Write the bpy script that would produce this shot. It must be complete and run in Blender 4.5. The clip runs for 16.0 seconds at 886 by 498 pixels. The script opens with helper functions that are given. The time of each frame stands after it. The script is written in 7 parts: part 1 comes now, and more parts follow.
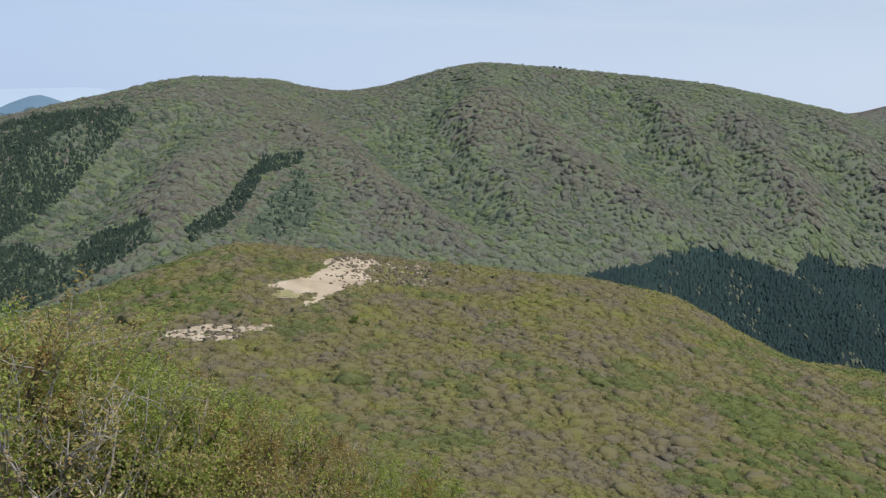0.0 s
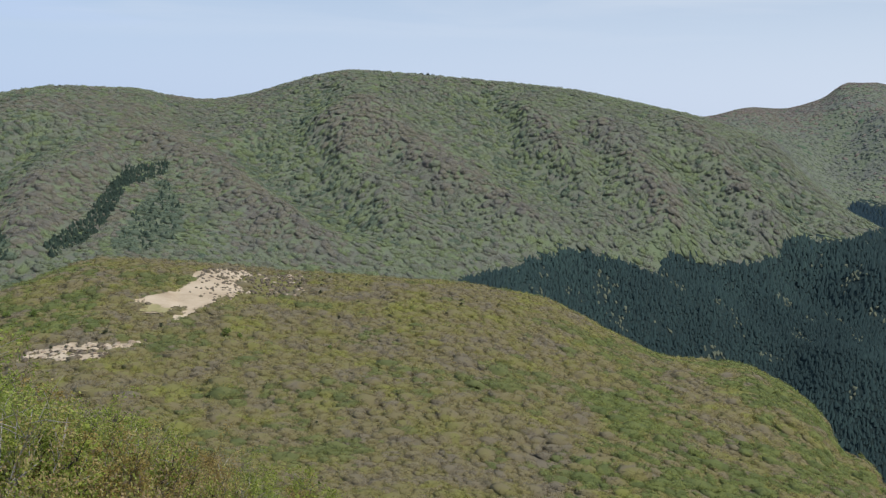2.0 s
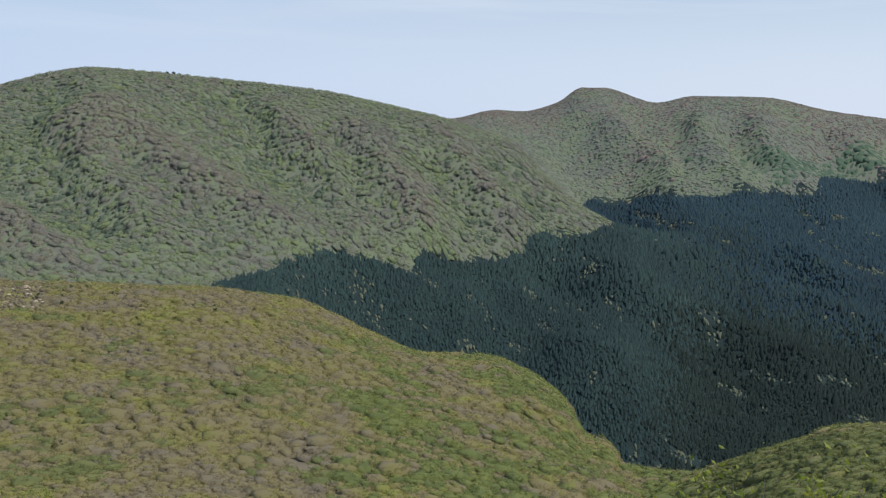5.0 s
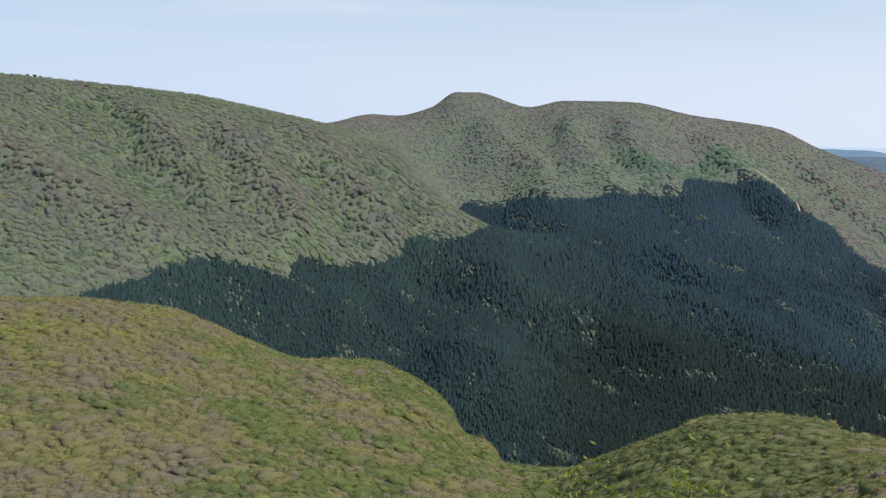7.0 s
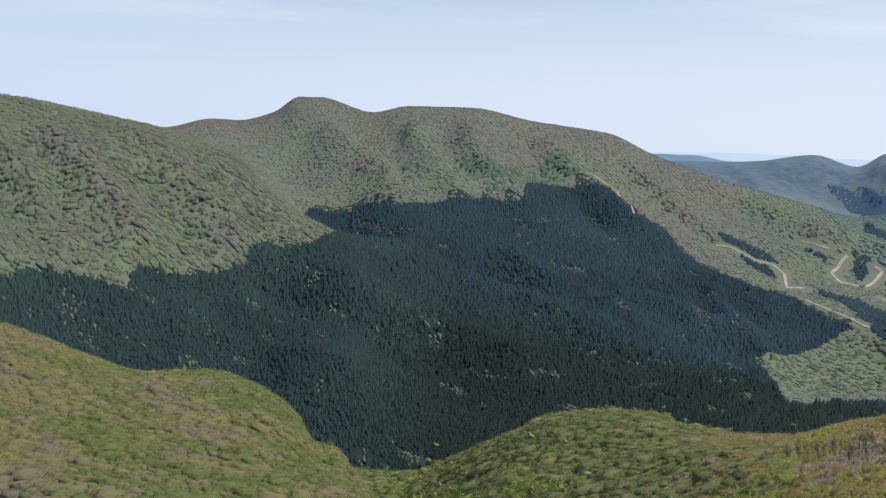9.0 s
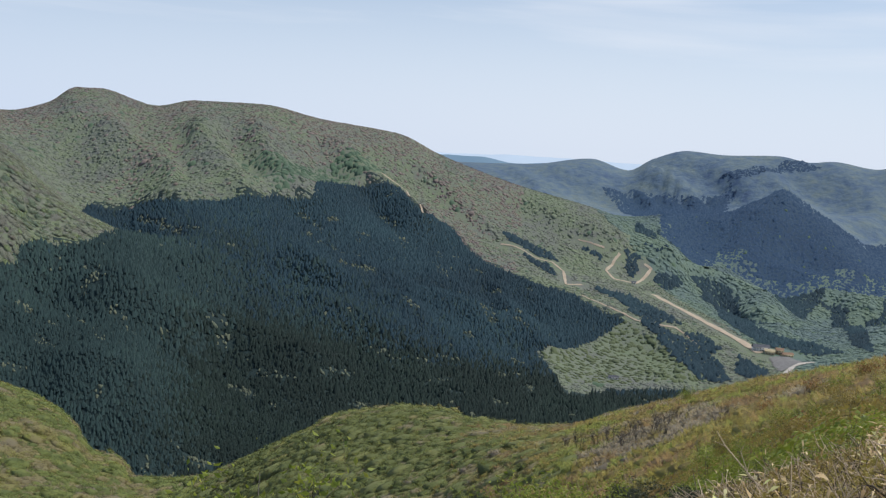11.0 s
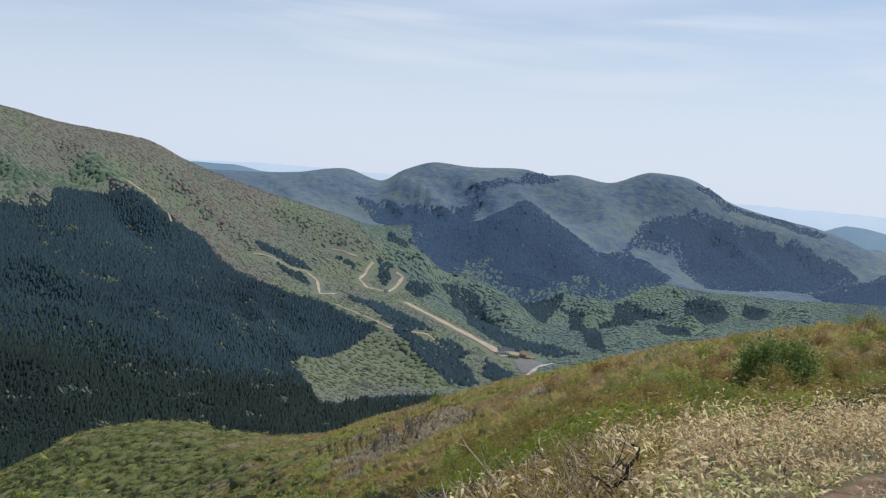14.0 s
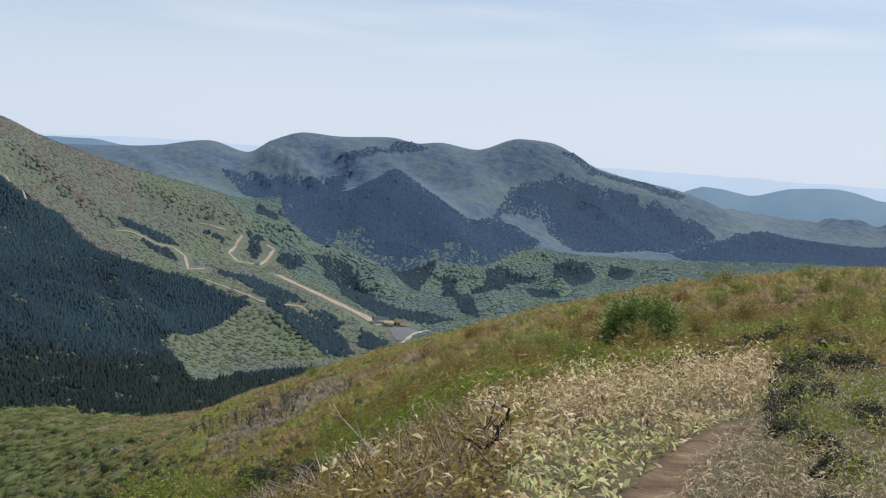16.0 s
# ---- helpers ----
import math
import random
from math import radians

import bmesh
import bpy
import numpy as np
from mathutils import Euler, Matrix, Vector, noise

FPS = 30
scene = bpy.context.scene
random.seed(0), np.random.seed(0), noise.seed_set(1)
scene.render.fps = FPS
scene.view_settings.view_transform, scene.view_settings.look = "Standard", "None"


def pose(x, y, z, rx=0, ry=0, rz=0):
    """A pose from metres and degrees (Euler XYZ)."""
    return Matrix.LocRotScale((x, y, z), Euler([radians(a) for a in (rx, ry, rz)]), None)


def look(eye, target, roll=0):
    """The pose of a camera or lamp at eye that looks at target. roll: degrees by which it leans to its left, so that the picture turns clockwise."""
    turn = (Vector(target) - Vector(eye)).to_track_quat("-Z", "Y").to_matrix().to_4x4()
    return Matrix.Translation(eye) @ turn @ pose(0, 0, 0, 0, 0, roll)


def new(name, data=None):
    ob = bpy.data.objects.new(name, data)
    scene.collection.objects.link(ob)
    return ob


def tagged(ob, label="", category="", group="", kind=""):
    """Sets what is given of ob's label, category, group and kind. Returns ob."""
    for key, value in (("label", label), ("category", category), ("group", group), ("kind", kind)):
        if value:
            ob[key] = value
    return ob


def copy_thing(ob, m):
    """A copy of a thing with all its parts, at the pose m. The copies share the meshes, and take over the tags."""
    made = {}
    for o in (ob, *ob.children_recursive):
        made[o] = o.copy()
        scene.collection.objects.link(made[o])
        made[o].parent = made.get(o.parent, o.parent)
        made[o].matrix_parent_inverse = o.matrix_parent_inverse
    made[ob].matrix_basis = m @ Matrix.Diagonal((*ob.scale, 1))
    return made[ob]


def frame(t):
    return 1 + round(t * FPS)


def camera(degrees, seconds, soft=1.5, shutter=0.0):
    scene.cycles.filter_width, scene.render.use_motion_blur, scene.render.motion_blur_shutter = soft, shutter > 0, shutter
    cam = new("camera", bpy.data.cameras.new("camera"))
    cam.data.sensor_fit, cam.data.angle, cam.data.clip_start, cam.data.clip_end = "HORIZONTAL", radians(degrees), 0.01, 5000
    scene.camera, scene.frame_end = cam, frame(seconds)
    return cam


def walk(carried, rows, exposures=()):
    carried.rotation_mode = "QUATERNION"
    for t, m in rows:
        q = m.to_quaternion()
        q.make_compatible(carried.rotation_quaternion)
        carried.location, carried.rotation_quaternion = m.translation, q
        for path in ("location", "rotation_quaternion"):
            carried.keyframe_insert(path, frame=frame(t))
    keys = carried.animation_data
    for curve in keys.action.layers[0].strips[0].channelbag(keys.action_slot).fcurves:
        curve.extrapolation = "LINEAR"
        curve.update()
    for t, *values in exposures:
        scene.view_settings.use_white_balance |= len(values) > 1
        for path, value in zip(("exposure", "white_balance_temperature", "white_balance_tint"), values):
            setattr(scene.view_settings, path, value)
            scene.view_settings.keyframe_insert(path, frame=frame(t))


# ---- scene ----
cam = camera(47.95, 16.0, soft=1.25)
PIVOT = 0.55    # the camera is held at arm's length and turned with the body
EYE = 1.6
TURNS = [
    (0.0, 81.134, -2.140, 0.239),
    (0.5, 81.295, -1.961, -1.187),
    (1.0, 81.432, -1.742, -2.890),
    (1.5, 81.598, -1.623, -4.895),
    (2.0, 81.770, -1.611, -7.219),
    (2.5, 81.919, -1.594, -9.690),
    (3.0, 82.011, -1.647, -12.159),
    (3.5, 82.078, -1.727, -14.623),
    (4.0, 82.143, -1.787, -17.020),
    (6.5, 82.632, -2.193, -26.724),
    (7.0, 82.784, -2.028, -28.389),
    (7.5, 82.937, -1.892, -30.039),
    (8.0, 83.089, -1.726, -31.952),
    (8.5, 83.266, -1.800, -34.374),
    (9.0, 83.395, -2.182, -37.255),
    (9.5, 83.491, -2.583, -40.467),
    (10.0, 83.584, -2.884, -43.601),
    (12.5, 84.845, -4.421, -56.490),
    (13.0, 85.233, -4.633, -58.787),
    (13.5, 85.449, -4.707, -61.041),
    (14.0, 85.431, -4.574, -63.297),
    (14.5, 85.172, -4.269, -65.525),
    (15.0, 84.822, -3.969, -67.603),
    (15.5, 84.492, -3.690, -69.368),
    (16.0, 84.181, -3.468, -70.802),
]
ROWS = [(t, pose(PIVOT * math.sin(radians(-turn)), PIVOT * (math.cos(radians(turn)) - 1) + 0.05, EYE, tilt, lean, turn)) for t, tilt, lean, turn in TURNS]
walk(cam, ROWS, exposures=[(0.0, 0.0), (3.5, 0.0), (7.0, 0.13), (8.5, 0.13), (10.0, 0.1), (12.5, 0.0), (16.0, 0.0)])

# ---- sky and sun ----
SUN_BEARING, SUN_HEIGHT = 116.0, 54.0
world = bpy.data.worlds.new("sky")
scene.world = world
world.use_nodes = True
wn, wl = world.node_tree.nodes, world.node_tree.links
wn.clear()
sky = wn.new("ShaderNodeTexSky")
sky.sky_type, sky.sun_disc = "NISHITA", False
sky.sun_elevation, sky.sun_rotation = radians(SUN_HEIGHT), radians(SUN_BEARING)
sky.altitude, sky.air_density, sky.dust_density, sky.ozone_density = 900, 1.0, 1.0, 3.0
geo = wn.new("ShaderNodeTexCoord")
stretch = wn.new("ShaderNodeMapping")
stretch.inputs["Scale"].default_value = (1.2, 1.2, 7.0)
wisps = wn.new("ShaderNodeTexNoise")
wisps.inputs["Scale"].default_value, wisps.inputs["Detail"].default_value = 1.6, 5
ramp = wn.new("ShaderNodeMapRange")
ramp.inputs["From Min"].default_value, ramp.inputs["From Max"].default_value = 0.42, 0.75
ramp.inputs["To Min"].default_value, ramp.inputs["To Max"].default_value = 0.36, 1.0
veil = wn.new("ShaderNodeMix")
veil.data_type = "RGBA"
tone = wn.new("ShaderNodeMix")
tone.data_type = "RGBA"
tone.inputs["A"].default_value, tone.inputs["B"].default_value = (4.7, 6.1, 8.6, 1), (6.8, 7.6, 9.0, 1)
sunward = wn.new("ShaderNodeMapRange")
sunward.inputs["From Min"].default_value, sunward.inputs["From Max"].default_value = -0.5, 0.85
back = wn.new("ShaderNodeBackground")
back.inputs["Strength"].default_value = 0.1
wout = wn.new("ShaderNodeOutputWorld")
wl.new(geo.outputs["Generated"], stretch.inputs["Vector"])
wl.new(stretch.outputs["Vector"], wisps.inputs["Vector"])
wl.new(wisps.outputs["Fac"], ramp.inputs["Value"])
height = wn.new("ShaderNodeSeparateXYZ")
mist = wn.new("ShaderNodeMapRange")
mist.inputs["From Min"].default_value, mist.inputs["From Max"].default_value = 0.0, 0.3
mist.inputs["To Min"].default_value, mist.inputs["To Max"].default_value = 0.92, 0.0
mist.interpolation_type = "SMOOTHSTEP"
most = wn.new("ShaderNodeMath")
most.operation = "MAXIMUM"
wl.new(geo.outputs["Generated"], height.inputs["Vector"])
wl.new(height.outputs["Z"], mist.inputs["Value"])
wl.new(mist.outputs["Result"], most.inputs[0])
wl.new(ramp.outputs["Result"], most.inputs[1])
wl.new(most.outputs["Value"], veil.inputs["Factor"])
wl.new(height.outputs["X"], sunward.inputs["Value"])
wl.new(sunward.outputs["Result"], tone.inputs["Factor"])
wl.new(tone.outputs["Result"], veil.inputs["B"])
wl.new(sky.outputs["Color"], veil.inputs["A"])
# thin streaks of high cloud
drift = wn.new("ShaderNodeMapping")
drift.inputs["Scale"].default_value, drift.inputs["Rotation"].default_value = (1.0, 1.0, 11.0), (0.0, radians(5), 0.0)
streaks = wn.new("ShaderNodeTexNoise")
streaks.inputs["Scale"].default_value, streaks.inputs["Detail"].default_value, streaks.inputs["Distortion"].default_value = 2.3, 7, 0.4
thin = wn.new("ShaderNodeMapRange")
thin.inputs["From Min"].default_value, thin.inputs["From Max"].default_value, thin.inputs["To Max"].default_value = 0.5, 0.76, 0.75
aloft = wn.new("ShaderNodeMapRange")
aloft.inputs["From Min"].default_value, aloft.inputs["From Max"].default_value = 0.05, 0.14
amount = wn.new("ShaderNodeMath")
amount.operation = "MULTIPLY"
cloudy = wn.new("ShaderNodeMix")
cloudy.data_type = "RGBA"
cloudy.inputs["B"].default_value = (8.0, 8.4, 9.2, 1)
wl.new(geo.outputs["Generated"], drift.inputs["Vector"])
wl.new(drift.outputs["Vector"], streaks.inputs["Vector"])
wl.new(streaks.outputs["Fac"], thin.inputs["Value"])
wl.new(height.outputs["Z"], aloft.inputs["Value"])
wl.new(thin.outputs["Result"], amount.inputs[0])
wl.new(aloft.outputs["Result"], amount.inputs[1])
wl.new(amount.outputs["Value"], cloudy.inputs["Factor"])
wl.new(veil.outputs["Result"], cloudy.inputs["A"])
wl.new(cloudy.outputs["Result"], back.inputs["Color"])
wl.new(back.outputs["Background"], wout.inputs["Surface"])
sun_data = bpy.data.lights.new("sun", "SUN")
sun_data.energy, sun_data.angle, sun_data.color = 3.3, radians(1.0), (1.0, 0.95, 0.87)
sun = new("sun", sun_data)
sun.matrix_world = look((3000 * math.sin(radians(SUN_BEARING)), 3000 * math.cos(radians(SUN_BEARING)), 3000 * math.tan(radians(SUN_HEIGHT))), (0, 0, 0))

# ---- materials ----
def material(name, stops, scale=0.4, detail=4.0, island=0.0, patch=0.0, bump=0.0, bump_scale=2.0, rough=0.9, randoms=0.0, translucent=0.0, by_object=0.0, soften=0.0, contrast=1.0, broad_share=0.45, cell=0.0, cell_share=0.5):
    """A surface whose colour runs over the stops by grain noise, broad patches and, for joined plants, a value of each island."""
    mat = bpy.data.materials.new(name)
    mat.use_nodes = True
    n, l = mat.node_tree.nodes, mat.node_tree.links
    bsdf = n["Principled BSDF"]
    bsdf.inputs["Roughness"].default_value = rough
    bsdf.inputs["Specular IOR Level"].default_value = 0.25
    where = n.new("ShaderNodeNewGeometry")
    grain = n.new("ShaderNodeTexNoise")
    grain.inputs["Scale"].default_value, grain.inputs["Detail"].default_value, grain.inputs["Roughness"].default_value = scale, detail, 0.65
    l.new(where.outputs["Position"], grain.inputs["Vector"])
    spread = n.new("ShaderNodeMapRange")
    spread.inputs["From Min"].default_value, spread.inputs["From Max"].default_value = 0.5 - 0.5 / contrast, 0.5 + 0.5 / contrast
    l.new(grain.outputs["Fac"], spread.inputs["Value"])
    total = spread.outputs["Result"]

    def mixed(value, share, base):
        m = n.new("ShaderNodeMix")
        m.inputs["Factor"].default_value = share
        l.new(base, m.inputs["A"])
        l.new(value, m.inputs["B"])
        return m.outputs["Result"]
    if island:
        total = mixed(where.outputs["Random Per Island"], island, total)
    if cell:
        # one tint for each crown
        tint = n.new("ShaderNodeTexVoronoi")
        tint.inputs["Scale"].default_value = cell
        l.new(where.outputs["Position"], tint.inputs["Vector"])
        one = n.new("ShaderNodeSeparateColor")
        l.new(tint.outputs["Color"], one.inputs["Color"])
        total = mixed(one.outputs["Red"], cell_share, total)
    if by_object:
        info = n.new("ShaderNodeObjectInfo")
        total = mixed(info.outputs["Random"], by_object, total)
    if patch:
        broad = n.new("ShaderNodeTexNoise")
        broad.inputs["Scale"].default_value, broad.inputs["Detail"].default_value = patch, 3.0
        l.new(where.outputs["Position"], broad.inputs["Vector"])
        wide = n.new("ShaderNodeMapRange")
        wide.inputs["From Min"].default_value, wide.inputs["From Max"].default_value = 0.3, 0.7
        l.new(broad.outputs["Fac"], wide.inputs["Value"])
        total = mixed(wide.outputs["Result"], broad_share, total)
    cr = n.new("ShaderNodeValToRGB")
    el = cr.color_ramp.elements
    while len(el) < len(stops):
        el.new(0.5)
    for e, (p, c) in zip(el, stops):
        e.position, e.color = p, (*c, 1)
    l.new(total, cr.inputs["Fac"])
    l.new(cr.outputs["Color"], bsdf.inputs["Base Color"])
    if bump:
        bn = n.new("ShaderNodeTexNoise")
        bn.inputs["Scale"].default_value, bn.inputs["Detail"].default_value = bump_scale, 5.0
        l.new(where.outputs["Position"], bn.inputs["Vector"])
        b = n.new("ShaderNodeBump")
        b.inputs["Strength"].default_value, b.inputs["Distance"].default_value = 1.0, bump
        l.new(bn.outputs["Fac"], b.inputs["Height"])
        l.new(b.outputs["Normal"], bsdf.inputs["Normal"])
    if soften:
        # loose foliage takes light from the sky side more evenly than a closed skin
        shape = n["Bump"].outputs["Normal"] if bump else where.outputs["Normal"]
        evened = n.new("ShaderNodeMix")
        evened.data_type = "VECTOR"
        evened.inputs["Factor"].default_value = soften
        evened.inputs["B"].default_value = (0.0, 0.0, 1.0)
        unit = n.new("ShaderNodeVectorMath")
        unit.operation = "NORMALIZE"
        l.new(shape, evened.inputs["A"])
        l.new(evened.outputs["Result"], unit.inputs[0])
        l.new(unit.outputs["Vector"], bsdf.inputs["Normal"])
    if translucent:
        tr = n.new("ShaderNodeBsdfTranslucent")
        l.new(cr.outputs["Color"], tr.inputs["Color"])
        mx = n.new("ShaderNodeMixShader")
        mx.inputs["Fac"].default_value = translucent
        l.new(bsdf.outputs["BSDF"], mx.inputs[1])
        l.new(tr.outputs["BSDF"], mx.inputs[2])
        l.new(mx.outputs["Shader"], n["Material Output"].inputs["Surface"])
    return mat


def spray_of(mat):
    """The same foliage as thin sprays that let light through."""
    thin = bpy.data.materials.get(mat.name + "_sprays")
    if thin:
        return thin
    thin = mat.copy()
    thin.name = mat.name + "_sprays"
    n, l = thin.node_tree.nodes, thin.node_tree.links
    bsdf = n["Principled BSDF"]
    tr = n.new("ShaderNodeBsdfTranslucent")
    # a thin spray sends on as much light as it throws back
    both = n.new("ShaderNodeMix")
    both.data_type, both.blend_type = "RGBA", "MULTIPLY"
    both.inputs["Factor"].default_value = 1.0
    both.inputs["B"].default_value = (1.8, 1.8, 1.8, 1)
    l.new(bsdf.inputs["Base Color"].links[0].from_socket, both.inputs["A"])
    l.new(both.outputs["Result"], tr.inputs["Color"])
    l.new(both.outputs["Result"], bsdf.inputs["Base Color"])
    for link in bsdf.inputs["Normal"].links:
        for first in link.from_node.inputs[0].links:
            first.from_node.inputs["Factor"].default_value = 0.8
    mx = n.new("ShaderNodeMixShader")
    mx.inputs["Fac"].default_value = 0.5
    l.new(bsdf.outputs["BSDF"], mx.inputs[1])
    l.new(tr.outputs["BSDF"], mx.inputs[2])
    # and half of it is the open space between twigs
    clear = n.new("ShaderNodeBsdfTransparent")
    loose = n.new("ShaderNodeMixShader")
    loose.inputs["Fac"].default_value = 0.5
    l.new(mx.outputs["Shader"], loose.inputs[1])
    l.new(clear.outputs["BSDF"], loose.inputs[2])
    l.new(loose.outputs["Shader"], n["Material Output"].inputs["Surface"])
    return thin


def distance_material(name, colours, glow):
    """Far hills in thin blue air: a plain backdrop, the haze put in as colour and a little glow."""
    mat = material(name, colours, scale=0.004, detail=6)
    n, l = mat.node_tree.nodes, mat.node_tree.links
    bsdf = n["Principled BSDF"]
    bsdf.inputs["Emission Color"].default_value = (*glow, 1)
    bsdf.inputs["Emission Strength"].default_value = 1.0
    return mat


SOIL = material("dry_grass_soil", [(0.25, (0.075, 0.058, 0.034)), (0.5, (0.12, 0.10, 0.05)), (0.75, (0.12, 0.125, 0.045))], scale=3.0, patch=0.05, bump=0.05, bump_scale=12)
FLOOR = material("woodland_floor", [(0.25, (0.105, 0.098, 0.062)), (0.5, (0.14, 0.128, 0.075)), (0.75, (0.132, 0.142, 0.068))], scale=0.35, detail=7, patch=0.01, bump=0.6, bump_scale=0.35, contrast=1.6)
# far slopes: the blue of hazy air is put into the base colour
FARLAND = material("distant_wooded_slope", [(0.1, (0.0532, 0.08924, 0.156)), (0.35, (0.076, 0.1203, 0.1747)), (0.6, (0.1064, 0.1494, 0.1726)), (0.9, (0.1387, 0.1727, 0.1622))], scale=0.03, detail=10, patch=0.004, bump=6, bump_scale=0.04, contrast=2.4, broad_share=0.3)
SCRUB = material("budding_scrub_crowns", [(0.08, (0.1228, 0.1078, 0.08096)), (0.3, (0.153, 0.1327, 0.08832)), (0.47, (0.1651, 0.143, 0.06992)), (0.62, (0.1591, 0.1493, 0.0552)), (0.78, (0.1732, 0.1784, 0.046)), (0.96, (0.139, 0.1618, 0.04232))], scale=1.6, detail=6, island=0.12, patch=0.03, soften=0.72, contrast=1.6, broad_share=0.42, cell=0.2, cell_share=0.5)
# ridge crowns lightened and blued a little in their colour for haze
BEECH = material("budding_beech_crowns", [(0.05, (0.08924, 0.09318, 0.08391)), (0.28, (0.1339, 0.1367, 0.1124)), (0.5, (0.1362, 0.1552, 0.1083)), (0.72, (0.1433, 0.1764, 0.09746)), (0.95, (0.1149, 0.164, 0.0785))], scale=0.45, detail=6, island=0.2, patch=0.012, bump=1.0, bump_scale=0.5, soften=0.85, cell=0.11, contrast=1.8, broad_share=0.3)
RIDGE_FRESH = material("fresh_ridge_crowns", [(0.1, (0.1107, 0.142, 0.0762)), (0.5, (0.1333, 0.168, 0.08335)), (0.9, (0.1559, 0.187, 0.09045))], scale=0.5, detail=6, island=0.2, bump=1.0, bump_scale=0.5, soften=0.85, contrast=1.8, cell=0.11)
# cedar green pushed a little bluer and lighter to imitate haze
CONIFER = material("dark_cedar_crowns", [(0.1, (0.01153, 0.02542, 0.02759)), (0.5, (0.01826, 0.0391, 0.04074)), (0.9, (0.03268, 0.06256, 0.05649))], scale=0.25, island=0.4, patch=0.006, soften=0.55, contrast=2.0)
# deeper green put in for cedar sides turned from the sun
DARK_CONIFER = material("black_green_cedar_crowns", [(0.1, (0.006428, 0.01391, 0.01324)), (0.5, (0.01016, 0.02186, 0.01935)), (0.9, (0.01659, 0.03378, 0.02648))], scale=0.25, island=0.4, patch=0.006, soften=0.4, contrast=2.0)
# farther cedars: the air's blue tint is baked into this colour
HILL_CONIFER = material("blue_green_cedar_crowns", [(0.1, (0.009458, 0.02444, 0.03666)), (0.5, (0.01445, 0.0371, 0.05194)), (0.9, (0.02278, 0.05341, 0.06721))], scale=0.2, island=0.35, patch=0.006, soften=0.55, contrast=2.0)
LARCH = material("larch_crowns", [(0.1, (0.05, 0.088, 0.058)), (0.5, (0.062, 0.104, 0.064)), (0.9, (0.074, 0.116, 0.066))], scale=0.2, island=0.3, patch=0.02, soften=0.6, contrast=1.8)
# far cedars, with haze blue mixed into their green
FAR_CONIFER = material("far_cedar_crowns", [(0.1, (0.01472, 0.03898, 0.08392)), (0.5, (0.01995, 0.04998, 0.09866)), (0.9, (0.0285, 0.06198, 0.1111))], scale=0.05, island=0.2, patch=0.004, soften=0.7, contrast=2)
SHOULDER_GREEN = material("leafed_shoulder_crowns", [(0.1, (0.06864, 0.08791, 0.0308)), (0.5, (0.1056, 0.1283, 0.0396)), (0.9, (0.1531, 0.1663, 0.0484))], scale=1.6, detail=6, island=0.2, soften=0.7, contrast=1.8, cell=0.2, cell_share=0.5)
FRESH = material("fresh_green_crowns", [(0.1, (0.08342, 0.1009, 0.0361)), (0.5, (0.1101, 0.1248, 0.0437)), (0.9, (0.1435, 0.1471, 0.0532))], scale=1.6, detail=6, island=0.2, soften=0.68, contrast=1.8, cell=0.2, cell_share=0.5)
GAP_TREE = material("pale_gap_crowns", [(0.1, (0.075, 0.092, 0.066)), (0.5, (0.108, 0.124, 0.084)), (0.9, (0.140, 0.150, 0.100))], scale=0.8, island=0.4, soften=0.6, contrast=1.8)
PALE = material("pale_grassy_crowns", [(0.1, (0.06303, 0.07967, 0.04302)), (0.5, (0.08105, 0.1018, 0.04933)), (0.9, (0.09002, 0.1152, 0.04807))], scale=0.8, island=0.3, patch=0.01, soften=0.4, contrast=1.8)
SAND = material("bare_sand", [(0.25, (0.36, 0.28, 0.19)), (0.5, (0.46, 0.37, 0.26)), (0.75, (0.54, 0.45, 0.33))], scale=0.25, detail=7, patch=0.04, bump=0.3, bump_scale=0.8)
TURF = material("thin_pale_turf", [(0.25, (0.22, 0.21, 0.09)), (0.5, (0.30, 0.27, 0.13)), (0.75, (0.36, 0.31, 0.18))], scale=0.25, detail=6, bump=0.15, bump_scale=1)
STONE = material("pale_stone", [(0.25, (0.26, 0.2, 0.14)), (0.5, (0.38, 0.31, 0.23)), (0.75, (0.48, 0.4, 0.3))], scale=0.9, by_object=0.4, bump=0.1, bump_scale=3)
BARK = material("grey_bark", [(0.3, (0.06, 0.05, 0.042)), (0.5, (0.12, 0.105, 0.09)), (0.7, (0.2, 0.18, 0.155))], scale=9, bump=0.01, bump_scale=40)
DEADWOOD = material("bleached_deadwood", [(0.3, (0.3063, 0.2278, 0.1517)), (0.5, (0.5206, 0.4019, 0.2808)), (0.7, (0.6891, 0.5492, 0.4044))], scale=8, island=0.4, bump=0.006, bump_scale=50)
DARKWOOD = material("dark_weathered_wood", [(0.3, (0.03, 0.023, 0.02)), (0.5, (0.055, 0.043, 0.036)), (0.7, (0.1, 0.08, 0.065))], scale=10, bump=0.008, bump_scale=50)
SASA = material("dried_bamboo_grass", [(0.12, (0.1042, 0.06492, 0.02956)), (0.3, (0.3235, 0.2109, 0.09682)), (0.5, (0.5813, 0.4112, 0.2038)), (0.7, (0.7238, 0.5734, 0.316)), (0.9, (0.4716, 0.4436, 0.158))], scale=1.2, island=0.75, patch=0.25, rough=0.5, translucent=0.2)
LEAF_GREEN = material("fresh_leaves", [(0.2, (0.138, 0.1904, 0.027)), (0.5, (0.23, 0.28, 0.0405)), (0.8, (0.345, 0.3472, 0.0675))], scale=1.5, island=0.5, rough=0.5, translucent=0.4)
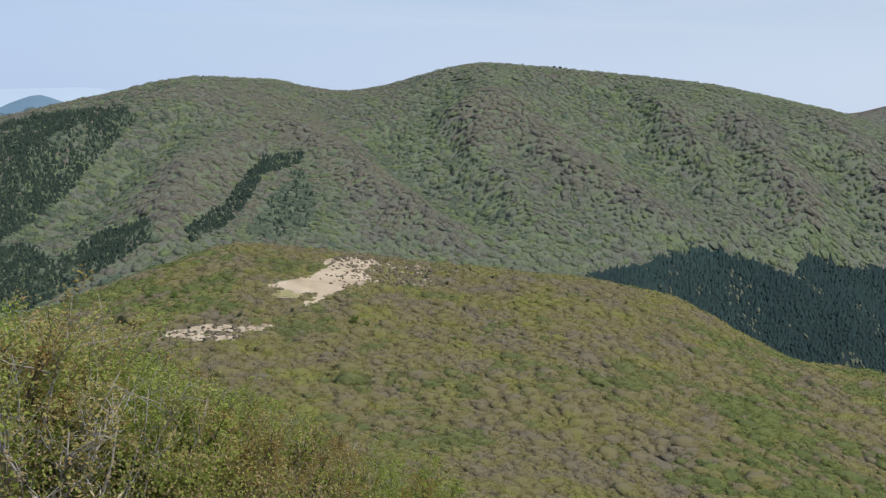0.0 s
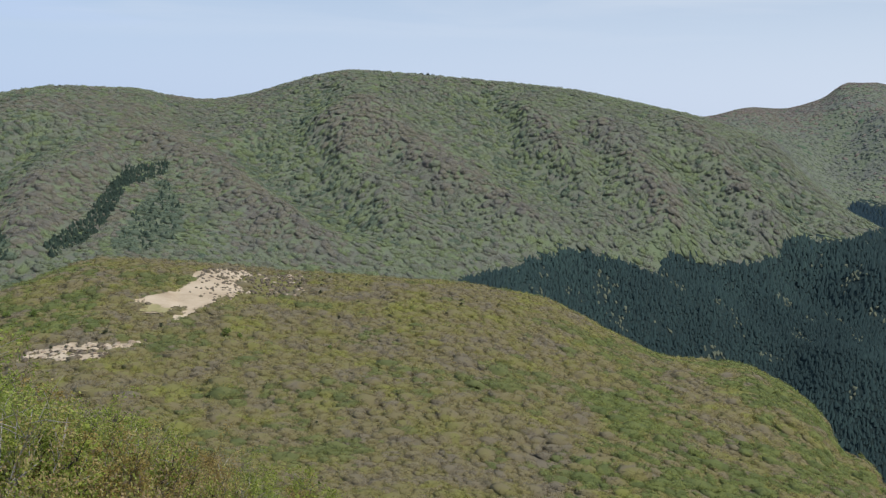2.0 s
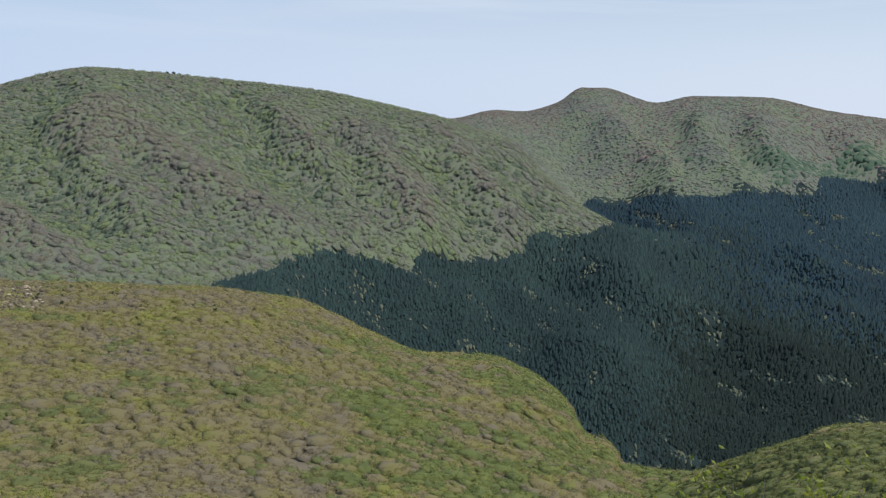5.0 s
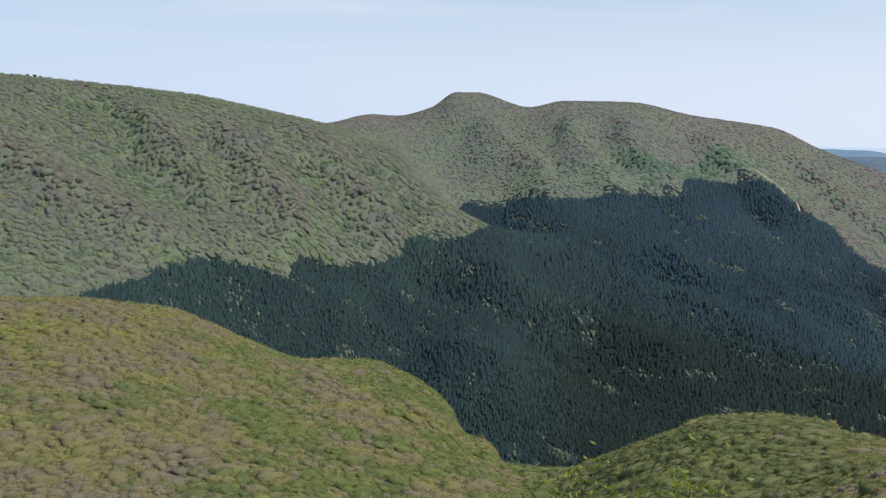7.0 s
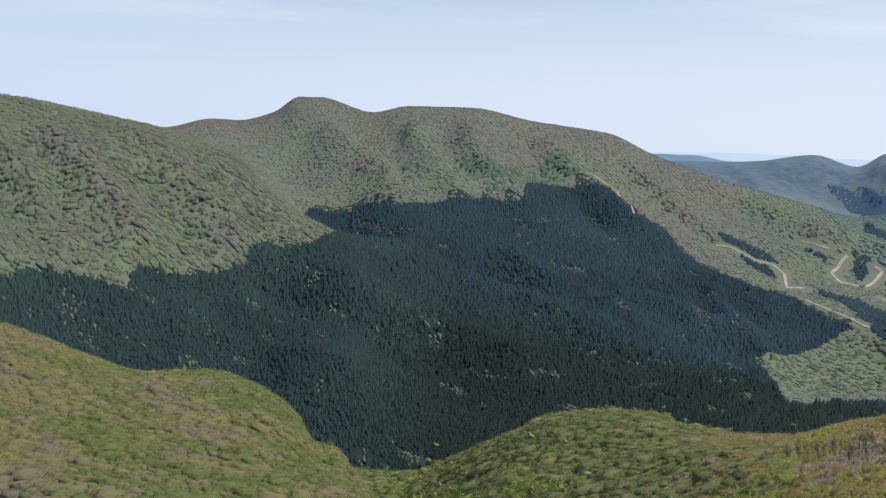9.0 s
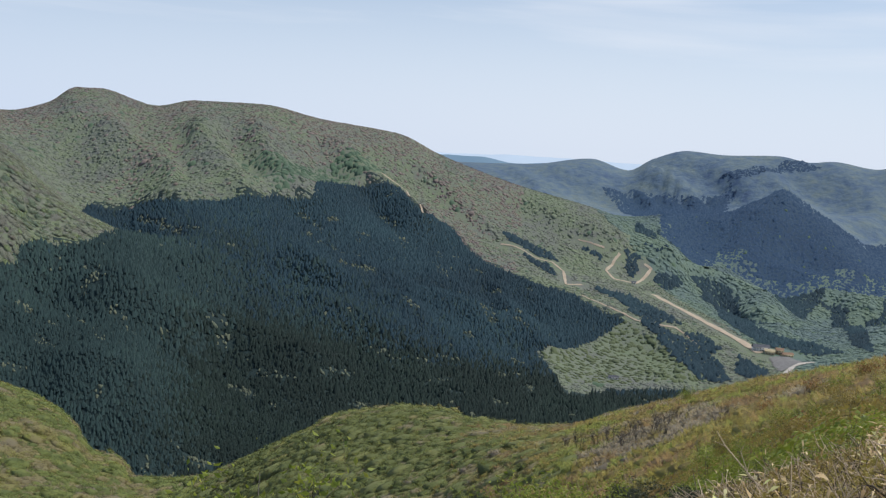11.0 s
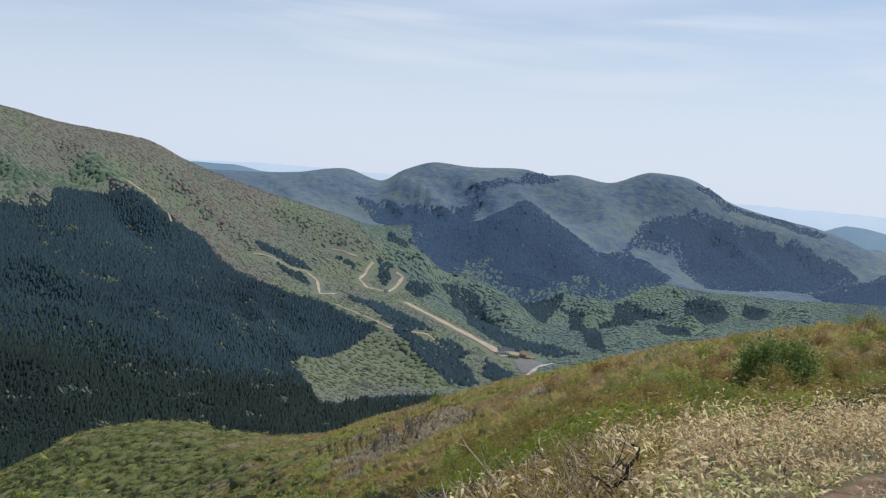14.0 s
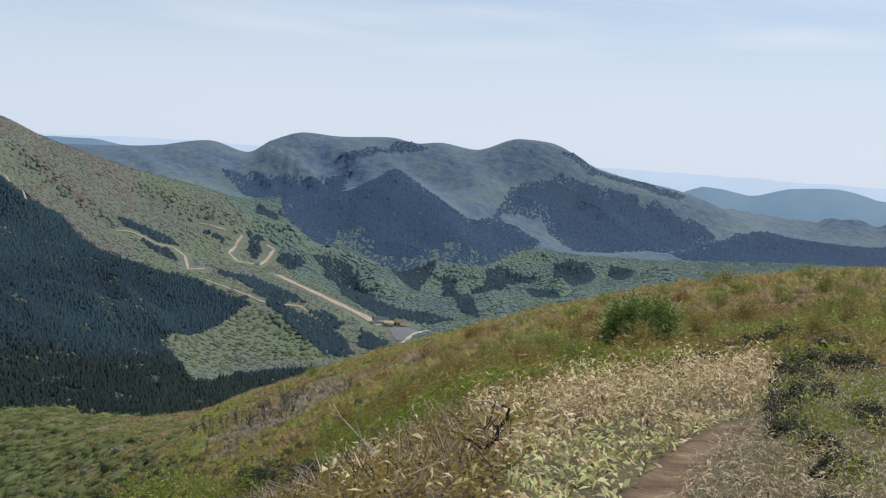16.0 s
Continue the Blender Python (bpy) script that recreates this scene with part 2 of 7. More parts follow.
LEAF_OLIVE = material("budding_leaves", [(0.12, (0.2616, 0.1616, 0.06982)), (0.36, (0.3198, 0.2316, 0.07913)), (0.6, (0.3343, 0.2753, 0.06982)), (0.88, (0.2471, 0.249, 0.05586))], scale=0.4, island=0.35, patch=0.07, rough=0.6, translucent=0.35)
LEAF_DARK = material("dark_evergreen_leaves", [(0.2, (0.0208, 0.0288, 0.0153)), (0.5, (0.0448, 0.0592, 0.0289)), (0.8, (0.108, 0.124, 0.068))], scale=2, island=0.6, rough=0.55, translucent=0.1)
LEAF_RUST = material("rusty_buds", [(0.2, (0.2732, 0.1317, 0.05866)), (0.5, (0.3353, 0.1811, 0.0722)), (0.8, (0.2981, 0.214, 0.06769))], scale=2, island=0.5, rough=0.6, translucent=0.3)
LEAF_GREY = material("bare_twig_haze", [(0.2, (0.2912, 0.2184, 0.1323)), (0.5, (0.3696, 0.2856, 0.161)), (0.8, (0.4144, 0.3416, 0.1552))], scale=2, island=0.5, translucent=0.3)
DIRT = material("trodden_earth", [(0.25, (0.0702, 0.04284, 0.02464)), (0.45, (0.1242, 0.0765, 0.044)), (0.62, (0.1998, 0.1326, 0.07568)), (0.85, (0.3456, 0.2499, 0.1452))], scale=1.6, detail=8, patch=0.9, bump=0.05, bump_scale=7, contrast=1.5)
TARMAC = material("worn_tarmac", [(0.3, (0.13, 0.125, 0.12)), (0.6, (0.19, 0.185, 0.18))], scale=0.15, detail=6)
GRAVEL = material("pale_gravel", [(0.3, (0.34, 0.3, 0.26)), (0.6, (0.46, 0.42, 0.37))], scale=0.1, detail=6)
EARTH = material("graded_earth", [(0.25, (0.287, 0.2238, 0.1697)), (0.5, (0.3903, 0.3156, 0.234)), (0.75, (0.4592, 0.3901, 0.2925))], scale=0.05, detail=7, bump=0.4, bump_scale=0.3)
ROOF = material("slate_blue_roof", [(0.3, (0.07, 0.075, 0.085)), (0.6, (0.11, 0.115, 0.13))], scale=0.6)
ROOF_BROWN = material("brown_tile_roof", [(0.3, (0.20, 0.13, 0.09)), (0.6, (0.28, 0.18, 0.12))], scale=0.6)
PLASTER = material("ochre_plaster", [(0.3, (0.40, 0.32, 0.19)), (0.6, (0.50, 0.42, 0.27))], scale=0.5)
WHITEWALL = material("white_plaster", [(0.3, (0.62, 0.6, 0.56)), (0.6, (0.72, 0.7, 0.66))], scale=0.5)
GLASS = material("window_glass", [(0.3, (0.02, 0.025, 0.03)), (0.6, (0.03, 0.035, 0.04))], scale=0.5, rough=0.08)
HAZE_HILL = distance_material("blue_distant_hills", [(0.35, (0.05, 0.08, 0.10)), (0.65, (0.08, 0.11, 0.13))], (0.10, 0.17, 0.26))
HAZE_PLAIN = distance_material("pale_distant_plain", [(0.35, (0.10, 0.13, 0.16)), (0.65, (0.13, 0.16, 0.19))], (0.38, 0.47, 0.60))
SASA_GREEN = material("green_bamboo_grass", [(0.15, (0.15, 0.1416, 0.05525)), (0.4, (0.564, 0.504, 0.221)), (0.6, (0.624, 0.6, 0.2431)), (0.85, (0.408, 0.462, 0.1436))], scale=1.2, island=0.7, rough=0.5, translucent=0.2)
STRAW = material("dry_straw", [(0.15, (0.11, 0.0792, 0.048)), (0.42, (0.319, 0.2475, 0.15)), (0.65, (0.528, 0.4345, 0.27)), (0.88, (0.319, 0.3245, 0.126))], scale=1.2, island=0.6, patch=0.4)
LEAF_MID = material("mid_green_leaves", [(0.2, (0.088, 0.143, 0.0323)), (0.5, (0.154, 0.22, 0.0475)), (0.8, (0.242, 0.297, 0.076))], scale=1.5, island=0.6, rough=0.5, translucent=0.35)
LEAF_BUD = material("reddish_buds_and_leaves", [(0.15, (0.448, 0.2915, 0.1595)), (0.32, (0.4256, 0.3575, 0.143)), (0.5, (0.3136, 0.3685, 0.0825)), (0.85, (0.2128, 0.3025, 0.055))], scale=1.0, island=0.5, patch=0.4, rough=0.6, translucent=0.4)
PALEBARK = material("pale_bark", [(0.3, (0.2, 0.18, 0.16)), (0.5, (0.36, 0.34, 0.31)), (0.7, (0.48, 0.46, 0.43))], scale=9, bump=0.01, bump_scale=40)
# ground between the cedars, kept close to the crowns' dark colour
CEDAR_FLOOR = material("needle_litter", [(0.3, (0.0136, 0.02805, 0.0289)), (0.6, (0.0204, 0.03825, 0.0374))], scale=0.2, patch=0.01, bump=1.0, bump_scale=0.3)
# slope under the far cedars, coloured with the same haze blue
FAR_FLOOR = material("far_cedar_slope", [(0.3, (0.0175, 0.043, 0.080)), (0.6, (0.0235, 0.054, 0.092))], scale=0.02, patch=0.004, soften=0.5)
# hill beeches, with some haze greyness and blue in the colour
HILL_BEECH = material("hill_beech_crowns", [(0.05, (0.08628, 0.09595, 0.09149)), (0.28, (0.1235, 0.1319, 0.1156)), (0.5, (0.1305, 0.1511, 0.1085)), (0.72, (0.1353, 0.1654, 0.09878)), (0.95, (0.1049, 0.1511, 0.09388))], scale=0.35, detail=6, island=0.2, patch=0.008, bump=1.0, bump_scale=0.5, soften=0.4, cell=0.11, contrast=1.8, broad_share=0.4)
LEAF_SPRAY = material("spring_leaf_sprays", [(0.2, (0.149, 0.2087, 0.036)), (0.5, (0.2633, 0.3259, 0.054)), (0.8, (0.3875, 0.4176, 0.095))], scale=1.5, island=0.5, rough=0.5, translucent=0.4)
# valley beeches: green shifted to blue in place of the haze between
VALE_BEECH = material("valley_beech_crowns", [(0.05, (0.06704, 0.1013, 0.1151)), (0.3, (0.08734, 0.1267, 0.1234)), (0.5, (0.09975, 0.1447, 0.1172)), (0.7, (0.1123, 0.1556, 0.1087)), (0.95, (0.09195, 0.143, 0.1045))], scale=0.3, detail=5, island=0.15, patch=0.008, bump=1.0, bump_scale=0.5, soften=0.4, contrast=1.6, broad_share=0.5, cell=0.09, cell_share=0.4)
HEATH = material("dark_heath", [(0.1, (0.0845, 0.06875, 0.05375)), (0.5, (0.1365, 0.1125, 0.08125)), (0.9, (0.1495, 0.1375, 0.08125))], scale=2, island=0.4, contrast=2)
PINE = material("dark_pine_crowns", [(0.1, (0.014, 0.026, 0.020)), (0.5, (0.023, 0.040, 0.029)), (0.9, (0.038, 0.060, 0.038))], scale=0.4, island=0.4, soften=0.3, contrast=2.0)
PINE_LEAF = material("pine_needles", [(0.2, (0.03, 0.042, 0.022)), (0.5, (0.05, 0.065, 0.032)), (0.8, (0.085, 0.10, 0.05))], scale=2, island=0.6, rough=0.6)
# grey-brown twigs, with the ridge's slight haze tint added
BARE_BEECH = material("leafless_beech_crowns", [(0.05, (0.08604, 0.08282, 0.07742)), (0.3, (0.1348, 0.1292, 0.1106)), (0.55, (0.1559, 0.1486, 0.1133)), (0.8, (0.1512, 0.1486, 0.1051)), (0.95, (0.1256, 0.1364, 0.09125))], scale=0.5, detail=6, island=0.2, patch=0.014, bump=1.0, bump_scale=0.5, soften=0.85, cell=0.11, contrast=1.8, broad_share=0.3)
# leafless brown, shifted slightly to blue for haze as well
HILL_BARE = material("leafless_hill_crowns", [(0.05, (0.103, 0.08574, 0.08722)), (0.3, (0.1437, 0.1187, 0.1129)), (0.55, (0.164, 0.1347, 0.1154)), (0.8, (0.1571, 0.1385, 0.1025)), (0.95, (0.1328, 0.1297, 0.09233))], scale=0.35, detail=6, island=0.2, patch=0.01, bump=1.0, bump_scale=0.5, soften=0.4, cell=0.11, contrast=1.8, broad_share=0.35)
# darker green, carrying the ridge's slight haze tint too
DEEP = material("deep_green_crowns", [(0.1, (0.07006, 0.09702, 0.0688)), (0.5, (0.09266, 0.123, 0.08203)), (0.9, (0.113, 0.142, 0.09261))], scale=0.5, detail=6, island=0.2, bump=1.0, bump_scale=0.5, soften=0.85, contrast=1.8, cell=0.11)
SLOPE_OLIVE = material("olive_slope_scrub", [(0.1, (0.1755, 0.123, 0.06498)), (0.4, (0.2025, 0.1578, 0.06137)), (0.65, (0.207, 0.1797, 0.05054)), (0.9, (0.1755, 0.1821, 0.04512))], scale=0.9, detail=6, island=0.15, patch=0.05, translucent=0.35, rough=0.7, contrast=2.0, broad_share=0.4, soften=0.3)
SLOPE_GREEN = material("green_slope_scrub", [(0.1, (0.1512, 0.1611, 0.04693)), (0.5, (0.1901, 0.2066, 0.05235)), (0.9, (0.2333, 0.2355, 0.06317))], scale=0.9, detail=6, island=0.15, translucent=0.35, rough=0.7, contrast=2.0, soften=0.3)
SLOPE_RUST = material("rusty_slope_scrub", [(0.1, (0.1935, 0.1218, 0.07125)), (0.5, (0.2205, 0.1522, 0.0741)), (0.9, (0.207, 0.1696, 0.0665))], scale=0.9, detail=6, island=0.15, translucent=0.35, rough=0.7, contrast=2.0, soften=0.3)
SLOPE_GREY = material("leafless_slope_scrub", [(0.1, (0.185, 0.155, 0.118)), (0.5, (0.222, 0.188, 0.132)), (0.9, (0.230, 0.205, 0.118))], scale=0.9, detail=6, island=0.15, translucent=0.35, rough=0.7, contrast=2.0, soften=0.3)
LUSH = material("lush_green_crowns", [(0.08, (0.04323, 0.05717, 0.02277)), (0.35, (0.06793, 0.08576, 0.02898)), (0.65, (0.09567, 0.1096, 0.03519)), (0.9, (0.1159, 0.1159, 0.04761))], scale=1.8, detail=6, island=0.2, patch=0.06, soften=0.8, contrast=1.8, broad_share=0.35, cell=0.24, cell_share=0.55)
# ---- the lie of the land: crest and valley lines round the viewpoint, as (bearing, value) ----

def curve(pairs, a):
    """A smooth, monotone curve through (bearing, value) pairs."""
    p = np.array(pairs, float)
    x, y = p[:, 0], p[:, 1]
    h, d = np.diff(x), np.diff(y) / np.diff(x)
    m = np.concatenate(([d[0]], np.where(d[1:] * d[:-1] > 0, 2 * d[1:] * d[:-1] / np.where(d[1:] + d[:-1] == 0, 1, d[1:] + d[:-1]), 0), [d[-1]]))
    a = np.clip(a, x[0], x[-1])
    i = np.clip(np.searchsorted(x, a) - 1, 0, len(h) - 1)
    t = (a - x[i]) / h[i]
    return (2 * t ** 3 - 3 * t ** 2 + 1) * y[i] + (t ** 3 - 2 * t ** 2 + t) * h[i] * m[i] + (3 * t ** 2 - 2 * t ** 3) * y[i + 1] + (t ** 3 - t ** 2) * h[i] * m[i + 1]


# each line: how far off, how high seen from the viewpoint (degrees), plants' height on it
NEAR_R = [(-180, 14), (180, 14)]
NEAR_E = [(-180, -8), (-60, -22), (-24, -23.5), (-5, -25), (10, -27), (40, -27), (60, -23), (70, -19.2), (76, -18.0), (83, -17.2), (90, -16.6), (95, -16.2), (130, -12), (180, -8)]
LOW_R = [(-180, 40), (-60, 120), (-24, 200), (0, 210), (25, 230), (36, 200), (50, 170), (60, 90), (67, 55), (74, 36), (82, 33), (95, 30), (180, 40)]
LOW_E = [(-180, -6), (-60, -21), (-24, -22.5), (0, -23.5), (25, -24.5), (36, -25), (50, -22.5), (60, -19.5), (67, -16.6), (74, -13.8), (82, -12.2), (90, -11.2), (95, -10.4), (180, -6)]
MID_R = [(-180, 80), (-60, 300), (-24, 400), (10, 440), (25, 450), (32, 410), (36, 350), (42, 300), (50, 270), (60, 170), (67, 120), (74, 85), (82, 72), (95, 70), (180, 80)]
MID_E = [(-180, -5), (-60, -17), (-24, -16.2), (-10, -14.5), (5, -14.8), (15, -16), (25, -17.6), (32, -20.2), (36, -21.6), (42, -19.4), (50, -17.6), (60, -16.3), (67, -13.9), (74, -11.5), (82, -9.4), (90, -7.8), (95, -7.0), (180, -5)]
FRONT_R = [(-180, 120), (-120, 150), (-60, 400), (-23, 560), (-11.5, 680), (3, 700), (15, 720), (21, 710), (27, 660), (30, 600), (35.5, 480), (42.7, 400), (49, 370), (54, 340), (60.5, 280), (67.5, 225), (77, 165), (86, 140), (95, 130), (180, 120)]
FRONT_E = [(-180, -4), (-60, -14), (-30, -13.3), (-23.3, -12.5), (-19.2, -11.3), (-15.9, -10.1), (-11.5, -8.85), (-7, -9.1), (-2, -9.6), (3, -9.9), (7.5, -10.1), (10.4, -10.4), (13.5, -10.9), (17.3, -12.5), (20.9, -13.7), (24.3, -13.7), (26.9, -14.5),
           (29.3, -16.1), (30.2, -17.6), (31.8, -18.1), (32.5, -19.1), (35.5, -19.3), (39.5, -17.9), (42.7, -16.4), (44.3, -15.68), (49, -15.1), (51, -15.32), (51.6, -15.65), (55, -15.7), (57.8, -15.4), (60.3, -14.4), (64.5, -13), (67.5, -12.05), (72.5, -10.35), (77, -8.85), (81.5, -7.67), (86.2, -6.32), (90.6, -5.44), (95.3, -4.82), (180, -4)]
DALE_R = [(-180, 300), (-60, 650), (-24, 760), (3, 880), (17, 980), (36, 960), (50, 1020), (67, 1100), (95, 1250), (180, 300)]
DALE_E = [(-180, -8), (-60, -16), (-24, -14.2), (-11, -10.6), (3, -11), (10, -11.6), (14, -13.2), (18, -15.5), (22, -18), (28, -19.8), (36, -21), (43, -19.4), (52, -17.8), (60, -16.8), (67, -15.2), (76, -12.6), (95, -10), (180, -8)]
FOOT_R = [(-180, 600), (-24, 1050), (0, 1150), (20, 1150), (32, 1140), (40, 1320), (50, 1400), (60, 1500), (75, 1650), (95, 1800), (180, 600)]
FOOT_E = [(-180, -8), (-60, -10), (-24, -8.2), (-10, -5.8), (0, -5.8), (10, -7.0), (20, -9.4), (27, -12.5), (32, -13.4), (40, -12), (50, -11.8), (60, -12.2), (67, -11.6), (75, -10), (95, -7.2), (180, -8)]
MAIN_R = [(-180, 900), (-60, 1400), (-24, 1500), (-15, 1560), (-6, 1760), (2, 1700), (21, 1650), (25, 1600), (29, 1500), (32, 1450), (38, 1600), (50, 1780), (60, 1760), (67, 1800), (95, 2200), (180, 900)]
MAIN_E = [(-180, -3), (-60, -4), (-30, -3.4), (-24.1, -2.08), (-21.3, -1.32), (-18.4, -0.57), (-15.8, 0.14), (-13.7, 0.47), (-10, 0.47), (-8, 0.14), (-6, -0.04), (-4.2, 0.2), (-1.8, 0.93), (0.3, 1.55), (2.2, 1.84), (6, 1.68), (9.8, 1.45), (14.3, 1.1), (18.5, 0.38), (21.5, -0.22), (23.6, -0.85), (25.4, -1.5), (27.5, -3.4), (29.4, -4.85), (32, -6.05), (33.5, -6.5),
          (36, -6.3), (40, -5.8), (45, -5.6), (50, -6.6), (55, -7.6), (62, -8.6), (70, -9.4), (80, -8), (95, -6), (180, -3)]
BACK_R = [(-180, 1300), (-24, 1800), (-6, 2050), (21, 1850), (29, 1700), (33, 1690), (38, 1850), (50, 2020), (60, 2000), (67, 2030), (95, 2450), (180, 1300)]
BACK_E = [(-180, -3), (-24, -3.2), (-6, -1.5), (15, -1), (21.5, -1.0), (25.4, -2.2), (29.4, -5.4), (32, -6.1), (36, -4.2), (40, -2.9), (45, -3.2), (50, -4.3), (55, -5.8), (62, -7.6), (70, -9), (80, -7.5), (95, -5.6), (180, -3)]
HILL_R = [(-180, 1800), (-24, 2300), (22, 2500), (30, 2450), (40, 2350), (50, 2300), (62, 2280), (72, 2380), (95, 2650), (180, 1800)]
HILL_E = [(-180, -2), (-24, -2.6), (15, -1), (22, -0.17), (24.4, 0.39), (25.7, 0.36), (27.7, 0.9), (29.1, 1.81), (30.3, 1.82), (33.2, 1.1), (35.2, 1.52), (38.8, 1.57), (42.3, 0.95), (46.7, 0.4), (49, -0.6), (53.5, -2.05), (59, -3.34), (62.2, -4.55), (64, -5.85), (66, -6.32), (69.1, -8.2), (72, -9.2), (80, -6.9), (95, -5.3), (180, -2)]
GAP_R = [(-180, 2200), (-24, 2700), (40, 2650), (62, 2480), (72, 2540), (95, 2900), (180, 2200)]
GAP_E = [(-180, -2), (-24, -3), (22, -1.4), (30, 0), (40, 0), (49, -1.8), (55, -3.6), (60, -5.2), (64, -6.4), (69, -7.6), (74, -7), (80, -6.3), (95, -5), (180, -2)]
KNOLL_R = [(-180, 2600), (-24, 3000), (60, 2980), (68, 3000), (74, 3080), (95, 3250), (180, 2600)]
KNOLL_E = [(-180, -2), (-24, -2.6), (30, -1.5), (50, -2.4), (55, -3), (60, -3.33), (62.2, -2.95), (64.6, -2.85), (65.6, -2.75), (66.2, -2.4), (67.1, -1.93), (68.22, -1.36), (69.1, -1.78), (70.0, -2.3), (71.5, -3.2), (72.8, -3.9), (75, -4.3), (80, -4.9), (86, -4.7), (95, -4.4), (180, -2)]
VALE_R = [(-180, 2900), (-24, 3300), (60, 3260), (68, 3280), (95, 3500), (180, 2900)]
VALE_E = [(-180, -2), (-24, -2.5), (30, -2), (55, -2.7), (60, -3.5), (68, -2.7), (74, -3.2), (80, -3.7), (86, -3.9), (95, -4.1), (180, -2)]
FAR_R = [(-180, 3300), (-24, 3700), (57, 3800), (63, 3750), (75, 3700), (84, 3750), (95, 3800), (180, 3300)]
FAR_E = [(-180, -1), (-30, -2.4), (-15, -2.2), (40, -1.2), (50, -1), (54.4, -0.85), (57.7, -0.35), (59.8, -0.87), (61.1, -0.15), (63, 0.41), (64.9, 0.3), (67.8, 0.44), (69.4, 0.18), (70.6, 0.3), (72.7, 0.02), (75.2, 0.78), (76.8, 0.68), (79.8, -0.65), (82, -1.18), (84.2, -1.57), (88.3, -3), (91.3, -3.84), (95.2, -3.93), (180, -1)]
END_R = [(-180, 3700), (-24, 4100), (95, 4150), (180, 3700)]
END_E = [(-180, -1.6), (-24, -2.2), (50, -1.6), (63, -1.8), (75, -2.2), (82, -2.8), (90, -2.9), (95, -3), (180, -1.6)]
LINES = [(NEAR_R, NEAR_E, 0.0), (LOW_R, LOW_E, 0.0), (MID_R, MID_E, 0.5), (FRONT_R, FRONT_E, 1.1), (DALE_R, DALE_E, 0), (FOOT_R, FOOT_E, 0), (MAIN_R, MAIN_E, 2.2), (BACK_R, BACK_E, 0), (HILL_R, HILL_E, 2.4), (GAP_R, GAP_E, 0),
         (KNOLL_R, KNOLL_E, 3), (VALE_R, VALE_E, 0), (FAR_R, FAR_E, 2), (END_R, END_E, 0)]


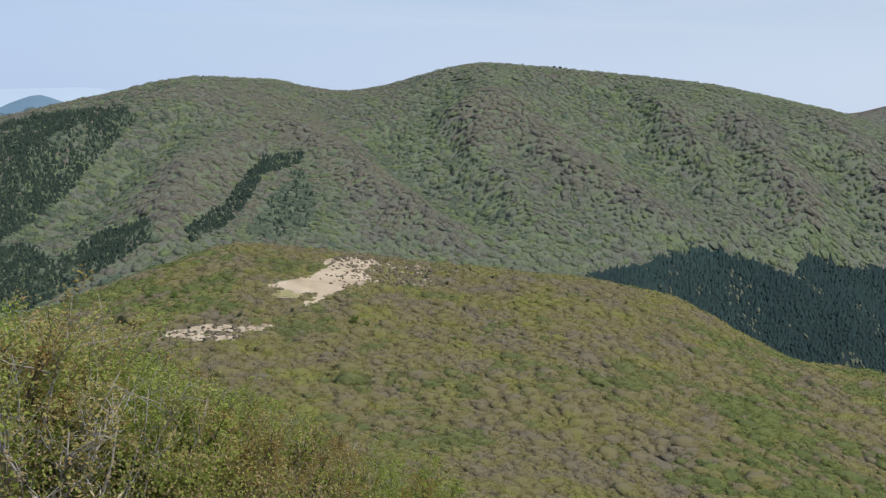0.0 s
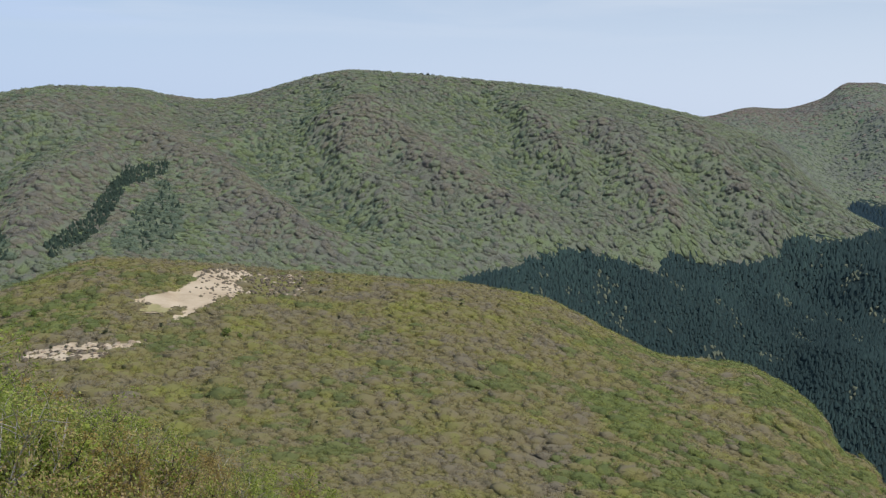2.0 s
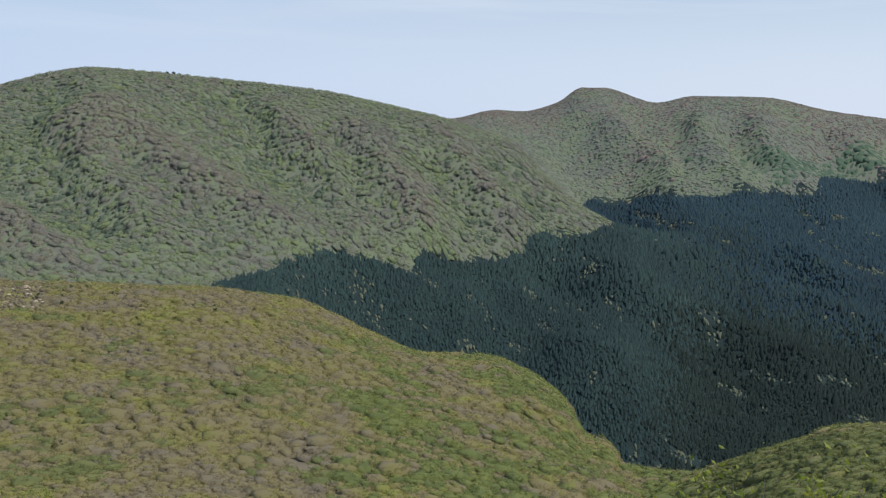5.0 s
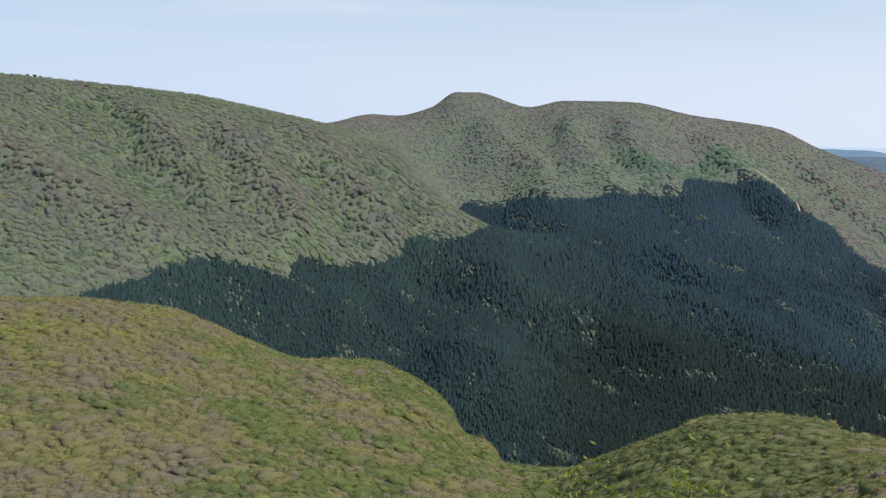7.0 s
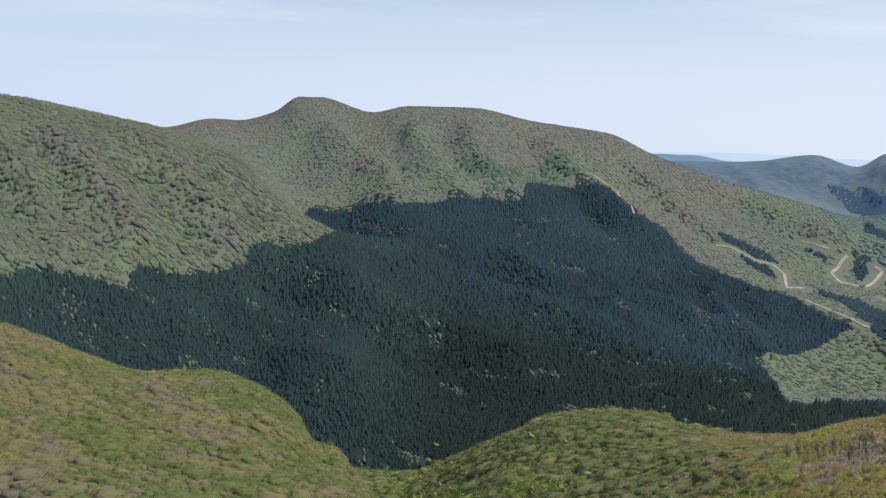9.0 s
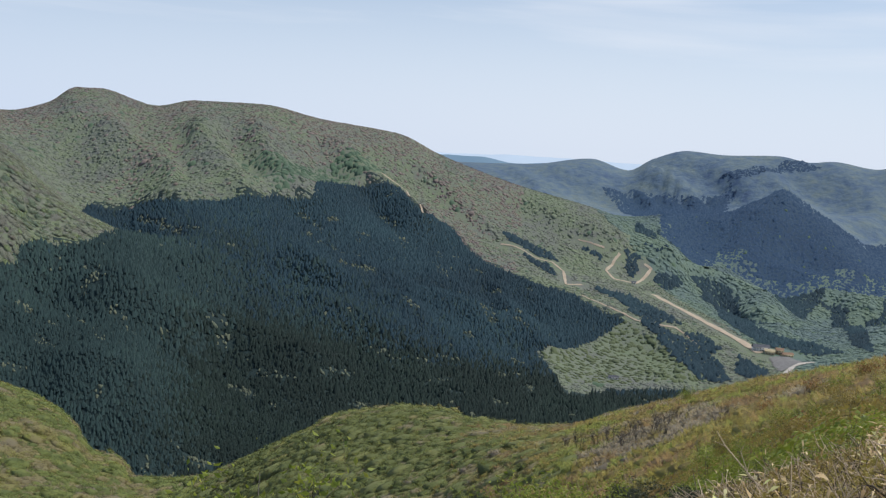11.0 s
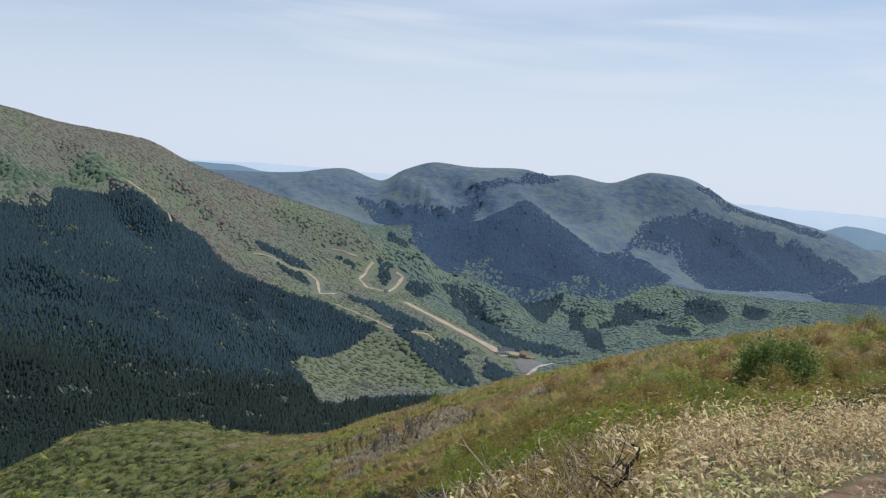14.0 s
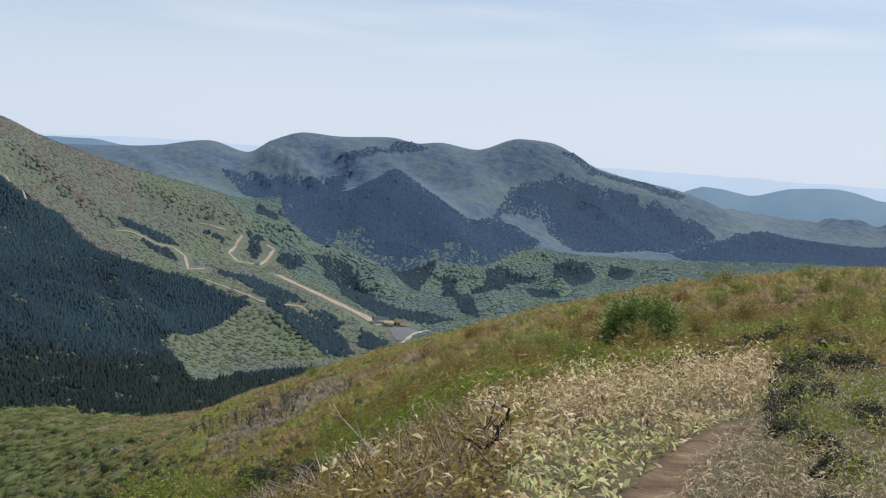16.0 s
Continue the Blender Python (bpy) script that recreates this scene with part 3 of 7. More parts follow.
# spurs (above zero) and gullies (below): height, half width, and the line down the slope
RELIEF = [
    (21, 42, [(-10.2, 1428), (-7.4, 1325), (-4.8, 1194), (-2.1, 1079), (0.6, 1012), (2.6, 959)]),
    (18, 36, [(-11.1, 1336), (-11.6, 1239), (-14.2, 1139), (-16.3, 1014), (-18.8, 934), (-21.1, 882)]),
    (14, 34, [(-18.9, 1365), (-20.4, 1303), (-22.1, 1245), (-23.8, 1196)]),
    (13, 30, [(-9.2, 1237), (-11.1, 1117), (-13.9, 1009), (-16.1, 941), (-18.5, 878)]),
    (-21, 40, [(-3.8, 1425), (-2.1, 1263), (0.2, 1148), (3.2, 1073), (3.9, 1044)]),
    (-18, 36, [(-14.2, 1372), (-15.7, 1279), (-18.1, 1187), (-20.5, 1097), (-22.8, 1002)]),
    (-13, 28, [(-9.9, 1239), (-11.4, 1125), (-13, 1026), (-15.4, 956)]),
    (-11, 28, [(-16, 1037), (-18.5, 974), (-20.6, 927)]),
    (22, 42, [(1.8, 1517), (3.2, 1369), (5.5, 1283), (8.2, 1233), (10.5, 1202), (12.1, 1173), (15.3, 1156), (17.5, 1136)]),
    (-18, 38, [(0.2, 1640), (-0.6, 1409), (0.1, 1266), (1.8, 1162), (3.2, 1087), (3.9, 1053)]),
    (11, 26, [(-0.4, 1473), (1.3, 1308), (3.7, 1186), (5.8, 1100), (7.5, 1052)]),
    (-11, 26, [(2.2, 1453), (3.6, 1316), (5.7, 1223), (8.3, 1157), (10, 1105)]),
    (-24, 36, [(9.3, 1615), (10.2, 1497), (10.9, 1416), (11.3, 1361), (13.1, 1301), (15.5, 1250), (17.3, 1227)]),
    (19, 36, [(10.9, 1547), (12.6, 1413), (14.5, 1325), (15.8, 1272), (16.7, 1231), (18.1, 1189), (19.6, 1148)]),
    (-21, 30, [(14.9, 1479), (16, 1378), (16.5, 1276), (17.6, 1232), (19.6, 1187)]),
    (19, 34, [(15.4, 1510), (17.6, 1369), (19.6, 1301), (21, 1230), (22.6, 1184)]),
    (-18, 30, [(20.1, 1439), (22.1, 1353), (23.9, 1300), (24.9, 1273)]),
    (16, 32, [(19.8, 1566), (22.3, 1441), (24.5, 1366), (26.1, 1323), (27.5, 1303)]),
    (-14, 26, [(23.5, 1483), (25.8, 1411), (27.4, 1378), (29.1, 1377)]),
    (27, 48, [(30.5, 2207), (31.5, 2101), (33.7, 1929), (34.9, 1733)]),
    (31, 45, [(35.2, 2199), (36, 2014), (37.6, 1855), (39.1, 1729)]),
    (-24, 34, [(34.3, 2103), (34.8, 1958), (35.4, 1821)]),
    (-27, 40, [(36.7, 2099), (38, 1993), (40, 1862)]),
    (-27, 46, [(30.2, 2178), (29, 2084), (28.7, 1988), (29.3, 1903)]),
    (24, 42, [(38.5, 2189), (39.2, 2016), (40.6, 1901), (41.9, 1818)]),
    (-20, 40, [(41.4, 2136), (42.8, 2040), (43.8, 1975)]),
    (29, 44, [(41.7, 2176), (44, 2081), (45.4, 2032), (46.9, 1964), (48.4, 1906), (50.6, 1803)]),
    (-22, 44, [(46.8, 2149), (49.3, 2075), (51.5, 1986), (53.9, 1881)]),
    (20, 44, [(47, 2196), (49.5, 2099), (52, 1999), (54.4, 1886)]),
    (-20, 42, [(52.4, 2191), (55.6, 2125), (58.1, 2110)]),
    (22, 42, [(54.2, 2183), (57.7, 2139), (60.7, 2116)]),
    (-17, 38, [(56.4, 2242), (59.3, 2211), (61.9, 2257)]),
    (26, 50, [(20.7, 1154), (24.9, 1150), (29.5, 1127), (33.9, 1104)]),
    (-26, 45, [(19.8, 1184), (23, 1168), (26.3, 1132), (29.3, 1094)]),
    (29, 50, [(27.5, 1275), (31.4, 1249), (36.1, 1276), (41, 1297), (45.9, 1268)]),
    (-26, 45, [(24.9, 1272), (29.5, 1233), (34.5, 1207), (39.6, 1238)]),
    (29, 45, [(32.3, 1404), (36, 1432), (40.6, 1443), (45.1, 1417), (50.4, 1363)]),
    (-29, 40, [(30, 1863), (33.7, 1604), (38, 1512), (42.9, 1501), (48.6, 1475)]),
    (-33, 38, [(40, 1861), (42.7, 1719), (45.3, 1663), (48.8, 1609), (52.4, 1581)]),
    (31, 38, [(39.1, 1716), (41.1, 1599), (43.7, 1522), (46.9, 1471), (50.3, 1420)]),
    (31, 38, [(42.5, 1814), (44.9, 1666), (48.1, 1582), (51.8, 1523), (54.7, 1500)]),
    (-31, 36, [(44.7, 2014), (47, 1837), (49.3, 1752), (52.4, 1643), (54.7, 1601)]),
    (29, 36, [(46.5, 1984), (48.5, 1784), (51.3, 1666), (54.3, 1602)]),
    (-26, 30, [(50.8, 1795), (52.1, 1709), (52.7, 1620), (53.7, 1548)]),
    (26, 30, [(52.6, 1709), (53.8, 1598), (54.9, 1506), (56.5, 1461)]),
    (-24, 28, [(53.9, 1737), (54.7, 1644), (55.6, 1569)]),
    (37, 40, [(61, 2092), (63.3, 2154), (65.3, 2199), (67.3, 2206), (68.7, 2055)]),
    (-31, 36, [(62.1, 2116), (64.7, 2152), (66.8, 2027), (69.8, 1913)]),
    (24, 30, [(65.4, 2073), (67.3, 2082), (68.7, 1919), (70.8, 1687)]),
    (37, 40, [(70.2, 2552), (71.9, 2525), (73.6, 2105), (75.6, 1662)]),
    (-31, 34, [(69.6, 2594), (71.3, 2527), (73, 2475), (73.7, 1929)]),
    (37, 40, [(74.1, 2564), (76.1, 2564), (77.7, 2161), (80, 1701)]),
    (-31, 34, [(73.9, 2605), (76.2, 2525), (77.8, 2467)]),
    (34, 40, [(76.3, 2705), (77.9, 2700), (79.2, 2559)]),
    (-31, 36, [(77, 2770), (78.6, 2689), (79.9, 2596)]),
    (37, 42, [(78.6, 2407), (80.8, 2616), (82.6, 2529), (84.5, 2183)]),
    (24, 26, [(56, 1779), (58.3, 1752), (60.2, 1692), (62.2, 1652), (64.9, 1618)]),
    (-22, 26, [(56.7, 1861), (58.9, 1793), (61.9, 1700), (64.3, 1621)]),
    (17, 26, [(60.3, 1640), (62.3, 1605), (63.7, 1521), (64.7, 1463)]),
    (23, 84, [(68.2, 2895), (67.4, 2793), (66.5, 2715), (65.9, 2619)]),
    (23, 84, [(68.9, 2898), (70.3, 2837), (71.4, 2763), (72.8, 2651)]),
    (-22, 77, [(68.3, 2886), (68.7, 2800), (69.2, 2707), (69.6, 2647)]),
    (-18, 70, [(65.1, 2843), (63.8, 2779), (63.3, 2631)]),
    (36, 125, [(75, 3592), (73.4, 3453), (72.2, 3100)]),
    (40, 125, [(76.1, 3588), (79.1, 3578), (82.3, 3584), (85.4, 3486)]),
    (-36, 112, [(74.1, 3649), (74.7, 3512), (74, 3383)]),
    (-32, 112, [(77.8, 3595), (78.6, 3503), (78.4, 3363)]),
    (27, 98, [(77.2, 3518), (76.7, 3421), (76.1, 3237)]),
    (36, 125, [(62.9, 3625), (62, 3538), (60.8, 3498), (59.9, 3435)]),
    (-32, 112, [(63.6, 3585), (62.4, 3520)]),
    (32, 112, [(67.8, 3591), (66.2, 3499), (65, 3442)]),
    (-32, 112, [(68.2, 3578), (66.9, 3533)]),
    (-3, 15, [(10.2, 528), (17.3, 467), (21.7, 424), (25.5, 387), (26.9, 362)]),
    (3, 15, [(6.3, 391), (14.4, 358), (19.2, 336), (21.9, 312)]),
    (2.2, 14, [(18.9, 563), (23.9, 554), (27.2, 522), (28.9, 485)]),
    (-2.5, 16, [(-10.7, 420), (-5.8, 369), (-0.3, 335), (4.5, 310)]),
]

def waves(u, v, seed, octaves=4):
    """Smooth value noise of two coordinates, about -1 to 1."""
    total, gain = np.zeros(np.broadcast(u, v).shape), 1.0
    for o in range(octaves):
        iu, iv = np.floor(u).astype(np.int64), np.floor(v).astype(np.int64)
        fu, fv = u - iu, v - iv
        fu, fv = fu * fu * fu * (fu * (fu * 6 - 15) + 10), fv * fv * fv * (fv * (fv * 6 - 15) + 10)

        def at(i, j):
            n = (i * 374761393 + j * 668265263 + (seed + o) * 974711) & 0x7FFFFFFF
            n = ((n ^ (n >> 13)) * 1274126177) & 0x7FFFFFFF
            return ((n ^ (n >> 16)) & 0xFFFF) / 32767.5 - 1
        total += gain * ((at(iu, iv) * (1 - fu) + at(iu + 1, iv) * fu) * (1 - fv) + (at(iu, iv + 1) * (1 - fu) + at(iu + 1, iv + 1) * fu) * fv)
        u, v, gain = u * 2.03 + 11.7, v * 2.03 + 5.3, gain * 0.5
    return total


def relief(x, y):
    """The height that spurs and gullies add over plan points (arrays)."""
    total = np.zeros(x.shape)
    for h, w, line in RELIEF:
        px = np.array([d * math.sin(radians(b)) for b, d in line])
        py = np.array([d * math.cos(radians(b)) for b, d in line])
        near = (x > px.min() - 2.5 * w) & (x < px.max() + 2.5 * w) & (y > py.min() - 2.5 * w) & (y < py.max() + 2.5 * w)
        if not near.any():
            continue
        qx, qy = x[near], y[near]
        # the crest wanders a little
        qx, qy = qx + 0.3 * w * waves(qx / (2.2 * w), qy / (2.2 * w), 17, 2), qy + 0.3 * w * waves(qx / (2.2 * w), qy / (2.2 * w), 18, 2)
        steps = np.hypot(np.diff(px), np.diff(py))
        past = np.concatenate([[0], np.cumsum(steps)])
        best, arc = np.full(qx.shape, 1e9), np.zeros(qx.shape)
        for k in range(len(steps)):
            t = np.clip(((qx - px[k]) * (px[k + 1] - px[k]) + (qy - py[k]) * (py[k + 1] - py[k])) / steps[k] ** 2, 0, 1)
            d = np.hypot(qx - px[k] - t * (px[k + 1] - px[k]), qy - py[k] - t * (py[k + 1] - py[k]))
            closer = d < best
            best, arc = np.where(closer, d, best), np.where(closer, past[k] + t * steps[k], arc)
        ends = np.clip(np.minimum(arc, past[-1] - arc) / (0.22 * past[-1]), 0, 1)
        total[near] += h * np.exp(-(best / w) ** 1.5) * ends * ends * (3 - 2 * ends)
    return total


def ground_height(x, y):
    """The height of the ground over plan points (arrays)."""
    x, y = np.asarray(x, float), np.asarray(y, float)
    a, r = np.degrees(np.arctan2(x, y)), np.maximum(np.hypot(x, y), 0.5)
    lr = np.log(r)
    knots = [(np.full(a.shape, math.log(2.6)), np.full(a.shape, -33.0))]
    for rr, ee, tall in LINES:
        d = curve(rr, a)
        knots.append((np.log(d), curve(ee, a) - np.degrees(tall / d)))
    X, Y = np.stack([k[0] for k in knots]), np.stack([k[1] for k in knots])
    h = np.diff(X, axis=0)
    d = np.diff(Y, axis=0) / h
    w1, w2 = 2 * h[1:] + h[:-1], h[1:] + 2 * h[:-1]
    inner = np.where(d[1:] * d[:-1] > 0, (w1 + w2) / (w1 / np.where(d[:-1] == 0, 1, d[:-1]) + w2 / np.where(d[1:] == 0, 1, d[1:])), 0)
    M = np.concatenate([d[:1], inner, d[-1:]])
    e = np.full(a.shape, -33.0)
    for i in range(len(h)):
        t = np.clip((lr - X[i]) / h[i], 0, 1)
        v = (2 * t ** 3 - 3 * t ** 2 + 1) * Y[i] + (t ** 3 - 2 * t ** 2 + t) * h[i] * M[i] + (3 * t ** 2 - 2 * t ** 3) * Y[i + 1] + (t ** 3 - t ** 2) * h[i] * M[i + 1]
        e = np.where(lr >= X[i], v, e)
    z = r * np.tan(np.radians(e))
    # spurs and gullies that run down the slopes; they fade out on the crests and on the near ground
    keep = np.clip((r - 300) / 500, 0, 1) * np.clip((3000 - r) / 700, 0.65, 1)
    for k in (4, 7, 9, 11, 13):
        keep = keep * (1 - np.exp(-((lr - X[k]) / 0.10) ** 2))
    lean_of = np.interp(a, [-9, -2, 22, 34], [-1.3, 1.0, 1.0, 0.5])
    ribs = np.sqrt(waves((a + lean_of * e) / 4.6, r / 1700, 3, 2) ** 2 + 0.03) * 1.6
    low = np.clip((-e - 6.5) / 2.5, 0, 1) * np.clip((a - 12) / 8, 0, 1)
    ribs_low = np.sqrt(waves((a + 3.0 * e) / 6.0, r / 1500, 8, 2) ** 2 + 0.1) * 1.6
    hills = np.sqrt(waves((a + 2.2 * e) / 2.6, r / 500, 55, 2) ** 2 + 0.07) * 1.6 * np.clip((a - 24) / 34, 0, 1) * np.clip((r - 1600) / 300, 0, 1) * np.clip((3000 - r) / 300, 0, 1)
    hills = hills + 2.5 * np.sqrt(waves((a + 1.5 * e) / 1.6, r / 700, 66, 3) ** 2 + 0.05) * 1.6 * np.clip((r - 3000) / 250, 0, 1)
    fine = waves(x / 70, y / 70, 9, 3)
    z = z + keep * r * (0.004 * ribs * (1 - low) + 0.004 * ribs_low * low + 0.006 * hills + 0.0012 * fine)
    crest = np.ones(a.shape)
    for k in (7, 9, 13):
        crest = crest * (1 - np.exp(-((lr - X[k]) / 0.045) ** 2))
    z = z + crest * relief(x, y)
    rough = np.clip((r - 30) / 60, 0, 1) * np.clip((420 - r) / 250, 0, 1)
    z = z + rough * np.minimum(0.003 * r, 1.0) * waves(x / 23, y / 23, 21, 3)
    return np.where(r < 2.6, -2.6 * math.tan(math.radians(33)), z) + EYE


# ---- where things grow or lie: plan polygons and lines of (bearing, distance) ----
CEDAR_AREA = [(8.4, 1003), (9.9, 1042), (11.9, 1076), (12.2, 1097), (13.7, 1116), (15.8, 1141), (17.3, 1145), (19.2, 1145), (19.9, 1142), (19.9, 1165), (20.4, 1190), (21.4, 1203), (22.6, 1210), (23.6, 1226), (24.9, 1246), (26.2, 1280), (26.5, 1302), (27.4, 1325), (29.1, 1336), (30.1, 1355), (31.6, 1440), (33.2, 1560), (29.4, 1781), (30, 1827), (32.6, 1832), (34.9, 1762), (37.1, 1771), (39.1, 1784), (39.7, 1811), (41.9, 1842), (42.3, 1925), (44.1, 1986), (46.1, 1998), (46.8, 1987), (47.5, 1913), (48.4, 1875), (49.7, 1953), (50.8, 1861), (52.2, 1810), (54.5, 1773), (56.2, 1739), (55.7, 1761), (57.3, 1740), (59, 1675), (60.3, 1657), (59.7, 1638), (58.7, 1581), (57.5, 1528), (55.3, 1463), (56, 1432), (57.3, 1327), (58.5, 1340), (59.7, 1392), (62.2, 1424), (64.6, 1424), (68, 1300), (68, 650), (37, 600), (30, 760), (14, 850), (8.1, 760)]
PINE_STRIP = [(-10.3, 1217), (-9.5, 1229), (-8.7, 1241), (-7.9, 1243), (-8.1, 1235), (-8.2, 1223), (-8.4, 1210), (-9, 1191), (-9.6, 1165), (-10.3, 1151), (-10.5, 1122), (-10.8, 1097), (-11, 1068), (-11.3, 1055), (-11.6, 1037), (-11.8, 1017), (-12.2, 1003), (-12.7, 985), (-13.1, 965), (-13.5, 957), (-13.9, 948), (-14.3, 940), (-14.4, 946), (-14.5, 953), (-14.6, 960), (-14.5, 969), (-14.3, 980), (-14.2, 989), (-13.6, 1009), (-13, 1031), (-12.4, 1052), (-12.1, 1072), (-11.8, 1106), (-11.5, 1133), (-11.1, 1174), (-10.7, 1196)]
GREEN_STRIP = [(-8.4, 1199), (-7.9, 1163), (-7.5, 1124), (-7.1, 1086), (-7.3, 1058), (-7.5, 1031), (-7.7, 1001), (-8.3, 987), (-8.9, 977), (-9.6, 961), (-10.1, 960), (-10.7, 962), (-11.2, 966), (-11, 982), (-10.9, 999), (-10.7, 1015), (-10.2, 1047), (-9.8, 1076), (-9.3, 1119), (-9, 1148), (-8.7, 1174)]
PINE_HIGH = [(-24.9, 1390), (-24.1, 1394), (-23.3, 1392), (-22.4, 1398), (-21.8, 1398), (-21.1, 1400), (-20.5, 1403), (-19.5, 1392), (-18.6, 1387), (-17.6, 1379), (-17.5, 1362), (-17.4, 1347), (-17.2, 1334), (-17.7, 1305), (-18.1, 1282), (-18.5, 1263), (-18.9, 1243), (-19.3, 1226), (-19.7, 1209), (-20.1, 1189), (-20.4, 1171), (-20.8, 1155), (-21.3, 1141), (-21.8, 1125), (-22.3, 1108), (-22.9, 1082), (-23.6, 1054), (-24.3, 1017), (-24.5, 1018), (-24.8, 1018), (-25.1, 1020), (-25, 1130), (-25, 1229)]
PINE_LOW = [(-25.1, 992), (-24.5, 999), (-23.8, 1008), (-23.2, 1021), (-22.6, 1007), (-22.1, 992), (-21.5, 978), (-20.5, 995), (-19.5, 1015), (-18.5, 1033), (-17.9, 1030), (-17.1, 1017), (-16.4, 984), (-16.4, 959), (-16.4, 947), (-16.3, 938), (-17.1, 931), (-17.8, 923), (-18.6, 914), (-19.3, 908), (-20, 902), (-20.6, 896), (-21.3, 890), (-22, 882), (-22.7, 872), (-23.5, 873), (-24.4, 866), (-25.2, 860), (-25.2, 908), (-25.1, 949)]
GREEN_PATCH = [(39.9, 1824), (37.6, 1972), (41.2, 1990), (44.3, 2108), (46, 2067), (43.1, 1955)]
SAND_AREA = [(-10.49, 520), (-9.53, 534), (-7.95, 553), (-7.18, 570), (-6.99, 589), (-6.8, 609), (-3.76, 660), (-3.62, 628), (-4.01, 609), (-4.33, 584), (-3.93, 570), (-3.92, 561), (-4.51, 547), (-5.46, 537), (-6.5, 514), (-7.27, 498), (-8.05, 486), (-8.12, 491), (-7.41, 513), (-7.19, 522), (-7.94, 515), (-8.26, 504), (-9.58, 501), (-9.97, 515)]
TURF_AREA = [(-10.04, 518), (-9.14, 523), (-8.1, 515), (-8.26, 505), (-9.55, 502)]
SCREE_AREA = [(-16.3, 462), (-14.82, 457), (-12.45, 457), (-11.43, 453), (-10.57, 452), (-9.02, 467), (-9.21, 460), (-10.24, 448), (-11.43, 440), (-11.62, 430), (-12.45, 421), (-13.47, 430), (-14.82, 440), (-15.81, 443)]
STONY_AREA = [(-4, 629), (-0.1, 664), (-0.7, 564), (-3.7, 553)]
MEADOW = [(55.7, 1468), (57.2, 1521), (58.6, 1563), (59.4, 1622), (60.3, 1656), (60.8, 1640), (61.3, 1615), (62.7, 1576), (64.1, 1506), (64.5, 1498), (65, 1485), (61.2, 1452), (57.4, 1385), (56.6, 1426)]
LODGE = [(67.8, 1685), (68.3, 1673), (68.8, 1683), (69.2, 1673)]
LOT = [(68.3, 1654), (69.2, 1679), (70.1, 1622), (69, 1570), (68.5, 1607)]
ROAD = [(70.6, 1642), (69.6, 1603), (69.2, 1552), (69.4, 1569)]
MEADOWHUT = [(59.9, 1452)]
KNOLL_DARK = [(61.8, 2981), (65, 2989), (67.2, 2997), (68.2, 3001), (69.9, 2974), (72.3, 3012), (73.6, 3121), (75.2, 3127), (76.7, 3005), (76.3, 2824), (73.8, 2599), (70.6, 2603), (68.6, 2528), (65.2, 2640), (62.3, 2300), (61.8, 2743)]
FELL_DARK = [(73.9, 3126), (74.5, 3335), (75.1, 3443), (76.1, 3472), (77.2, 3510), (79.5, 3545), (81, 3550), (83.3, 3508), (85.4, 3515), (86.6, 3411), (85.5, 3248), (83.9, 3069), (82.3, 3096), (80.7, 3001), (78.9, 2968), (77.9, 3052), (77.1, 3194), (76.8, 3263), (74.5, 3192), (74.1, 3061)]
FELL_CLEAR = [(74.6, 3185), (76.7, 3264), (77, 3226), (77.3, 3066), (75.9, 3052), (74.9, 3098)]
EAST_DARK = [(84.2, 3071), (86.9, 3381), (91, 3807), (95.2, 3739), (95.3, 2999), (90.6, 2718), (86.2, 2503)]
RUNS = [
    [(52.9, 1950), (54.1, 1942), (55, 1930), (55.9, 1944), (56.6, 1897), (56.8, 1806), (57.7, 1848)],
    [(57.3, 2107), (58.2, 2089), (58.8, 2087)],
    [(59.7, 2087), (59.4, 2060), (59, 1996), (59.5, 1952), (60.6, 1965), (61.2, 2039), (61.5, 2080), (61.1, 2086)],
    [(61.8, 1924), (63.1, 1858), (64.8, 1777), (66.8, 1711), (67.8, 1669)],
]
TRACKS = [
    [(45.8, 2060), (47.3, 2042), (48.3, 1883)],
    [(57.7, 1756), (58.7, 1724), (59.7, 1688), (60.4, 1668), (61.1, 1654), (62.1, 1708), (63.1, 1706), (63.8, 1680), (64.4, 1651)],
]
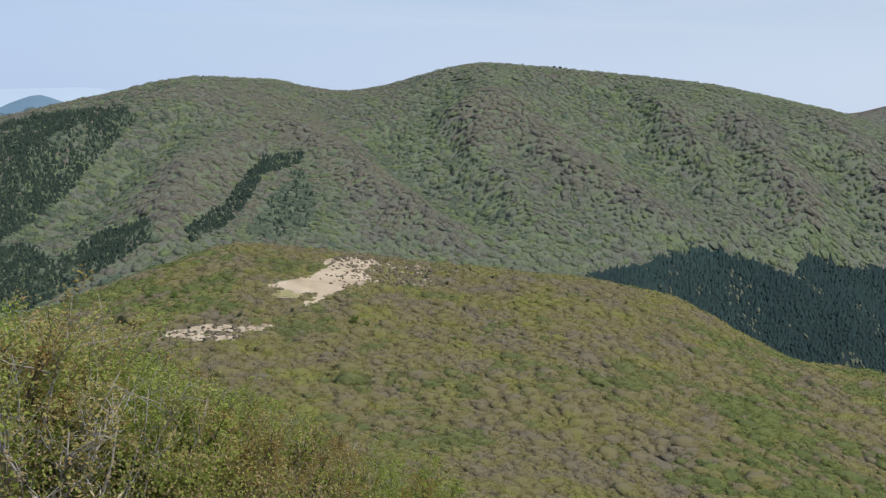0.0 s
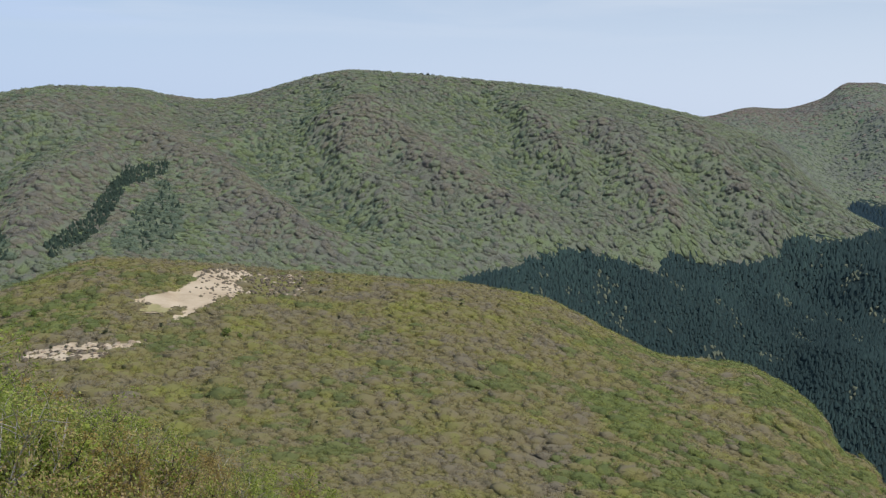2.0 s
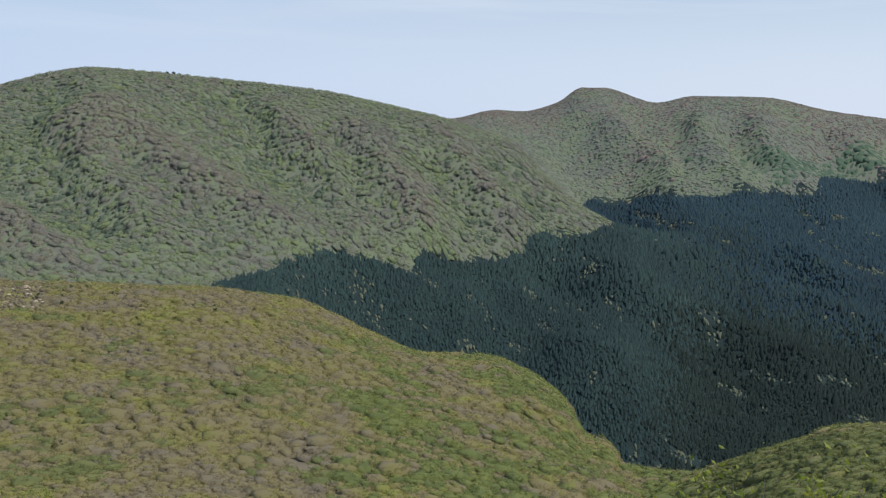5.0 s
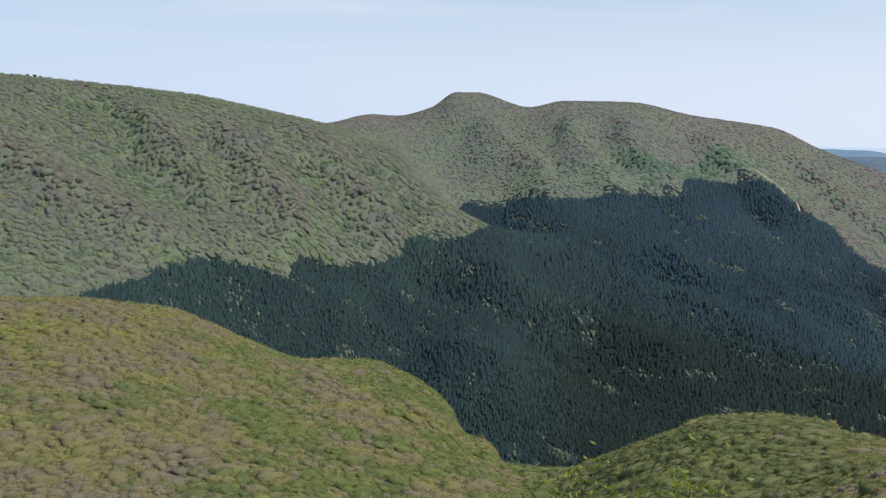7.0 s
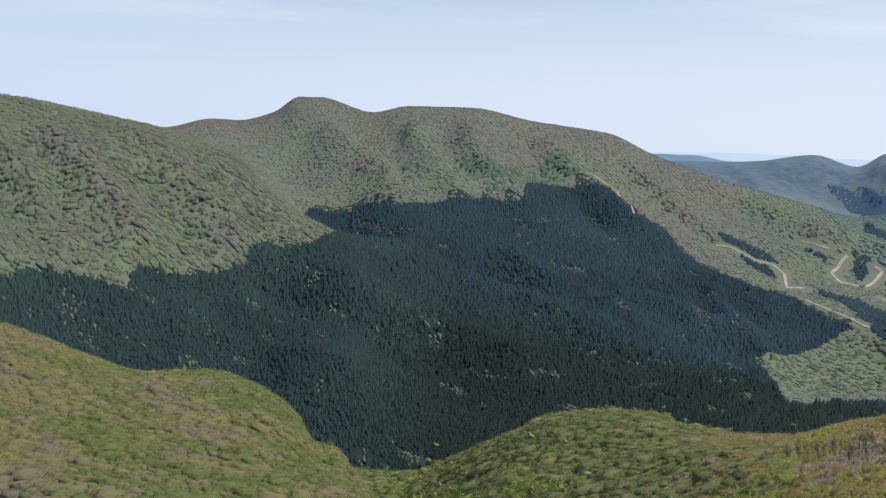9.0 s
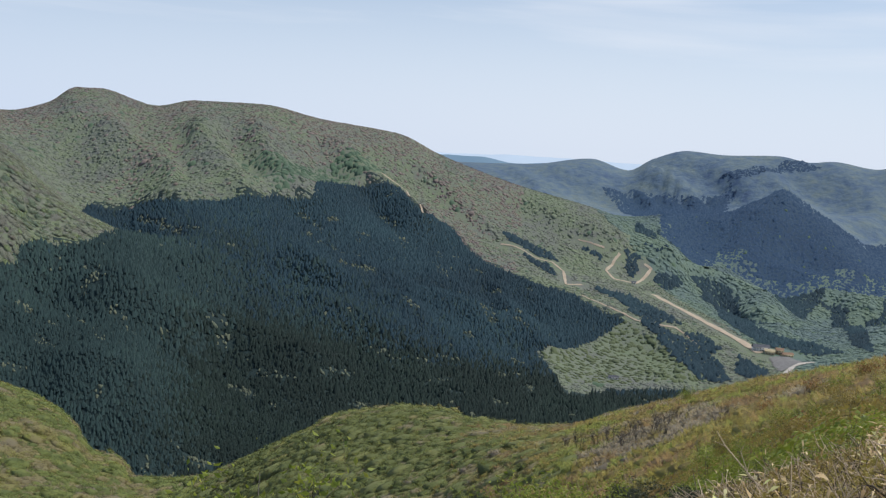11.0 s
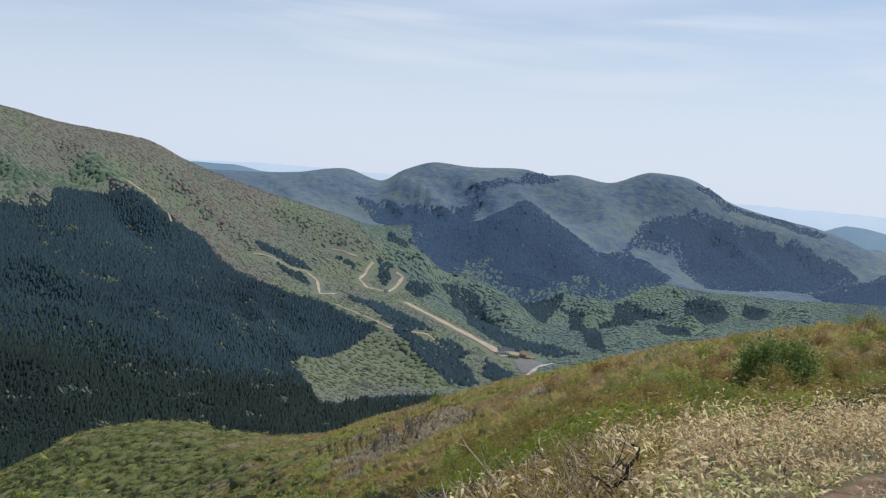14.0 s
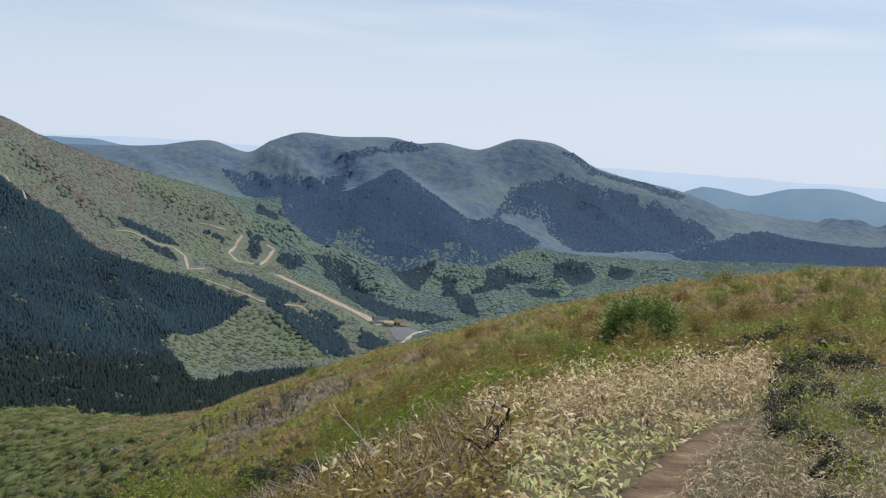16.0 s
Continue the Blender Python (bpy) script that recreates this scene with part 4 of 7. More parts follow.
DALE_DARK = [
    [(61, 1657), (62.2, 1706), (63.9, 1656), (65.3, 1618), (66.4, 1499), (65.7, 1494), (64.2, 1496), (62.7, 1580)],
    [(63.6, 1688), (64.6, 1701), (65.8, 1653), (65.3, 1633), (64.1, 1653)],
    [(52.9, 2003), (54.1, 2008), (55.6, 2003), (56.4, 1956), (56.1, 1849), (54.8, 1892), (53.5, 1954)],
    [(60, 2112), (60.8, 2110), (61.1, 2067), (60.5, 2003), (59.9, 2064)],
    [(57.2, 2119), (58.8, 2087), (58.6, 2046), (57.6, 2065)],
    [(60.7, 2164), (62, 2132), (63.9, 2614), (62, 2121)],
    [(61.7, 2074), (62.8, 2090), (63.4, 2080), (62.5, 2012), (61.6, 2032)],
    [(65.1, 2096), (66.1, 2103), (67.5, 1875), (69.9, 1757), (72.1, 1723), (70.6, 1696), (68.2, 1710), (66.9, 1763), (65.5, 1879)],
    [(71.2, 2564), (72, 2520), (73.1, 1964), (73.5, 1710), (72.5, 1834), (71.3, 2446)],
    [(77.6, 2630), (79.6, 2592), (80, 2531), (78.8, 2081), (77.7, 2108)],
    [(76.2, 2122), (77.9, 2034), (78.1, 2000), (76.5, 2027)],
    [(80.8, 2599), (82.2, 2605), (81.6, 2367), (80.7, 2548)],
    [(68.3, 2535), (69.6, 2616), (70.9, 2601), (70.1, 2471), (68.9, 2128)],
    [(58.3, 1849), (60.9, 1820), (63.5, 1722), (62.2, 1717), (60.2, 1753)],
    [(66.6, 1633), (68.3, 1583), (68, 1498), (66.6, 1542)],
]
FELL_CREST = [(77.5, 3629), (78.4, 3712), (79.7, 3664), (81.3, 3681), (82.2, 3739), (83.8, 3662), (84.7, 3682), (84.1, 3580), (81.9, 3606), (80, 3620), (78.5, 3608)]
NORTH_DARK = [(58.4, 3443), (60.5, 3443), (63.1, 3369), (65.4, 3434), (65.7, 3397), (64.4, 2889), (61.9, 2801), (60.6, 2800), (59, 3370)]
NORTH_CREST = [(66.8, 3534), (69.1, 3712), (70.1, 3615), (68.2, 3556), (65.7, 3436), (64.6, 3494)]
GAPS = [
    [(32.5, 1787), (33.6, 1724), (34.7, 1629)],
    [(41.2, 1800), (42.2, 1784), (42.4, 1704)],
    [(42.4, 1665), (43.7, 1647)],
    [(37.2, 1569), (38, 1569)],
    [(34.6, 1499), (36.1, 1517)],
    [(23.1, 1142), (24, 1142), (24.5, 1129)],
    [(28.8, 1232), (29.5, 1211)],
    [(31.3, 1232), (31.8, 1226)],
    [(33.9, 1229), (34.1, 1220)],
    [(17.4, 1073), (18.1, 1072)],
    [(14.7, 1078), (15.5, 1078)],
    [(27.3, 1169), (28.1, 1149)],
    [(39.2, 1231), (41.5, 1229)],
    [(43, 1246), (44.7, 1269)],
    [(49.1, 1271), (50.4, 1297)],
    [(52.5, 1649), (52.7, 1504)],
    [(49.3, 1737), (49.9, 1696)],
    [(46.6, 1766), (47.4, 1754)],
    [(45.9, 1896), (46.8, 1860)],
    [(47.8, 1456), (48.2, 1450)],
    [(46, 1334), (46.7, 1327)],
    [(20.4, 1150), (21.2, 1146)],
    [(29.9, 1292), (30.8, 1272)],
    [(54.1, 1528), (54.7, 1504)],
    [(53.5, 1345), (54.5, 1354)],
    [(16.7, 1113), (17.3, 1110)],
    [(12.5, 1054), (13.2, 1058)],
    [(26.6, 1218), (27.1, 1211)],
    [(31.8, 1215), (32.2, 1204)],
    [(48.7, 1332), (49.4, 1328)],
    [(50.5, 1265), (51.2, 1263)],
    [(30.2, 1192), (30.7, 1173)],
    [(37.1, 1264), (37.6, 1265)],
    [(46.6, 1833), (47.2, 1784)],
    [(47.6, 1461), (47.9, 1447)],
    [(52.2, 1530), (52.5, 1504)],
    [(46.2, 1329), (47.2, 1321)],
    [(49.8, 1354), (50.9, 1353)],
    [(49.3, 1732), (49.8, 1688)],
    [(53.6, 1604), (54.3, 1544)],
]
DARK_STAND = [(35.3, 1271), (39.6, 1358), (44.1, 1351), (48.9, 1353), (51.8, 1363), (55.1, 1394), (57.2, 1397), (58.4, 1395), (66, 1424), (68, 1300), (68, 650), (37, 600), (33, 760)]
CLEARING = [(25.7, 1122), (26.3, 1123), (27, 1123), (26.9, 1116), (26.3, 1114), (25.7, 1117)]

# ---- building helpers ----
def mesh_from(name, verts, faces, mats, smooth=False, face_mats=None):
    """A mesh from arrays: faces is an (n, 3) or (n, 4) array."""
    me = bpy.data.meshes.new(name)
    n, k = faces.shape
    me.vertices.add(len(verts))
    me.vertices.foreach_set("co", np.ascontiguousarray(verts, np.float32).ravel())
    me.loops.add(n * k)
    me.loops.foreach_set("vertex_index", np.ascontiguousarray(faces, np.int32).ravel())
    me.polygons.add(n)
    me.polygons.foreach_set("loop_start", np.arange(0, n * k, k, dtype=np.int32))
    me.polygons.foreach_set("loop_total", np.full(n, k, np.int32))
    if smooth:
        me.polygons.foreach_set("use_smooth", np.ones(n, bool))
    for m in mats:
        me.materials.append(m)
    if face_mats is not None:
        me.polygons.foreach_set("material_index", np.ascontiguousarray(face_mats, np.int32))
    me.update(calc_edges=True)
    return me


def part(name, me, parent, label=""):
    ob = new(name, me)
    ob.parent = parent
    return tagged(ob, label)


def spot(bearing, distance, lift=0.0):
    """The plan point at a bearing and a distance from the viewpoint, on the ground."""
    x, y = distance * math.sin(radians(bearing)), distance * math.cos(radians(bearing))
    return Vector((x, y, float(sheet_height(np.array([x]), np.array([y]))[0]) + lift))


def inside(poly, a, r):
    """Which of the points (bearing, distance) lie in a polygon of such points."""
    p = np.array(poly, float)
    hit = np.zeros(a.shape, bool)
    for (a0, r0), (a1, r1) in zip(p, np.roll(p, -1, 0)):
        cross = (r0 > r) != (r1 > r)
        hit ^= cross & (a < (a1 - a0) * (r - r0) / ((r1 - r0) if r1 != r0 else 1) + a0)
    return hit


def strewn(rng, a0, a1, r0, r1, spacing):
    """Plan points over a sector of the land, each loose in a cell of its own, as crowns crowd each other."""
    rows = np.arange(r0, r1, spacing) + spacing / 2
    many = np.maximum((radians(a1 - a0) * rows / spacing).astype(int), 1)
    row = np.repeat(rows, many)
    start = np.repeat(np.cumsum(many) - many, many)
    wide = (a1 - a0) / np.repeat(many, many)
    n = len(row)
    a = a0 + (np.arange(n) - start + 0.5 + rng.uniform(-0.62, 0.62, n)) * wide
    return np.clip(a, a0, a1), np.clip(row + rng.uniform(-0.62, 0.62, n) * spacing, r0, r1)


def uneven(a, r):
    """Plan points shifted a little, so that a stand of trees has no straight edge."""
    return a + 0.14 * waves(a * 1.7, r / 90, 81, 3), r + 16 * waves(a * 1.3, r / 110, 82, 3)


# ---- ground, one sheet ----
bearings = np.concatenate([np.arange(-180, -30, 3.0), np.arange(-30, 56, 0.33), np.arange(56, 100, 0.2), np.arange(100, 180, 3.0)])
ranges = np.concatenate([[0.0005, 1.5, 2.55], np.exp(np.linspace(math.log(2.7), math.log(150), 70)), np.exp(np.linspace(math.log(153), math.log(4150), 230))])
A, R = np.meshgrid(bearings, ranges, indexing="ij")
GX, GY = R * np.sin(np.radians(A)), R * np.cos(np.radians(A))
GZ = ground_height(GX, GY)
nb, nr = A.shape
idx = np.arange(nb * nr).reshape(nb, nr)
nxt = np.roll(idx, -1, 0)
quads = np.stack([idx[:, :-1], idx[:, 1:], nxt[:, 1:], nxt[:, :-1]], -1).reshape(-1, 4)
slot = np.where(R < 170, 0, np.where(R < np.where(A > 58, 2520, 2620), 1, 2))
slot[(R >= 170) & (R < curve(FRONT_R, A) * 1.05)] = 5
wood = (R >= curve(FRONT_R, A) * 1.05) & (slot == 1)
slot[wood] = 7
slot[wood & (A < 33.5) & (R < curve(BACK_R, A))] = 6
slot[wood & (R + (A - 60) * 60 > 2150) & (A > 50)] = 8
slot[(A > 57) & (A < 99) & (R > 2400) & (R < np.maximum(curve(GAP_R, A) + 70, 2890))] = 8
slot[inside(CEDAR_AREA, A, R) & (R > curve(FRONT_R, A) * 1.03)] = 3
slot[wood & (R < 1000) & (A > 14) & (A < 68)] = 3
WA, WR = uneven(A, R)
far_dark = np.ones(A.shape, bool)
for da, dr in ((-0.4, 0), (0.4, 0), (0, -50), (0, 50)):
    ia, ir = WA + da, WR + dr
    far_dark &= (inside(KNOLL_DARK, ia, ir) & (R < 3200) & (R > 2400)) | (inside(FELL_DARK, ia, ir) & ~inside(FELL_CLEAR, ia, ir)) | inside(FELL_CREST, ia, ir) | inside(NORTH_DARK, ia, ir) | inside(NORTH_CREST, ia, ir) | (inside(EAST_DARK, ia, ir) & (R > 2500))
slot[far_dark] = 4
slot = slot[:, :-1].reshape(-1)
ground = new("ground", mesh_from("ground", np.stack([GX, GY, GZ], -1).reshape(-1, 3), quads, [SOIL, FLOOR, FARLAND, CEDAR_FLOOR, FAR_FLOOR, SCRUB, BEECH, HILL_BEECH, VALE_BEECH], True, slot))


def sheet_height(x, y):
    """The height of the ground sheet itself over plan points (arrays)."""
    x, y = np.asarray(x, float), np.asarray(y, float)
    a, r = np.degrees(np.arctan2(x, y)), np.hypot(x, y)
    i = np.clip(np.searchsorted(bearings, a) - 1, 0, len(bearings) - 2)
    j = np.clip(np.searchsorted(ranges, r) - 1, 0, len(ranges) - 2)
    u = np.clip((a - bearings[i]) / (bearings[i + 1] - bearings[i]), 0, 1)
    v = np.clip((r - ranges[j]) / (ranges[j + 1] - ranges[j]), 0, 1)
    return (GZ[i, j] * (1 - u) + GZ[i + 1, j] * u) * (1 - v) + (GZ[i, j + 1] * (1 - u) + GZ[i + 1, j + 1] * u) * v


tagged(ground, "mountain slopes and valley of dry grass and leaf litter", "ground", kind="structure")

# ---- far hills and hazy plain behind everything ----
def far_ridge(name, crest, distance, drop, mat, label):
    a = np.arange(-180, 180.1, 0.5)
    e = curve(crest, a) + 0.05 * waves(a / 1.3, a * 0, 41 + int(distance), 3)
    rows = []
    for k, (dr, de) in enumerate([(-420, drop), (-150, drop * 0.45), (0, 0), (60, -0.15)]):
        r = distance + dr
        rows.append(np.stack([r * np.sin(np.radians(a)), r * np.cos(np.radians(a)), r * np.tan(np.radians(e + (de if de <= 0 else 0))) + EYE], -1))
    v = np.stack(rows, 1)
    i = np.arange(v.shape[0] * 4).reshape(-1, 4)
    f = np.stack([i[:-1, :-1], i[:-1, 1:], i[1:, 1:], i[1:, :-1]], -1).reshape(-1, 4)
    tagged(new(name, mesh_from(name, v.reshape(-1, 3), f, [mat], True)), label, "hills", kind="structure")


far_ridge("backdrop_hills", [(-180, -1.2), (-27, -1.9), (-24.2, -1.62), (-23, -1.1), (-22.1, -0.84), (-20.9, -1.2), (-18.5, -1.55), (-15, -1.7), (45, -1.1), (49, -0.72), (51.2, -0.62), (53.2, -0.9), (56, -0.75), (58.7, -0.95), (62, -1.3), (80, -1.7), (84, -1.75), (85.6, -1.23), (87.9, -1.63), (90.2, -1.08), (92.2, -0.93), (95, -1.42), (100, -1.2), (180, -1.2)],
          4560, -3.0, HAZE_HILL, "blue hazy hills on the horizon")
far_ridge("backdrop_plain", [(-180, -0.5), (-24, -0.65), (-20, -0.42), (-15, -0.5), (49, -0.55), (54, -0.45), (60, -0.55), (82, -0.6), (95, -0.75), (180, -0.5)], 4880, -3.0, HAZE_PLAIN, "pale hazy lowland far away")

# ---- woods as joined crowns ----
def dome(levels):
    bm = bmesh.new()
    bmesh.ops.create_icosphere(bm, subdivisions=levels, radius=1)
    bmesh.ops.delete(bm, geom=[v for v in bm.verts if v.co.z < -0.6], context="VERTS")
    v = np.array([v.co for v in bm.verts])
    f = np.array([[w.index for w in p.verts] for p in bm.faces])
    bm.free()
    return v, f


def cone():
    """A slim conifer top, five-sided and ragged."""
    v = [(math.cos(1.257 * i) * (1.15 if i % 2 else 0.85), math.sin(1.257 * i) * (1.15 if i % 2 else 0.85), 0.25 + 0.08 * (i % 3)) for i in range(5)] + [(0, 0, 1)]
    return np.array(v), np.array([(i, (i + 1) % 5, 5) for i in range(5)])


def spire(sides=5):
    """A conifer: two stacked ragged cones."""
    v, f = [], []
    for base, top, wide in ((0.12, 0.72, 1.0), (0.5, 1.0, 0.62)):
        s = len(v)
        for i in range(sides):
            w = wide * (1.12 if i % 2 else 0.85)
            v.append((w * math.cos(2 * math.pi * i / sides), w * math.sin(2 * math.pi * i / sides), base))
        v.append((0, 0, top))
        f += [(s + i, s + (i + 1) % sides, s + sides) for i in range(sides)]
    return np.array(v), np.array(f)


def grown(name, template, a, r, wide, tall, mat, rng, label, category, ragged=0.18, sink=0.25, smooth=True, follow=1.0):
    """Many plants joined into one mesh: the template set at each plan point with its own width, height and turn."""
    tv, tf = template[:2]
    n, m = len(a), len(tv)
    x, y = r * np.sin(np.radians(a)), r * np.cos(np.radians(a))
    z = sheet_height(x, y)
    turn = rng.uniform(0, 2 * math.pi, n)
    c, s = np.cos(turn)[:, None], np.sin(turn)[:, None]
    bump = 1 + rng.normal(0, ragged, (n, m))
    vx, vy, vz = tv[:, 0] * bump, tv[:, 1] * bump, tv[:, 2] * bump
    squash = rng.uniform(0.8, 1.25, n)[:, None]
    px = (vx * c - vy * s) * wide[:, None] * squash + x[:, None]
    py = (vx * s + vy * c) * wide[:, None] / squash + y[:, None]
    # plants on a slope follow it
    sx = np.clip((sheet_height(x + 1.5, y) - sheet_height(x - 1.5, y)) / 3, -1.5, 1.5)[:, None]
    sy = np.clip((sheet_height(x, y + 1.5) - sheet_height(x, y - 1.5)) / 3, -1.5, 1.5)[:, None]
    pz = vz * tall[:, None] + (z + sink * tall)[:, None] + follow * (sx * (px - x[:, None]) + sy * (py - y[:, None]))
    faces = (tf[None] + (np.arange(n) * m)[:, None, None]).reshape(-1, 3)
    if len(template) == 3:
        # the template's first faces are loose sprays
        mats, slots = [mat, spray_of(mat)], np.tile(np.arange(len(tf)) < template[2], n)
    else:
        mats, slots = [mat], None
    ob = new(name, mesh_from(name, np.stack([px, py, pz], -1).reshape(-1, 3), faces, mats, smooth, slots))
    return tagged(ob, label, category, kind="stuff")


def near_line(lines, a, r, width):
    """Which of the plan points lie within a width of any of the lines."""
    hit = np.zeros(a.shape, bool)
    x, y = r * np.sin(np.radians(a)), r * np.cos(np.radians(a))
    for line in lines:
        pts = [(d * math.sin(radians(b)), d * math.cos(radians(b))) for b, d in line]
        for (x0, y0), (x1, y1) in zip(pts, pts[1:]):
            t = np.clip(((x - x0) * (x1 - x0) + (y - y0) * (y1 - y0)) / ((x1 - x0) ** 2 + (y1 - y0) ** 2), 0, 1)
            hit |= np.hypot(x - x0 - t * (x1 - x0), y - y0 - t * (y1 - y0)) < width
    return hit


def dark_vale(a, r):
    """Where the lower valley's gullies are planted with cedars."""
    low = relief(r * np.sin(np.radians(a)), r * np.cos(np.radians(a)))
    return (low + 5 * waves(a * 0.7, r / 130, 33, 2) < -7) & (a > 60.5) & (r > 1700)


rng = np.random.default_rng(5)
DOME1, SPIRE, CONE = dome(1), spire(), cone()


def leaf_mesh(rng, at, size, width=0.5, up=0.0):
    """Rhombic leaves at points: (verts, faces). up draws the leaves' faces to the sky."""
    n = len(at)
    d = rng.normal(0, 1, (n, 3))
    d[:, 2] *= 0.6 * (1 - 0.6 * up)
    d /= np.linalg.norm(d, axis=1)[:, None]
    q = rng.normal(0, 1, (n, 3))
    q[:, 2] *= 1 - up
    q -= d * (q * d).sum(1)[:, None]
    q /= np.linalg.norm(q, axis=1)[:, None] + 1e-9
    s = (size * rng.uniform(0.6, 1.4, n))[:, None]
    q *= np.where(np.cross(q, d)[:, 2:3] < 0, -1, 1)
    fold = np.cross(d, q) * s * 0.12
    v = np.stack([at, at + d * s * 0.5 + q * s * width * 0.5 + fold, at + d * s, at + d * s * 0.5 - q * s * width * 0.5 + fold], 1).reshape(-1, 3)
    i = (np.arange(n) * 4)[:, None]
    f = np.concatenate([i + np.array([[0, 1, 2]]), i + np.array([[0, 2, 3]])])
    return v, f


def brush(rng, n, long, wide, core):
    """A crown: a core with sprays of twigs and leaf that rise from it."""
    out = rng.normal(0, 1, (n, 3))
    out[:, 2] = np.abs(out[:, 2])
    out /= np.linalg.norm(out, axis=1)[:, None]
    rise = out * 0.55 + rng.normal(0, 0.3, (n, 3)) + np.array([[0, 0, 0.75]])
    rise /= np.linalg.norm(rise, axis=1)[:, None]
    across = np.cross(rise, rng.normal(0, 1, (n, 3)))
    across /= np.linalg.norm(across, axis=1)[:, None]
    s = rng.uniform(0.6, 1.4, (n, 1))
    at = out * core * rng.uniform(0.92, 1.06, (n, 1))
    v = np.stack([at - across * s * wide, at + rise * s * long, at + across * s * wide], 1).reshape(-1, 3)
    f = (np.arange(n) * 3)[:, None] + np.array([[0, 1, 2]])
    dv, df = DOME1
    return np.concatenate([v, dv * core]), np.concatenate([f, df + len(v)]), len(f)


def tuft(rng, n, leaf, core=0.7, up=0.3):
    """A rounded clump: leaves or twigs round a dome."""
    at = rng.normal(0, 1, (n, 3))
    at /= np.linalg.norm(at, axis=1)[:, None]
    at *= rng.uniform(0.6, 1.05, (n, 1))
    at[:, 2] = np.abs(at[:, 2]) - 0.05
    v, f = leaf_mesh(rng, at, leaf, 0.6, up)
    if not core:
        return v, f
    dv, df = DOME1
    return np.concatenate([v, dv * core]), np.concatenate([f, df + len(v)])


LEAFY = brush(np.random.default_rng(8), 32, 0.46, 0.13, 0.80)
HILLTOP = brush(np.random.default_rng(10), 10, 0.5, 0.26, 0.78)
TREETOP = brush(np.random.default_rng(9), 24, 0.5, 0.16, 0.78)

# the scrub on the shoulder below: nearer bushes finer
for r0, r1, gap, tag in ((130, 320, 3.1, "near_"), (320, 740, 4.2, "")):
    a, r = strewn(rng, -27, 58, r0, r1, gap)
    ok = (r < curve(FRONT_R, a) * 1.04) & (r > np.interp(a, [-27, 30, 45, 58], [215, 215, 190, 150]))
    ok &= ~inside(SAND_AREA, a, r) & ~inside(SCREE_AREA, a, r)
    ok &= ~(inside(STONY_AREA, a, r) & (rng.uniform(0, 1, len(a)) < 0.6))
    a, r = a[ok], r[ok]
    x, y = r * np.sin(np.radians(a)), r * np.cos(np.radians(a))
    lush = waves(x / 34, y / 34, 77, 3) + np.interp(a, [-27, 5, 16, 24, 32, 37, 42, 50, 56], [0.0, 0.0, 0.4, 0.9, 1.1, 1.2, 1.7, 1.6, 0.7]) + rng.normal(0, 0.55, len(a))
    lush = lush + np.where((a < -12) & (r > 455 - (a + 9) * 5), 1.1, 0)
    size = np.clip(rng.lognormal(0.05, 0.42, len(a)), 0.5, 3.0) * (1.35 if tag else 1.75) * np.where(inside(STONY_AREA, a, r), 0.5, 1.0)
    green = lush > 0.82
    leafed = green & ((a < -12.2) | ((a > 16) & (a < 36)))
    green &= ~leafed
    for sel, name, mat, label in ((leafed, "leafed_scrub", SHOULDER_GREEN, "leafed dark green bushes on the shoulder's flanks"), (~green & ~leafed, "budding_scrub", SCRUB, "budding brown and olive scrub covering a rounded mountain shoulder"), (green, "green_scrub", FRESH, "fresh green bushes among the budding scrub")):
        grown(tag + name, LEAFY, a[sel], r[sel], size[sel] * 1.55, size[sel] * np.where(a[sel] > 36, 0.5, 0.66), mat, rng, label, "scrub", sink=0.1, ragged=0.1, follow=0.75)

# rounded leafing trees on the hump
a, r = strewn(rng, 33, 57, 185, 420, 3.2)
ok = (r < curve(FRONT_R, a) * 1.02) & (rng.uniform(0, 1, len(a)) < np.interp(a, [33, 38, 48, 53, 57], [0.15, 0.95, 0.95, 0.35, 0.05]))
a, r = a[ok], r[ok]
size = np.clip(rng.lognormal(0.3, 0.36, len(a)), 0.6, 2.8)
grown("hump_trees", LEAFY, a, r, size * 1.45, size * 0.7, LUSH, rng, "leafing green trees crowded on a rounded hump", "trees", ragged=0.08, sink=0.0, follow=0.2)

# the main ridge: spurs still bare and tan, gullies dark green, fresh leaf low down
a, r = strewn(rng, -27, 34, 640, 1790, 7.0)
ok = (r > curve(FRONT_R, a) * 1.06) & (r < np.where(a > 21, np.maximum(curve(BACK_R, a), curve(MAIN_R, a) * 1.015), curve(MAIN_R, a) * 1.015)) & ~inside(CEDAR_AREA, a, r)
a, r = a[ok], r[ok]
x, y = r * np.sin(np.radians(a)), r * np.cos(np.radians(a))
share = rng.uniform(0, 1, len(a))
spur = relief(x, y) / 11 + 0.35 * waves(x / 60, y / 60, 58, 3)
up = r / curve(MAIN_R, a)
wooded = inside(PINE_STRIP, a, r) | ((inside(PINE_HIGH, a, r) | inside(PINE_LOW, a, r)) & (waves(a * 1.0, r / 55, 5, 3) > -0.25))
pine = wooded & (share < 0.3)
verdant = inside(GREEN_STRIP, a, r) | ((inside(PINE_HIGH, a, r) | inside(PINE_LOW, a, r)) & (share < 0.8))
deep = ~pine & (verdant | (share < np.clip(0.07 - 0.3 * spur + np.where(a < -15, 0.14, 0), 0.01, 0.42) * np.where(up > 0.95, 0.2, 1.0)))
fresh = ~pine & ~deep & (share > 1 - np.clip(0.16 - 0.12 * spur - 0.35 * (up - 0.72), 0.0, 0.35))
